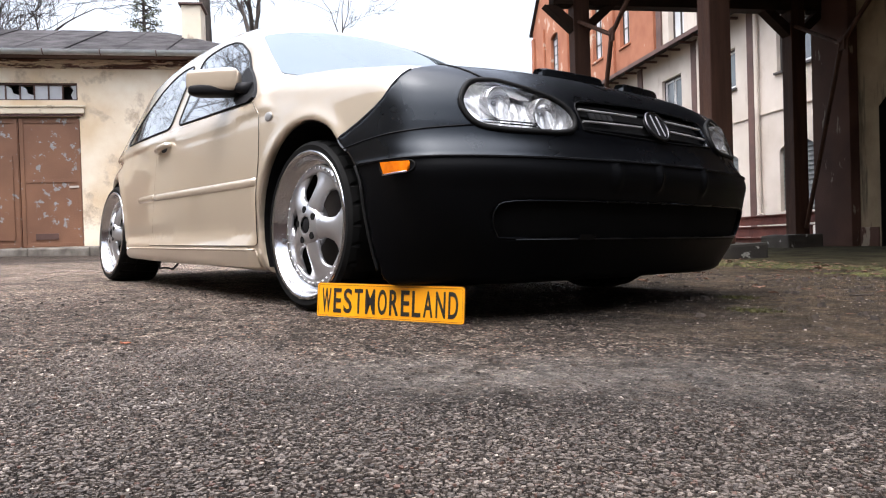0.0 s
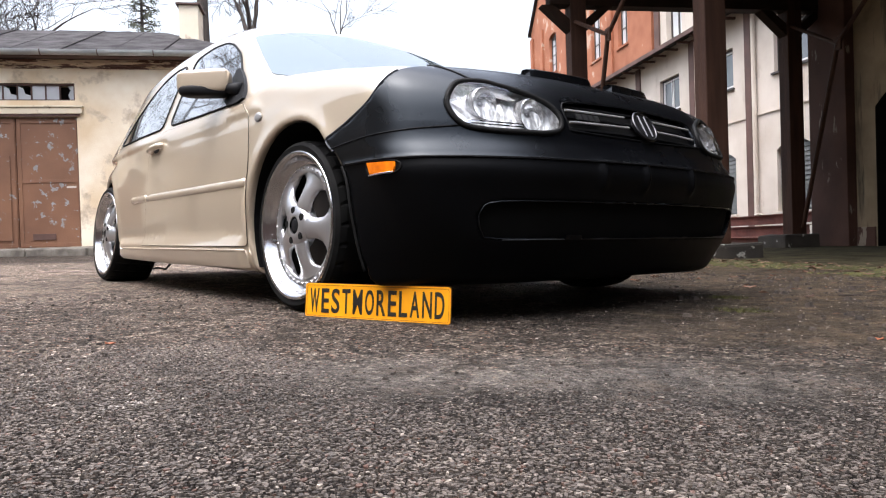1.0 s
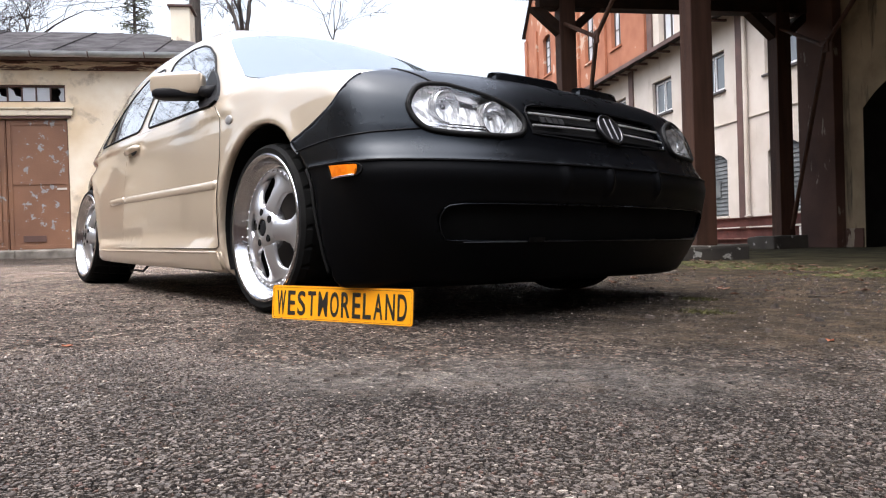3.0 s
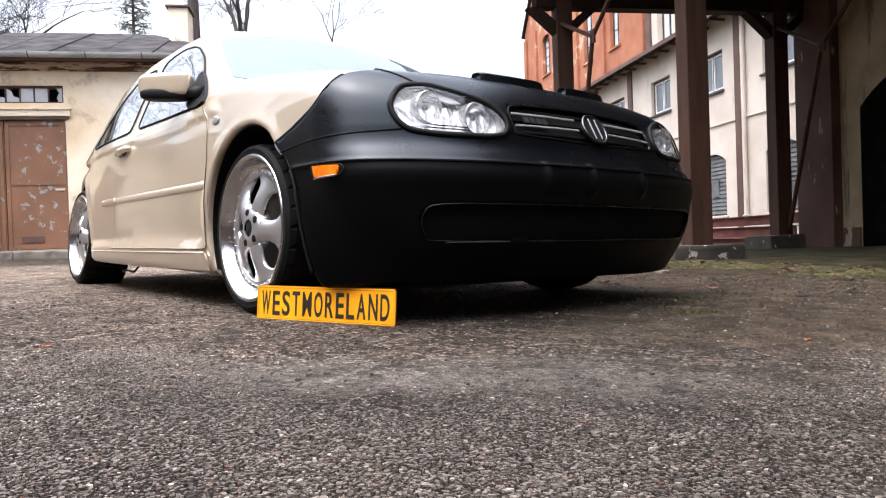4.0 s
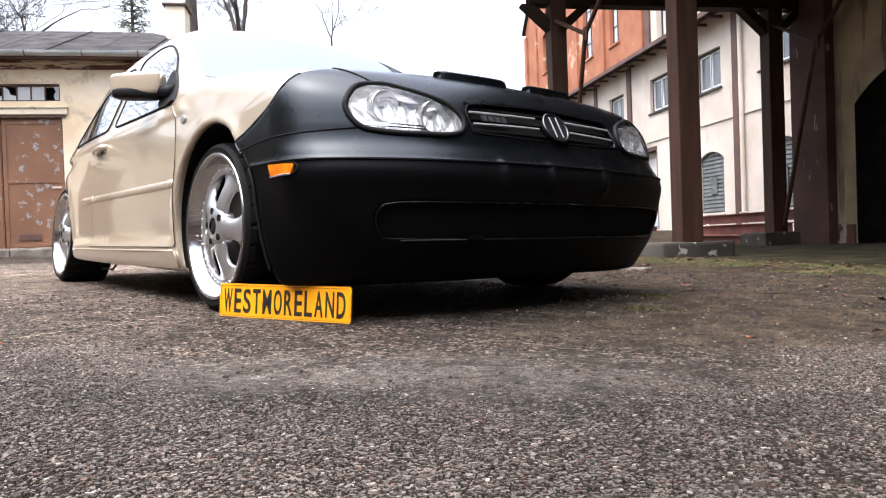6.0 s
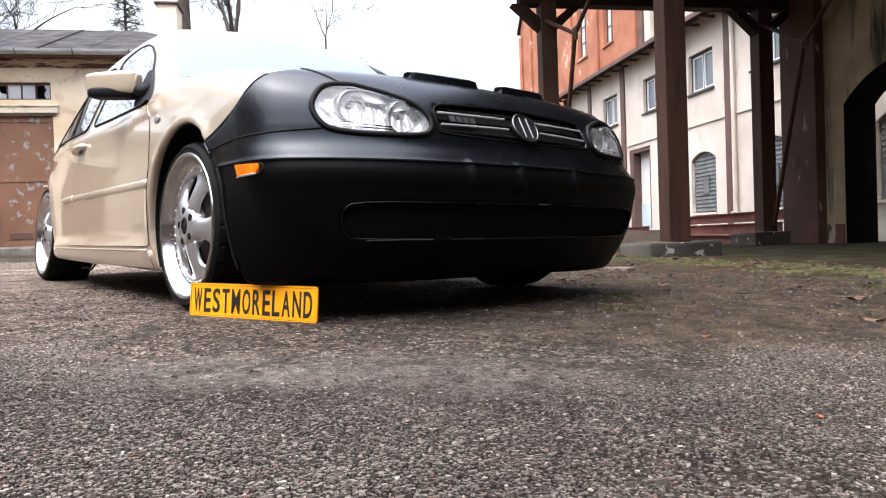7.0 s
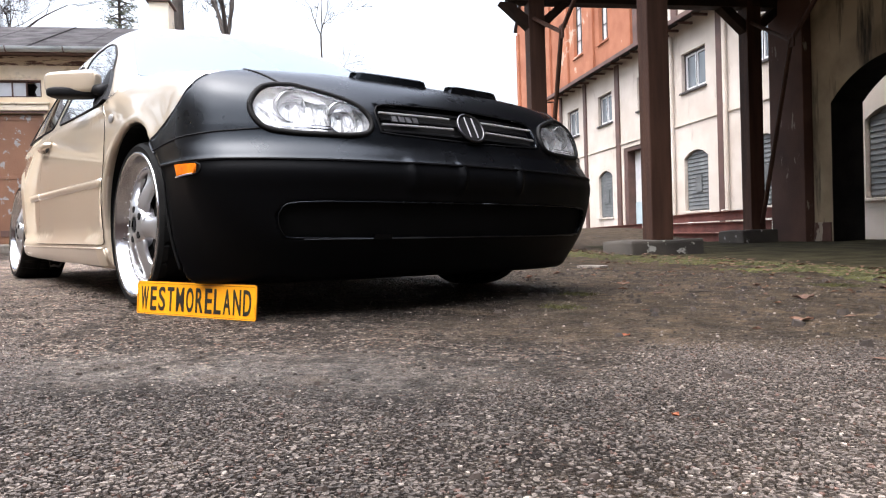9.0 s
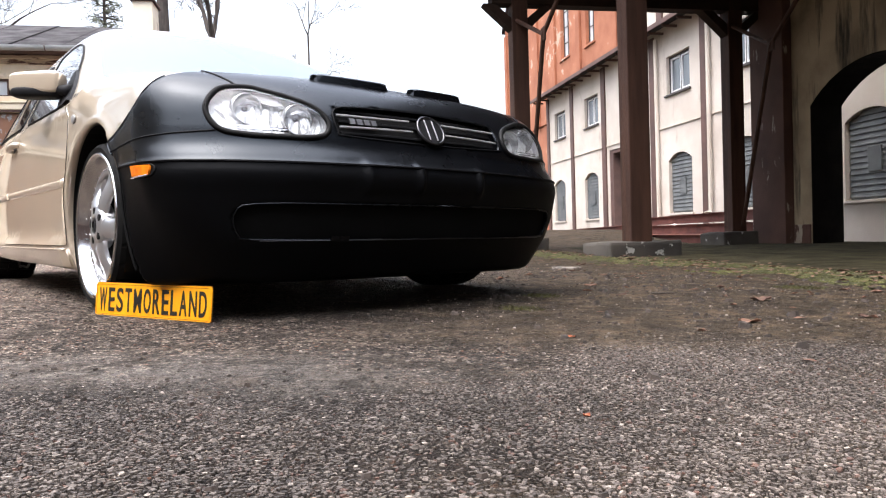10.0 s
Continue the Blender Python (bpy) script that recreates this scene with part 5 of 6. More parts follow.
# two foam air deflectors on the hood edge
for k, (ya, yb) in enumerate(((-0.315, -0.035), (0.075, 0.345))):
    n = 10
    bm = bmesh.new()
    rows = []
    for i in range(n + 1):
        y = ya + (yb - ya) * i / n
        base = onto([(0.600 - 0.05 * (y / 0.4) ** 2, y, 1.3)], DOWN, -0.004, cover_shape)[0]
        inset = 0.010 if i in (0, n) else 0.0
        x, z = base[0], base[2]
        rows.append([bm.verts.new(p) for p in ((x + 0.022, y, z - 0.012), (x + 0.016, y + (inset if i == 0 else -inset), z + 0.021 - inset * 0.3), (x + 0.008, y, z + 0.026 - inset * 0.4), (x - 0.012, y, z + 0.026 - inset * 0.4), (x - 0.030, y, z - 0.010))])
    for a, b in zip(rows, rows[1:]):
        for j in range(5):
            bm.faces.new((a[j], a[(j + 1) % 5], b[(j + 1) % 5], b[j]))
    bm.faces.new(rows[0]), bm.faces.new(rows[-1][::-1])
    part("air_deflector", bm, LEATHERETTE, car, "black foam air deflector")

# glass
DOOR_GLASS = [(-1.345, 0.806), (-1.0, 0.800), (-0.55, 0.795), (-0.52, 0.82), (-0.62, 0.925), (-0.80, 1.070), (-0.96, 1.150), (-1.08, 1.186), (-1.22, 1.202), (-1.36, 1.196), (-1.47, 1.180), (-1.43, 1.02), (-1.385, 0.90)]
REAR_GLASS = [(-1.455, 0.806), (-1.50, 0.90), (-1.555, 1.05), (-1.60, 1.175), (-1.75, 1.178), (-1.90, 1.155), (-2.05, 1.100), (-2.16, 1.020), (-2.23, 0.93), (-2.26, 0.84), (-2.24, 0.800), (-1.9, 0.800)]
for s in (-1, 1):
    for name, shape in (("door_window", rounder(dense(DOOR_GLASS, 0.12))), ("rear_side_window", rounder(dense(REAR_GLASS, 0.12)))):
        w = part(name, patch(shape, side_lay(s), (0, -s, 0), 0.003, 0.01, car_shape, 4), TINTED, car, "dark side window in a black seal", smooth=True)
        part("seal", strip([(x, s * 1.15, z) for x, z in shape], (0, -s, 0), 0.0055, 0.002, car_shape, 6, True), RUBBER_SEAL, w)
SCREEN_SHAPE = [(-0.37, -0.30), (-0.355, 0.0), (-0.37, 0.30), (-0.42, 0.55), (-0.485, 0.690), (-0.66, 0.652), (-0.83, 0.605), (-0.865, 0.3), (-0.87, 0.0), (-0.865, -0.3), (-0.83, -0.605), (-0.66, -0.652), (-0.485, -0.690), (-0.42, -0.55)]
SCREEN_SHAPE = rounder(dense(SCREEN_SHAPE, 0.05))
ws = part("windscreen", patch(SCREEN_SHAPE, lambda x, y: (x, y, 1.6), DOWN, 0.003, 0.012, car_shape, 4), SCREEN, car, "windscreen reflecting pale sky", smooth=True)

# door, seams, trim, handle, sill
DOOR = rounder(dense([(-0.350, 0.66), (-0.338, 0.56), (-0.338, 0.45), (-0.346, 0.33), (-0.358, 0.222), (-1.625, 0.222), (-1.615, 0.28), (-1.580, 0.38), (-1.555, 0.48), (-1.545, 0.58), (-1.548, 0.68), (-1.535, 0.782), (-1.0, 0.784), (-0.44, 0.780), (-0.375, 0.735)], 0.06))
for s in (-1, 1):
    way = (0, -s, 0)
    d = part("door", patch(DOOR, side_lay(s), way, 0.0035, 0.008, car_shape, 4), PAINT, car, smooth=True)
    part("shut_line", strip([(x, s * 1.15, z) for x, z in DOOR], way, 0.0014, 0.0024, car_shape, 5, True), RUBBER_SEAL, d)
    for x0, x1, owner in ((-1.545, -0.353, d), (-1.81, -1.558, car)):
        n = 24
        bm = bmesh.new()
        line = onto([(x0 + (x1 - x0) * k / n, s * 1.15, 0.461 + 0.002 * k / n) for k in range(n + 1)], way, 0.0, car_shape)
        add_tube(bm, [tuple(q) for q in line], 0.0175, 12)
        for v in bm.verts:
            near = min(line, key=lambda q: abs(q[0] - v.co.x))
            v.co.y = near[1] + (v.co.y - near[1]) * 0.62
        part("side_moulding", bm, PAINT, owner, "beige rubbing strip", smooth=True)
    hp = onto([(-1.43, s * 1.15, 0.700)], way, 0.0, car_shape)[0]
    bm = bmesh.new()
    add_tube(bm, [(-1.515, hp[1] + s * 0.002, 0.692), (-1.495, hp[1] + s * 0.022, 0.695), (-1.43, hp[1] + s * 0.030, 0.702), (-1.365, hp[1] + s * 0.022, 0.709), (-1.345, hp[1] + s * 0.002, 0.711)], [0.012, 0.015, 0.016, 0.015, 0.012], 10)
    part("handle", bm, PAINT, d, "beige door handle", smooth=True)
    # black patch laid on the door paints the shadow behind the handle
    part("handle_shadow_patch", patch(spline([(-1.46, 0.682), (-1.41, 0.684), (-1.395, 0.70), (-1.41, 0.724), (-1.455, 0.722), (-1.48, 0.70)], 4), side_lay(s), way, 0.0044, 0.002, car_shape, 1), BLACK_PLASTIC, d, "black patch painted as the shadow behind the handle", smooth=True)
    # sill skirt with a soft upper edge
    bm = patch([(-2.13, 0.150), (-2.05, 0.205), (-0.375, 0.205), (-0.370, 0.140), (-1.2, 0.136)], side_lay(s), way, 0.006, 0.010, car_shape, 4)
    skirt_part = part("sill_skirt", bm, PAINT, car, "beige side skirt", smooth=True)
    part("skirt_lip", strip([(-2.04 + 1.66 * k / 30, s * 1.15, 0.2065) for k in range(31)], way, 0.0050, 0.004, car_shape, 8), PAINT, skirt_part, smooth=True)
    ind = onto([(-0.276, s * 1.15, 0.700)], way, 0.004, car_shape)[0]
    bm = bmesh.new()
    bmesh.ops.create_uvsphere(bm, u_segments=16, v_segments=10, radius=1.0)
    for v in bm.verts:
        v.co = Vector((ind[0] + v.co.x * 0.030, ind[1] + v.co.y * 0.005, ind[2] + v.co.z * 0.017))
    part("wing_repeater", bm, BAR_SILVER, car, "small clear wing repeater", smooth=True)

    # mirror: painted cap, black underside and foot
    turn = pose(-0.700, s * 0.892, 0.906, 0, 0, s * 38)
    bm = bmesh.new()
    bmesh.ops.create_uvsphere(bm, u_segments=40, v_segments=24, radius=1.0)
    for v in bm.verts:
        k = [math.copysign(abs(q) ** 0.34, q) for q in v.co]
        outer = 0.5 + 0.5 * k[1] * s
        v.co = Vector((k[0] * (0.052 - 0.012 * outer) - 0.016 * outer, k[1] * 0.110, k[2] * (0.051 - 0.009 * outer) - 0.004 - 0.002 * outer))
    bm.transform(turn)
    m = part("mirror", bm, PAINT, car, "beige door mirror with black base", smooth=True)
    bm = bmesh.new()
    bmesh.ops.create_uvsphere(bm, u_segments=32, v_segments=16, radius=1.0)
    for v in bm.verts:
        k = [math.copysign(abs(q) ** 0.55, q) for q in v.co]
        v.co = Vector((k[0] * 0.046 - 0.006, k[1] * 0.108 - s * 0.006, k[2] * 0.024 - 0.046))
    bm.transform(turn)
    part("mirror_base", bm, BLACK_PLASTIC, m, smooth=True)
    part("mirror_foot", tube([(-0.66, s * 0.850, 0.872), (-0.600, s * 0.810, 0.866), (-0.560, s * 0.785, 0.852)], [0.014, 0.024, 0.036], 14), BLACK_PLASTIC, m, smooth=True)
    tri = rounder([(-0.72, 0.995), (-0.60, 0.930), (-0.50, 0.855), (-0.44, 0.785), (-0.66, 0.797), (-0.71, 0.90)], 1)
    part("mirror_triangle", patch(tri, side_lay(s), way, 0.012, 0.012, car_shape, 3), BLACK_PLASTIC, m)

    # dark wheel liners
    for cx, cz, r in ((0.0, 0.305, ARCH_R - 0.004), (-2.511, 0.300, 0.318)):
        bm = bmesh.new()
        n = 28
        rings = [[bm.verts.new((cx + r * math.cos(a), s * y, cz + r * math.sin(a))) for a in [math.pi * (-0.16 + 1.32 * k / n) for k in range(n + 1)]] for y in ((0.846 if cx > -1 else 0.775), 0.525)]
        for k in range(n):
            bm.faces.new((rings[0][k], rings[0][k + 1], rings[1][k + 1], rings[1][k]))
        bm.faces.new(rings[1])
        part("wheel_liner", bm, RUBBER_SEAL, car)
# plain black box, added to block light beneath the body
part("underbody", box((-2.9, -0.70, 0.145), (0.6, 0.70, 0.30)), RUBBER_SEAL, car)
part("exhaust_pipe", tube([(-1.9, -0.45, 0.13), (-1.2, -0.42, 0.118), (-0.6, -0.35, 0.125)], 0.022, 8), RUBBER_SEAL, car)
part("brake_line", tube([(-1.75, -0.80, 0.14), (-1.70, -0.80, 0.098), (-1.62, -0.80, 0.105), (-1.5, -0.80, 0.10), (-1.42, -0.80, 0.13)], 0.006, 6), RUBBER_SEAL, car)


# ---- wheels ----
def lathe(prof, n=48, wob=None):
    """Spin (radius, out) round the wheel's axle, the local y axis."""
    bm = bmesh.new()
    rings = [[bm.verts.new(((r + (wob(i, k) if wob else 0)) * math.cos(2 * math.pi * k / n), o, (r + (wob(i, k) if wob else 0)) * math.sin(2 * math.pi * k / n))) for k in range(n)] for i, (r, o) in enumerate(prof)]
    for a, b in zip(rings, rings[1:]):
        for k in range(n):
            bm.faces.new((a[k], a[(k + 1) % n], b[(k + 1) % n], b[k]))
    return bm


def spoke_bm(angle):
    """One broad domed spoke, wide at the hub and flaring into the face ring."""
    bm = bmesh.new()
    stations = [(0.030, 0.022, -0.012), (0.055, 0.038, -0.014), (0.078, 0.040, -0.013), (0.095, 0.0345, -0.011), (0.118, 0.0345, -0.006), (0.142, 0.041, 0.002), (0.162, 0.057, 0.009), (0.176, 0.078, 0.014), (0.187, 0.098, 0.016)]
    rows = []
    for r, w, o in stations:
        row = []
        for t in (-1.0, -1.0, -0.86, -0.5, 0, 0.5, 0.86, 1.0, 1.0):
            y = o + 0.014 * abs(t) ** 2.0
            if len(row) in (0, 8):
                y += 0.012
            x = math.sqrt(max(0.0, r * r - (w * t) ** 2)) if r > 0.15 else r
            row.append(bm.verts.new((x, y, w * t)))
        rows.append(row)
    for a, b in zip(rows, rows[1:]):
        for k in range(8):
            bm.faces.new((a[k], a[k + 1], b[k + 1], b[k]))
    bm.transform(pose(0, 0, 0, 0, -angle, 0))
    return bm


def build_wheel():
    w = new("wheel")
    w.parent = car
    part("tyre", lathe([(0.247, -0.004), (0.258, -0.015), (0.272, -0.017), (0.284, -0.006), (0.291, 0.014), (0.2935, 0.040), (0.294, 0.075), (0.288, 0.078), (0.288, 0.086), (0.294, 0.089), (0.294, 0.130), (0.288, 0.133), (0.288, 0.141), (0.294, 0.144), (0.292, 0.200), (0.282, 0.222), (0.245, 0.228)],
         168, lambda i, k: -0.006 if i in (4, 5, 6, 9, 10, 13, 14) and k % 6 == 0 else 0.0), TYRE, w, "wide black low-profile tyre")
    lipm = lathe([(0.249, 0.0), (0.255, -0.008), (0.256, -0.016), (0.250, -0.020), (0.241, -0.016), (0.237, -0.006), (0.233, 0.006), (0.226, 0.020), (0.218, 0.027), (0.209, 0.030), (0.204, 0.033), (0.203, 0.040)], 72)
    rim = part("rim", lipm, LIP, w, "deep polished rim", smooth=True)
    part("face_ring", lathe([(0.210, 0.027), (0.208, 0.023), (0.190, 0.019), (0.183, 0.020), (0.180, 0.026), (0.181, 0.034)], 60), RIM, w, smooth=True)
    for k in range(5):
        part("spoke", spoke_bm(-5 + 72 * k), RIM, w, smooth=True)
    part("hub", lathe([(0.030, -0.018), (0.034, -0.020), (0.040, -0.018), (0.064, -0.014), (0.072, -0.006), (0.076, 0.03)], 40), RIM, w, smooth=True)
    part("centre_cap", lathe([(0.0005, -0.017), (0.018, -0.016), (0.029, -0.013), (0.030, -0.004)], 32), BLACK_PLASTIC, w, "dark centre cap", smooth=True)
    for k in range(5):
        a = math.radians(31 + 72 * k)
        # closed black plug paints the dark of a bolt hole
        part("bolt_hole_disc", tube([(0.054 * math.cos(a), -0.0175, 0.054 * math.sin(a)), (0.054 * math.cos(a), 0.03, 0.054 * math.sin(a))], 0.0125, 14), RUBBER_SEAL, w, "black disc for the shade in a wheel bolt hole")
    bm = bmesh.new()
    for k in range(40):
        a = 2 * math.pi * k / 40
        mtx = Matrix.Translation((0.1985 * math.cos(a), 0.0185, 0.1985 * math.sin(a)))
        bmesh.ops.create_icosphere(bm, subdivisions=1, radius=0.0048, matrix=mtx)
    for k in range(24):
        a = 2 * math.pi * (k + 0.5) / 24
        mtx = Matrix.Translation((0.2285 * math.cos(a), 0.013, 0.2285 * math.sin(a)))
        bmesh.ops.create_icosphere(bm, subdivisions=1, radius=0.0026, matrix=mtx)
    tagged(part("rim_bolts", bm, CHROME, w, "small bright rim bolts", smooth=True), kind="stuff")
    part("valve", tube([(-0.218, 0.026, -0.050), (-0.206, 0.004, -0.046)], 0.0028, 8), DULL_CHROME, w)
    # barrel coloured black to give the shade inside the wheel
    part("barrel", lathe([(0.203, 0.041), (0.196, 0.06), (0.20, 0.20)], 40), RUBBER_SEAL, w)
    part("brake_disc", lathe([(0.02, 0.085), (0.135, 0.085), (0.135, 0.105), (0.02, 0.105)], 40), mat("rusty_brake_steel", (0.030, 0.024, 0.020), (0.05, 0.042, 0.036), scale=9, rough=0.6, metal=0.3), w, "dull steel brake disc")
    part("brake_shield", lathe([(0.01, 0.11), (0.20, 0.11), (0.20, 0.115), (0.01, 0.115)], 40), RUBBER_SEAL, w)
    return w


proto = build_wheel()
proto.matrix_local = pose(0.0, -0.838, 0.293, -2.0)
w2 = copy_thing(proto, pose(0.0, 0.838, 0.293, 2.0, 0, 180))
w3 = copy_thing(proto, pose(-2.511, -0.818, 0.293, -4.5))
w4 = copy_thing(proto, pose(-2.511, 0.818, 0.293, 4.5, 0, 180))


# ---- yellow show plate leaning by the wheel ----
def build_plate():
    p0, p1 = Vector((0.140, -0.893, 0.0)), Vector((0.648, -0.706, 0.0))
    d = (p1 - p0).normalized()
    L, H = (p1 - p0).length, 0.110
    lean = math.radians(5)
    nrm = Vector((d.y, -d.x, 0))                       # towards the open yard
    up = (Vector((0, 0, 1)) * math.cos(lean) - nrm * math.sin(lean)).normalized()
    out = d.cross(up).normalized()
    if out.dot(nrm) < 0:
        out = -out
    zb = ground_z(0.4, -0.8) + 0.002
    m = Matrix(((d.x, up.x, out.x, p0.x), (d.y, up.y, out.y, p0.y), (d.z, up.z, out.z, zb), (0, 0, 0, 1)))
    drop = (ground_z(p1.x, p1.y) - ground_z(p0.x, p0.y)) / L
    m = m @ pose(0, 0, 0, 0, 0, math.degrees(math.atan(drop)))
    yellow = mat("yellow_plate_enamel", (0.78, 0.31, 0.003), (0.86, 0.37, 0.006), scale=12, rough=0.35, spec=0.4)
    edge = mat("dark_plate_edge", (0.14, 0.055, 0.01), (0.2, 0.08, 0.015), scale=12, rough=0.5)
    black = mat("black_plate_print", (0.014, 0.012, 0.010), (0.02, 0.018, 0.015), scale=20, rough=0.4)
    t = thing("show_plate", "yellow embossed show plate with black lettering against the front wheel", "plate", m)

    def rounded(x0, y0, x1, y1, r, n=5):
        pts = []
        for cx, cy, a0 in ((x1 - r, y0 + r, -90), (x1 - r, y1 - r, 0), (x0 + r, y1 - r, 90), (x0 + r, y0 + r, 180)):
            pts += [(cx + r * math.cos(math.radians(a0 + 90 * k / n)), cy + r * math.sin(math.radians(a0 + 90 * k / n))) for k in range(n + 1)]
        return pts
    part("sheet", sheet(rounded(0, 0, L, H, 0.011), [], lambda a, b: (a, b, 0), (0, 0, -0.0015)), edge, t)
    part("face", sheet(rounded(0.0012, 0.0012, L - 0.0012, H - 0.0012, 0.010), [], lambda a, b: (a, b, 0.0006), (0, 0, 0.0008)), yellow, t, "yellow enamel face")
    part("border", sheet(rounded(0.0022, 0.0022, L - 0.0022, H - 0.0022, 0.0095), [rounded(0.0062, 0.0062, L - 0.0062, H - 0.0062, 0.0075)], lambda a, b: (a, b, 0.0015), (0, 0, 0.0012)), yellow, t, "raised yellow border")
    part("border_line", sheet(rounded(0.0062, 0.0062, L - 0.0062, H - 0.0062, 0.0075), [rounded(0.0076, 0.0076, L - 0.0076, H - 0.0076, 0.0065)], lambda a, b: (a, b, 0.0015), (0, 0, 0.0004)), edge, t)
    word = "WESTMORELAND"
    wide = {"W": 1.12, "M": 1.12, "O": 1.02, "E": 0.94, "L": 0.92, "T": 0.98}
    total = sum(wide.get(ch, 1.0) for ch in word)
    x, room = 0.016, (L - 0.032) / total
    for ch in word:
        cell = room * wide.get(ch, 1.0)
        cu = bpy.data.curves.new("letter", "FONT")
        cu.body, cu.offset, cu.extrude, cu.resolution_u = ch, 0.014, 0.02, 4
        tmp = bpy.data.objects.new("letter", cu)
        me = bpy.data.meshes.new_from_object(tmp)
        bpy.data.objects.remove(tmp)
        xs, ys = [v.co.x for v in me.vertices], [v.co.y for v in me.vertices]
        for v in me.vertices:
            fx, fy = (v.co.x - min(xs)) / (max(xs) - min(xs)), (v.co.y - min(ys)) / (max(ys) - min(ys))
            v.co = Vector((x + cell * (0.12 + 0.76 * fx), 0.0165 + (H - 0.033) * fy, 0.0022 + (0.0008 if v.co.z > 0 else -0.0006)))
        me.materials.clear()
        me.materials.append(black)
        ob = new("letter", me)
        ob.parent = t
        x += cell


build_plate()


# ---- steel lying before the warehouse ----
def i_beam(a, b, w, h, lab, roll=0):
    """A rolled steel joist between two points of the yard grid."""
    a, b = Vector(a), Vector(b)
    d = (b - a).normalized()
    side = d.cross(Vector((0, 0, 1))).normalized()
    up = side.cross(d)
    t = 0.012
    prof = [(-w, -h), (w, -h), (w, -h + t), (t / 2, -h + t), (t / 2, h - t), (w, h - t), (w, h), (-w, h), (-w, h - t), (-t / 2, h - t), (-t / 2, -h + t), (-w, -h + t)]
    c, s = math.cos(roll), math.sin(roll)
    bm = bmesh.new()
    rings = [[bm.verts.new(p + side * (x * c - z * s) + up * (x * s + z * c)) for x, z in prof] for p in (a, b)]
    for i in range(12):
        bm.faces.new((rings[0][i], rings[0][(i + 1) % 12], rings[1][(i + 1) % 12], rings[1][i]))
    bm.faces.new(rings[0]), bm.faces.new(rings[1][::-1])
    ob = link("steel_beam", bm, RUST_RED, m=SITE)
    tagged(ob, lab, "steel beam", group="steel beams before the warehouse")


def site_ground(u, v):
    return ground_z(0.5 * u - 0.866 * v, 0.866 * u + 0.5 * v)


for a, b, w, h in (((7.78, 12.2, 0.40), (7.60, 7.9, 0.43), 0.07, 0.09), ((7.62, 12.0, 0.20), (7.42, 7.8, 0.20), 0.07, 0.10), ((7.45, 12.6, 0.02), (7.30, 8.3, 0.00), 0.09, 0.09),
                   ((7.9, 17.6, 0.20), (7.75, 13.4, 0.26), 0.06, 0.08)):
    i_beam(a, b, w, h, "long red-oxide steel joist lying on the ground")
for v, z in ((11.5, -0.08), (8.6, -0.09)):
    ob = link("timber_bearer", box((7.15, v - 0.06, z - 0.10), (7.95, v + 0.06, z + 0.015), 0.006), DARK_TIMBER, m=SITE)
    tagged(ob, "dark timber bearer under the steel", "timber", group="timber bearers")
for u, v, z, s in ((7.62, 9.5, 0.52, 0.07), (7.55, 10.7, 0.30, 0.06), (7.5, 8.25, 0.30, 0.08)):
    bm = bmesh.new()
    bmesh.ops.create_icosphere(bm, subdivisions=2, radius=s)
    for q in bm.verts:
        q.co = Vector((q.co.x * 0.9, q.co.y * 1.6, q.co.z * 0.45)) * (1 + 0.3 * noise.noise(q.co * 20))
    bm.transform(Matrix.Translation((u, v, z)))
    tagged(link("rubble_lump", bm, CREAM_WALL, m=SITE), "pale lump of broken plaster on the steel", "rubble", group="rubble lumps")
yb = link("warning_block", box((7.55, 15.3, 0.06), (7.68, 15.85, 0.14), 0.01), mat("yellow_marker_paint", (0.65, 0.36, 0.03), (0.75, 0.45, 0.06), scale=8, rough=0.7), m=SITE)
tagged(yb, "short yellow painted timber on the ground", "timber")


# ---- trees ----
def grow(bm, p, d, length, r, depth, rnd, spread, droop=0.0, sides=6):
    """A limb that bends a little and forks."""
    n = 4
    pts, rad = [p.copy()], [r]
    for k in range(n):
        d = (d + Vector((rnd.uniform(-1, 1), rnd.uniform(-1, 1), rnd.uniform(-0.5, 0.7) - droop)) * 0.19).normalized()
        p = p + d * length / n
        pts.append(p.copy())
        rad.append(r * (1 - 0.42 * (k + 1) / n))
    add_tube(bm, pts, [max(q, 0.0055) for q in rad], max(3, sides), False)
    if depth <= 0:
        return
    kids = rnd.choice((2, 3, 3)) if depth > 2 else rnd.choice((3, 4))
    for k in range(kids):
        i = n if k == 0 else rnd.randint(1, n)
        ax = Vector((rnd.uniform(-1, 1), rnd.uniform(-1, 1), rnd.uniform(-1, 1))).normalized()
        nd = (d + ax * spread * (0.5 if k == 0 else 1.0)).normalized()
        grow(bm, pts[i].copy(), nd, length * rnd.uniform(0.62, 0.85), rad[i] * (0.85 if k == 0 else 0.62), depth - 1, rnd, spread, droop, sides - 1)


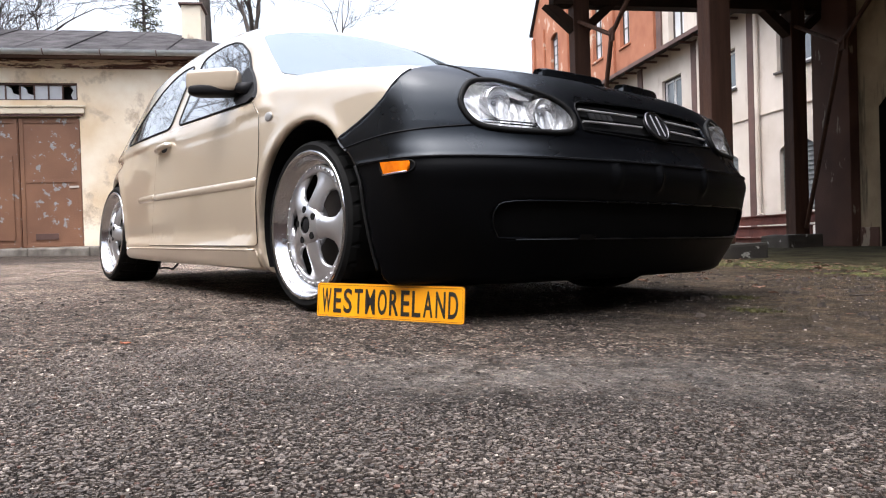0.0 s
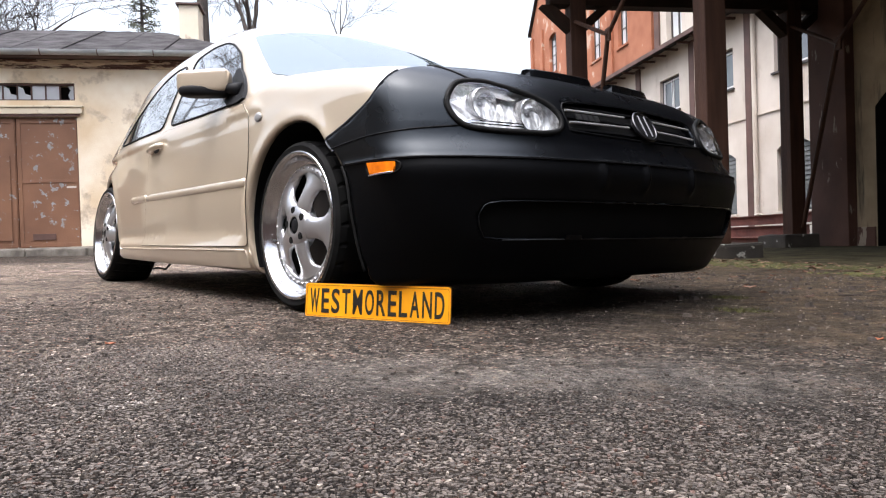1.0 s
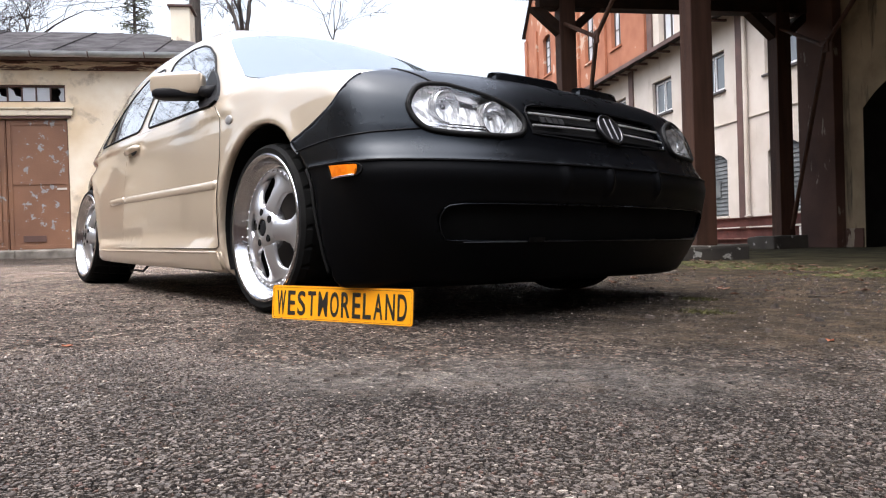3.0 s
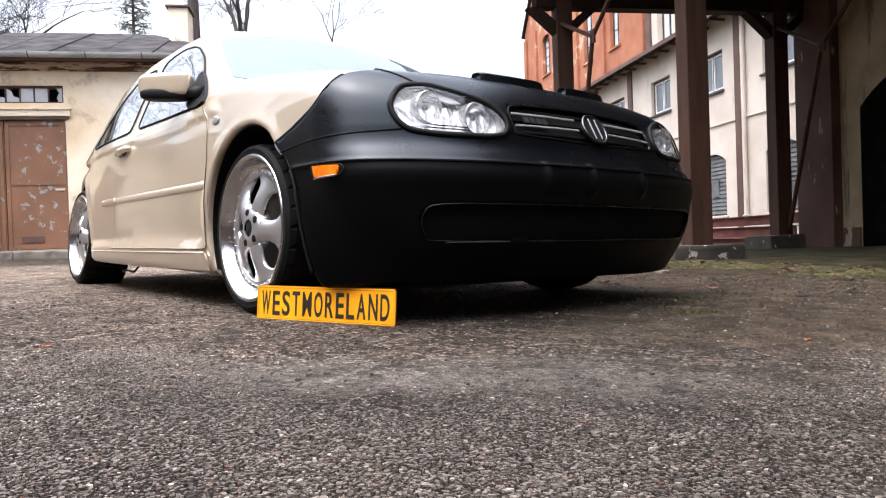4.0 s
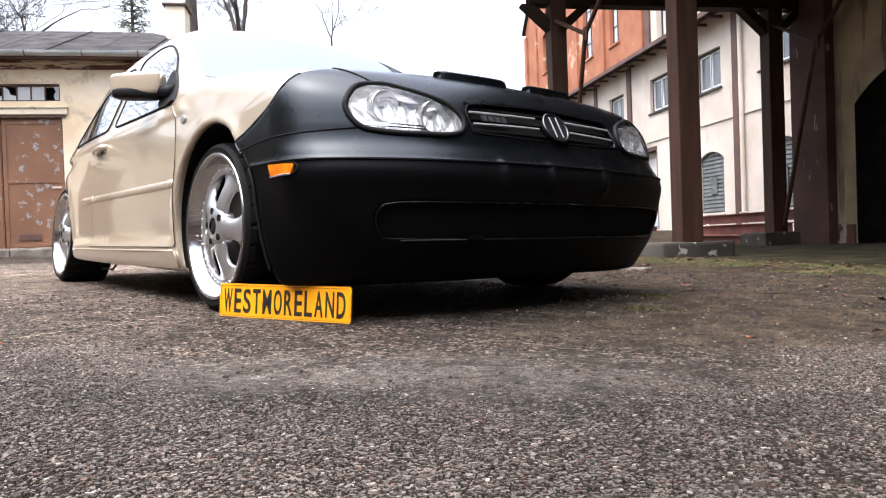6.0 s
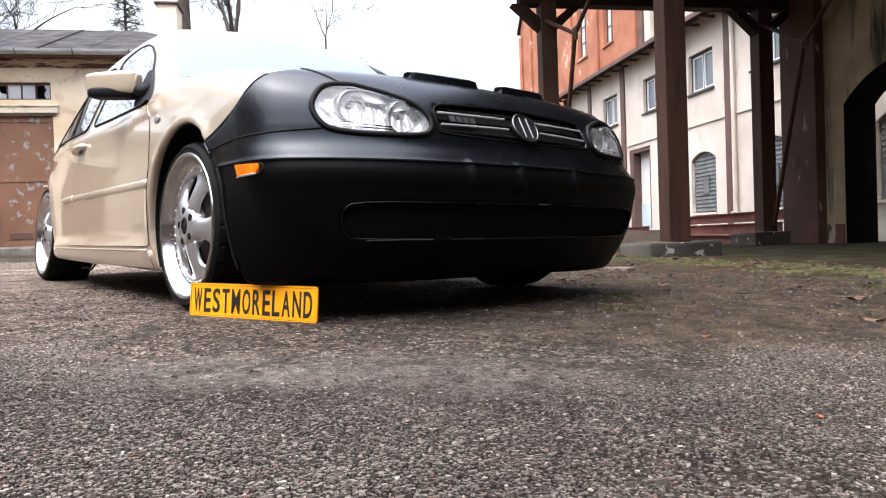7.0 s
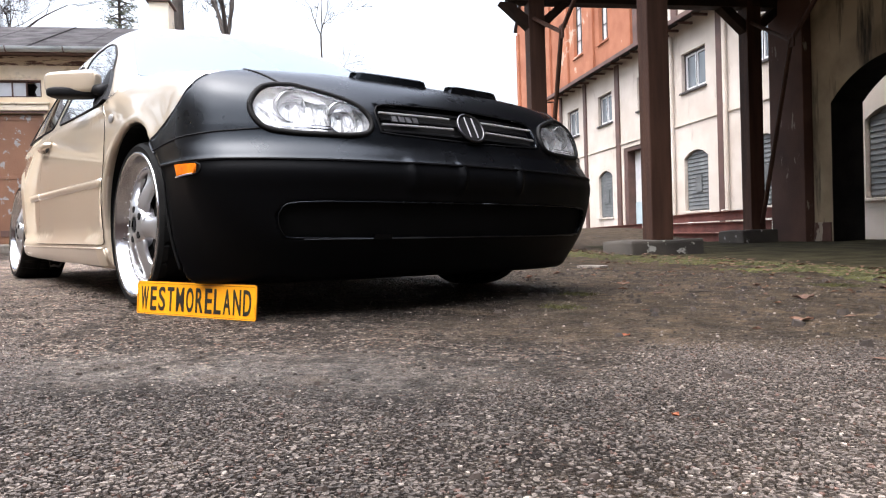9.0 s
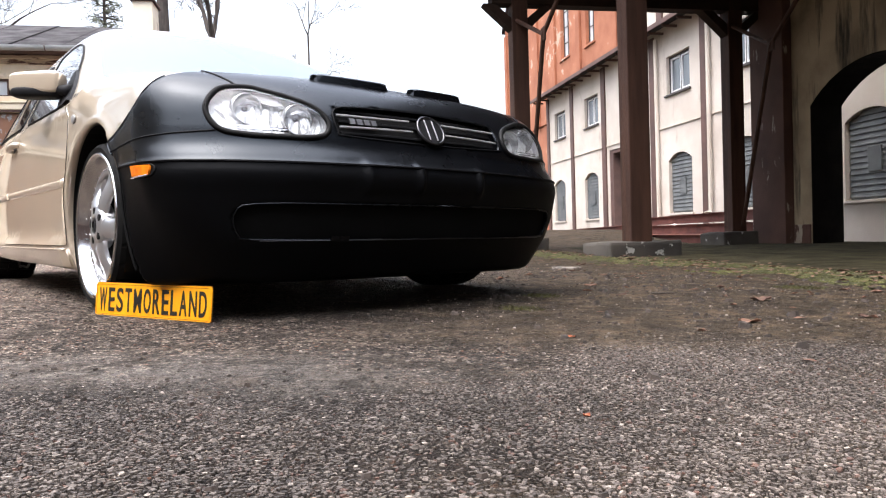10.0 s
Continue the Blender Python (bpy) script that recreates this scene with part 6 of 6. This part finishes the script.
def bare_tree(u, v, h, r, seed, lean=(0, 0), depth=5, lab="tall bare deciduous tree", m=SITE, fork=0.42, size=1.0, side_limbs=3):
    rnd = random.Random(seed)
    z0 = -0.2
    t = thing("tree", lab, "tree", m @ Matrix.Translation((u, v, z0)), group="bare trees")
    bm = bmesh.new()
    top = Vector((lean[0], lean[1], h * fork))
    mid = top * 0.5 + Vector((rnd.uniform(-0.1, 0.1), rnd.uniform(-0.1, 0.1), 0))
    add_tube(bm, [(0, 0, 0), (0.02, 0, h * fork * 0.12), mid, top], [r * 1.35, r, r * 0.88, r * 0.78], 12, False)
    part("trunk", bm, BARK, t, smooth=True)
    bm = bmesh.new()
    for k in range(3):
        a = 2 * math.pi * (k + rnd.random() * 0.6) / 3
        grow(bm, top.copy(), Vector((math.cos(a) * 0.55, math.sin(a) * 0.55, 1.0)).normalized(), h * 0.26 * size, r * 0.6, depth, rnd, 0.75)
    for k in range(side_limbs):
        a = rnd.random() * 6.28
        grow(bm, top * rnd.uniform(0.55, 0.9), Vector((math.cos(a), math.sin(a), 0.5)).normalized(), h * 0.20 * size, r * 0.32, depth - 1, rnd, 0.8)
    part("crown", bm, BARK, t, "fine leafless branches")


TREE_AT = [(-3.22, 15.5, 13.0, 0.165, 4, (-0.25, 0.0), 6, 0.56), (-2.36, 15.5, 13.5, 0.115, 11, (0.05, 0.1), 6, 0.415), (-7.45, 16.0, 9.2, 0.10, 7, (0.0, 0.0), 5, 0.44), (-8.35, 16.3, 9.6, 0.14, 21, (0.0, 0.0), 5, 0.44)]
for u, v, h, r, seed, lean, dp, fk in TREE_AT:
    bare_tree(u, v, h, r, seed, lean, dp, fork=fk, size=0.36 if u > -5 else 0.54, side_limbs=0 if u > -5 else 5)
bare_tree(0.10, 22.0, 11.5, 0.040, 33, (0.0, 0.0), 5, "slender bare young tree", fork=0.655, size=0.36)


def conifer(u, v, h, seed):
    rnd = random.Random(seed)
    t = thing("tree", "ragged tall conifer behind the garage roof", "tree", SITE @ Matrix.Translation((u, v, -0.2)))
    part("trunk", tube([(0, 0, 0), (0, 0, h)], [0.16, 0.02], 8), BARK, t)
    bm = bmesh.new()
    tw = bmesh.new()
    z = 2.0
    while z < h - 0.1:
        reach = 0.28 + 0.85 * (1 - z / h) ** 0.8 * 1.4
        for k in range(6):
            a = rnd.random() * 6.28
            L = reach * rnd.uniform(0.55, 1.0)
            tip = Vector((math.cos(a) * L, math.sin(a) * L, z - 0.12 * L + rnd.uniform(-0.1, 0.15)))
            base = Vector((0, 0, z))
            add_tube(tw, [base, base.lerp(tip, 0.6) + Vector((0, 0, 0.04)), tip], [0.018, 0.010, 0.004], 4, False)
            for q in range(9):
                c = base.lerp(tip, rnd.uniform(0.30, 1.05)) + Vector((rnd.uniform(-0.09, 0.09), rnd.uniform(-0.09, 0.09), rnd.uniform(-0.10, 0.06)))
                for s in range(3):
                    dr = Vector((rnd.uniform(-1, 1), rnd.uniform(-1, 1), rnd.uniform(-1, 0.3))).normalized() * rnd.uniform(0.06, 0.12)
                    sd = dr.orthogonal().normalized() * 0.016
                    bm.faces.new((bm.verts.new(c - sd), bm.verts.new(c + sd), bm.verts.new(c + dr)))
        z += 0.17
    part("twigs", tw, BARK, t)
    part("crown", bm, NEEDLES, t, "sparse grey-green needles")


conifer(-5.62, 18.6, 8.6, 5)

# ---- what lies round the rest of the yard: a house row and trees across it, an added unseen wall behind ----
def build_row_house():
    t = thing("row_house", "long rendered house row across the yard", "building")
    y0 = -8.2
    wins = [(-30 + 3.0 * k, -28.9 + 3.0 * k) for k in range(10)]
    holes = [rect(a, b, z, z + 1.3) for a, b in wins for z in (0.95, 3.85)]
    part("wall", sheet(rect(-34, 0.5, -0.3, 5.9), holes, lambda s, z: (s, y0, z), (0, -0.35, 0)), mat("tan_render", (0.30, 0.25, 0.18), (0.38, 0.32, 0.24), scale=0.8, rough=0.9, bump=0.2), t)
    for a, b in wins:
        for z in (0.95, 3.85):
            w = part("window", sheet(rect(a, b, z, z + 1.3), [rect(a + 0.06, (a + b) / 2 - 0.03, z + 0.06, z + 1.24), rect((a + b) / 2 + 0.03, b - 0.06, z + 0.06, z + 1.24)], lambda s, q: (s, y0 - 0.08, q), (0, -0.07, 0)), WINDOW_FRAME, t)
            part("pane", box((a + 0.03, y0 - 0.12, z + 0.03), (b - 0.03, y0 - 0.11, z + 1.27)), PANE, w)
    bm = bmesh.new()
    pr = [(0.4, 5.9), (-3.5, 8.4), (-7.5, 5.9)]
    rings = [[bm.verts.new((x, y0 + p[0], p[1])) for p in pr] for x in (-34.3, 0.8)]
    for i in range(3):
        bm.faces.new((rings[0][i], rings[0][(i + 1) % 3], rings[1][(i + 1) % 3], rings[1][i]))
    bm.faces.new(rings[0]), bm.faces.new(rings[1][::-1])
    part("roof", bm, ROOF_FELT, t)


build_row_house()
for x, y, h, seed in ((-3.0, -17.5, 17.0, 41), (-14.5, -2.9, 14.0, 52), (-15.0, -6.0, 11.5, 63), (-9.0, -17.0, 18.0, 74), (-18.0, -2.8, 16.0, 85)):
    bare_tree(x, y, h, 0.13, seed, (0, 0), 6, "bare tree by the house row", m=Matrix.Identity(4), fork=0.32)
# unseen wall added to darken reflections and cut low sky light
back_wall = link("unseen_block_wall", sheet(rect(-13, 15, -0.4, 7.6), [], lambda s, z: (9.5 + 0.635 * s, -8.2 + 0.772 * s, z), (0.3, -0.25, 0)), mat("unseen_wall_dark_brown", (0.10, 0.06, 0.045), (0.16, 0.10, 0.075), scale=2.0, rough=0.9, bump=0.4, bump_scale=25))
tagged(back_wall, "unseen plain dark wall added to darken reflections", "wall", kind="structure")


# ---- litter on the ground ----
def moss_bank():
    rnd = random.Random(3)
    bm = bmesh.new()
    for k in range(13000):
        v = rnd.uniform(-4.0, 8.6)
        u = 2.93 + 0.25 * noise.noise(Vector((0, v * 0.9, 0))) + rnd.gauss(0, 0.20)
        if 3.0 < u < 3.8 and 3.68 < v < 4.46 or u > 3.30:
            continue
        dens = noise.noise(Vector((u * 1.3, v * 1.3, 7)))
        if dens < -0.25:
            continue
        s = rnd.uniform(0.010, 0.030)
        z = site_ground(u, v)
        c = Vector((u, v, z - s * 0.1))
        ring = [bm.verts.new(c + Vector((s * math.cos(a) * rnd.uniform(0.7, 1.3), s * math.sin(a) * rnd.uniform(0.7, 1.6), 0))) for a in [6.283 * q / 6 for q in range(6)]]
        top = [bm.verts.new(c + Vector((s * 0.55 * math.cos(a), s * 0.6 * math.sin(a), s * rnd.uniform(0.20, 0.55)))) for a in [6.283 * q / 6 for q in range(6)]]
        for q in range(6):
            bm.faces.new((ring[q], ring[(q + 1) % 6], top[(q + 1) % 6], top[q]))
        bm.faces.new(top)
    ob = link("moss", bm, MOSS, m=SITE)
    tagged(ob, "olive moss and dirt bank along the slab edge", "moss", kind="stuff")
    bm = bmesh.new()
    for k in range(900):
        v, u = rnd.uniform(-3.5, 8.4), 2.95 + rnd.gauss(0, 0.22)
        if u > 3.28 or 2.95 < u and 3.66 < v < 4.48:
            continue
        z = site_ground(u, v)
        s = rnd.uniform(0.012, 0.04)
        dr = Vector((rnd.uniform(-1, 1), rnd.uniform(-1, 1), 0)).normalized() * s
        sd = Vector((-dr.y, dr.x, 0)) * rnd.uniform(0.3, 0.8)
        c = Vector((u, v, z + rnd.uniform(0.008, 0.03)))
        h = Vector((0, 0, rnd.uniform(-0.008, 0.014)))
        bm.faces.new((bm.verts.new(c - dr), bm.verts.new(c - sd + h), bm.verts.new(c + dr), bm.verts.new(c + sd + h)))
    ob = link("leaf_litter", bm, LEAF, m=SITE)
    tagged(ob, "brown leaf litter and chips by the post base", "leaf litter", kind="stuff")


moss_bank()


def strewn_leaves():
    """Small curled leaf scraps and bark flakes strewn over the dirty end of the yard."""
    rnd = random.Random(19)
    bm = bmesh.new()
    for k in range(420):
        x, y = rnd.uniform(-2.2, 2.4), rnd.uniform(-0.2, 3.6)
        if not 0.75 + rnd.random() < 0.5 * x + 0.866 * y < 2.95:
            continue
        s = rnd.uniform(0.008, 0.030)
        a = rnd.random() * 6.28
        dr = Vector((math.cos(a), math.sin(a), 0)) * s
        sd = Vector((-dr.y, dr.x, 0)) * rnd.uniform(0.25, 0.6)
        c = Vector((x, y, ground_z(x, y) + 0.003))
        up = Vector((0, 0, rnd.uniform(0.002, 0.010)))
        v = [bm.verts.new(q) for q in (c - dr, c - sd + up, c + sd * 0.2, c + dr + up * 0.5, c + sd + up)]
        bm.faces.new((v[0], v[1], v[2]))
        bm.faces.new((v[1], v[3], v[2]))
        bm.faces.new((v[3], v[4], v[2]))
        bm.faces.new((v[4], v[0], v[2]))
    ob = link("leaf_scraps", bm, LEAF)
    tagged(ob, "brown leaf scraps and bark flakes strewn on the dirt", "leaf litter", kind="stuff")


strewn_leaves()


def pebble(bm, c, s, rnd):
    """A small blunt stone: an uneven ring with a narrower, tilted top."""
    h, tilt, turn = s * rnd.uniform(0.30, 0.62), rnd.uniform(-0.25, 0.25), rnd.random() * 6.28
    low, top = [], []
    for k in range(5):
        a, r = turn + 6.283 * k / 5 + rnd.uniform(-0.3, 0.3), s * rnd.uniform(0.65, 1.15)
        low.append(bm.verts.new(c + Vector((math.cos(a) * r, math.sin(a) * r, -s * 0.2))))
        top.append(bm.verts.new(c + Vector((math.cos(a) * r * 0.72, math.sin(a) * r * 0.72, h + tilt * r * math.cos(a)))))
    for k in range(5):
        bm.faces.new((low[k], low[(k + 1) % 5], top[(k + 1) % 5], top[k]))
    bm.faces.new(top)


def scatter(name, material, count, lo, hi, seed, lab, region):
    rnd = random.Random(seed)
    bm = bmesh.new()
    for _ in range(count):
        x, y = rnd.uniform(*region[0]), rnd.uniform(*region[1])
        s = lo + (hi - lo) * rnd.random() ** 3
        pebble(bm, Vector((x, y, ground_z(x, y) + s * 0.15)), s, rnd)
    tagged(link(name, bm, material), lab, "gravel", kind="stuff")


scatter("stone_chips", STONE_BIT, 8000, 0.0012, 0.0056, 1, "pale loose stone chips on the asphalt", ((-1.5, 3.0), (-2.4, 2.4)))
scatter("dirt_crumbs", DARK_BIT, 9000, 0.0014, 0.008, 2, "dark loose crumbs on the asphalt", ((-1.5, 3.0), (-2.4, 2.4)))
scatter("chalk_dust", mat("pale_chalk_crumb", (0.14, 0.125, 0.11), (0.34, 0.31, 0.28), scale=60, rough=0.9), 260, 0.0009, 0.0032, 31, "pale chalky scuff ground into the asphalt", ((1.035, 1.085), (-1.735, -1.645)))
scatter("far_stones", STONE_BIT, 420, 0.003, 0.010, 8, "scattered pale stones across the yard", ((-7.0, 1.5), (1.2, 4.8)))


def leaf(x, y, s, turn, lift, lab, mtl):
    rnd = random.Random(int(x * 1000 + y * 77))
    bm = bmesh.new()
    n = 6
    rows = []
    for k in range(n + 1):
        t = k / n
        w = s * 0.42 * math.sin(math.pi * min(1, t * 1.02)) ** 0.7
        cx = -s / 2 + s * t
        curl = 0.5 * lift * (0.3 + (2 * t - 1) ** 2)
        rows.append([bm.verts.new((cx, -w, curl + rnd.uniform(-0.1, 0.5) * lift)), bm.verts.new((cx, 0, curl * 0.6)), bm.verts.new((cx, w, curl + rnd.uniform(0.0, 0.6) * lift))])
    for a, b in zip(rows, rows[1:]):
        bm.faces.new((a[0], a[1], b[1], b[0]))
        bm.faces.new((a[1], a[2], b[2], b[1]))
    r = bmesh.ops.extrude_face_region(bm, geom=bm.faces[:])
    for v in [g for g in r["geom"] if isinstance(g, bmesh.types.BMVert)]:
        v.co.z += 0.0008
    ob = link("fallen_leaf", bm, mtl, m=pose(x, y, ground_z(x, y) + 0.001, 0, 0, turn))
    tagged(ob, lab, "leaf", group="fallen leaves")


RED_LEAF = mat("orange_dead_leaf", (0.20, 0.060, 0.024), (0.30, 0.10, 0.042), scale=30, rough=0.8)
for x, y, s, turn, lift in ((1.45, 1.04, 0.075, 40, 0.016), (1.72, 0.40, 0.060, 15, 0.012), (0.96, 0.87, 0.05, 70, 0.008), (-0.85, 2.9, 0.09, 10, 0.02), (-1.2, 2.55, 0.07, 80, 0.02), (0.1, 1.9, 0.05, 30, 0.012), (1.9, 0.75, 0.045, 20, 0.01),
                            (1.05, 1.5, 0.05, 100, 0.012), (0.55, 1.2, 0.06, 35, 0.01), (-0.3, 1.7, 0.05, 140, 0.01), (2.2, 1.1, 0.05, 60, 0.012), (-2.0, 1.9, 0.06, 5, 0.014), (1.62, 1.7, 0.05, 130, 0.01)):
    leaf(x, y, s, turn, lift, "curled brown dead leaf on the asphalt", LEAF)
for x, y, s, turn in ((1.56, -0.18, 0.020, 10), (0.38, -1.54, 0.026, 50), (-0.2, 1.35, 0.03, 20), (2.05, -0.75, 0.012, 75)):
    leaf(x, y, s, turn, 0.005, "small orange leaf scrap on the asphalt", RED_LEAF)


def grass_tuft(x, y, s, n, seed):
    rnd = random.Random(seed)
    bm = bmesh.new()
    for _ in range(n):
        a, d = rnd.random() * 6.28, s * rnd.random()
        c = Vector((math.cos(a) * d * 1.6, math.sin(a) * d, 0))
        h = Vector((rnd.uniform(-0.02, 0.02), rnd.uniform(-0.02, 0.02), rnd.uniform(0.004, 0.014)))
        w = Vector((rnd.uniform(-1, 1), rnd.uniform(-1, 1), 0)).normalized() * 0.0022
        bm.faces.new((bm.verts.new(c - w), bm.verts.new(c + w), bm.verts.new(c + h)))
    ob = link("grass_tuft", bm, MOSS, m=pose(x, y, ground_z(x, y)))
    tagged(ob, "low tuft of moss and grass in the asphalt", "grass", group="grass tufts", kind="stuff")


grass_tuft(1.03, 0.20, 0.060, 260, 1)
grass_tuft(1.29, 1.72, 0.08, 500, 2)
grass_tuft(1.95, 0.95, 0.05, 300, 3)
grass_tuft(0.75, 0.62, 0.06, 300, 4)
wrap = link("paper_scrap", box((-0.62, 2.28, -0.030), (-0.42, 2.37, -0.012), 0.004), STONE_BIT)
tagged(wrap, "pale scrap lying on the asphalt", "litter")


def clods():
    """Crumbled dirt, bark and broken twigs lying towards the canopy."""
    rnd = random.Random(77)
    bm = bmesh.new()
    for _ in range(700):
        x, y = rnd.uniform(-0.6, 2.5), rnd.uniform(-0.5, 2.3)
        if 0.5 * x + 0.866 * y < 0.35 + rnd.random() * 0.8:
            continue
        s = 0.004 + 0.016 * rnd.random() ** 3
        pebble(bm, Vector((x, y, ground_z(x, y) + s * 0.2)), s, rnd)
    tagged(link("dirt_clods", bm, DARK_BIT), "dark crumbled dirt and bark on the asphalt", "dirt", kind="stuff")
    for x, y, L, turn in ((1.05, 1.05, 0.12, 65),):
        c, s = math.cos(math.radians(turn)), math.sin(math.radians(turn))
        pts = [(x + c * L * (k / 4 - 0.5) - s * rnd.uniform(-0.008, 0.008), y + s * L * (k / 4 - 0.5) + c * rnd.uniform(-0.008, 0.008)) for k in range(5)]
        bm = tube([(px, py, ground_z(px, py) + 0.004) for px, py in pts], [0.0042, 0.0040, 0.0034, 0.0028, 0.0016], 6)
        tagged(link("twig", bm, DARK_BIT), "thin dead twig lying on the asphalt", "twig", group="fallen twigs")


clods()

# ---- the coarse chips of the asphalt where the ground is nearest ----
def chip_field():
    """Flat, tilted stones packed side by side; fewer and deeper set towards the worn track."""
    rng = np.random.default_rng(12)
    pitch = 0.0051
    e, q = np.meshgrid(np.arange(-1.05, 1.75, pitch), np.arange(-2.46, -1.14, pitch * 0.9), indexing="ij")
    e = e + (np.arange(e.shape[1]) % 2)[None, :] * pitch / 2
    e, q = (e + rng.normal(0, pitch * 0.22, e.shape)).ravel(), (q + rng.normal(0, pitch * 0.22, q.shape)).ravel()
    edge = np.interp(e, [-1.1, -0.6, -0.2, 0.4, 0.7, 1.0, 1.8], [-1.20, -1.28, -1.74, -1.82, -1.62, -1.30, -1.20])
    edge = edge + 0.07 * np.sin(5.1 * e + 1.0) * np.sin(3.3 * e) + 0.04 * np.sin(13 * e + 7 * q)
    keep = rng.random(e.shape) < np.clip((edge - q) / 0.22, 0, 1) * 0.86
    rim = np.clip((e + 1.05) / 0.3, 0, 1) * np.clip((1.75 - e) / 0.3, 0, 1) * np.clip((q + 2.48) / 0.12, 0, 1)
    keep &= rng.random(e.shape) < rim + 0.04
    bare = np.sin(4.3 * e + 2.2 * np.sin(3.1 * q)) * np.sin(5.7 * q + 1.7 * np.sin(2.9 * e))
    keep &= rng.random(e.shape) < np.clip(1.25 - 0.75 * np.clip(bare - 0.35, 0, 1) / 0.65, 0, 1)
    e, q, sink = e[keep], q[keep], np.clip((edge - q)[keep] / 0.35, 0.25, 1)
    n = len(e)
    det = 0.67 * 0.67 + 0.74 * 0.74
    cx, cy = (0.67 * e - 0.74 * q) / det, (0.74 * e + 0.67 * q) / det
    turn, size = rng.random(n) * 6.283, pitch * (0.26 + 0.46 * rng.random(n) ** 1.4)
    long = rng.uniform(1.0, 1.55, n)
    high = (0.0002 + 0.0027 * rng.random(n)) * sink
    tx, ty = rng.normal(0, 0.12, n), rng.normal(0, 0.12, n)
    V = np.zeros((n, 12, 3))
    for k in range(6):
        a = 6.283 * k / 6 + rng.uniform(-0.30, 0.30, n)
        r = size * rng.uniform(0.70, 1.25, n)
        px, py = r * np.cos(a) * long, r * np.sin(a) / long ** 0.5
        x, y = px * np.cos(turn) - py * np.sin(turn), px * np.sin(turn) + py * np.cos(turn)
        V[:, k] = np.stack([x * 0.98, y * 0.98, np.full(n, -0.0015)], 1)
        V[:, 6 + k] = np.stack([x * 0.92, y * 0.92, high + x * 0.92 * tx + y * 0.92 * ty], 1)
    V[..., 0] += cx[:, None]
    V[..., 1] += cy[:, None]
    V[..., 2] += (-0.015 * cx - 0.016 * cy)[:, None]
    tri = [(k, (k + 1) % 6, 6 + (k + 1) % 6) for k in range(6)] + [(k, 6 + (k + 1) % 6, 6 + k) for k in range(6)] + [(6, 7, 8), (6, 8, 9), (6, 9, 10), (6, 10, 11)]
    F = (np.arange(n)[:, None, None] * 12 + np.array(tri)[None]).reshape(-1, 3)
    me = bpy.data.meshes.new("asphalt_chips")
    me.vertices.add(n * 12)
    me.vertices.foreach_set("co", V.reshape(-1).astype(np.float32))
    me.loops.add(len(F) * 3)
    me.loops.foreach_set("vertex_index", F.reshape(-1).astype(np.int32))
    me.polygons.add(len(F))
    me.polygons.foreach_set("loop_start", np.arange(0, len(F) * 3, 3, dtype=np.int32))
    me.update(calc_edges=True)
    me.polygons.foreach_set("use_smooth", np.zeros(len(F), bool))
    me.materials.append(CHIP)
    tagged(new("asphalt_chips", me), "packed brown-grey stone chips in the worn asphalt", "gravel", kind="stuff")


chip_field()
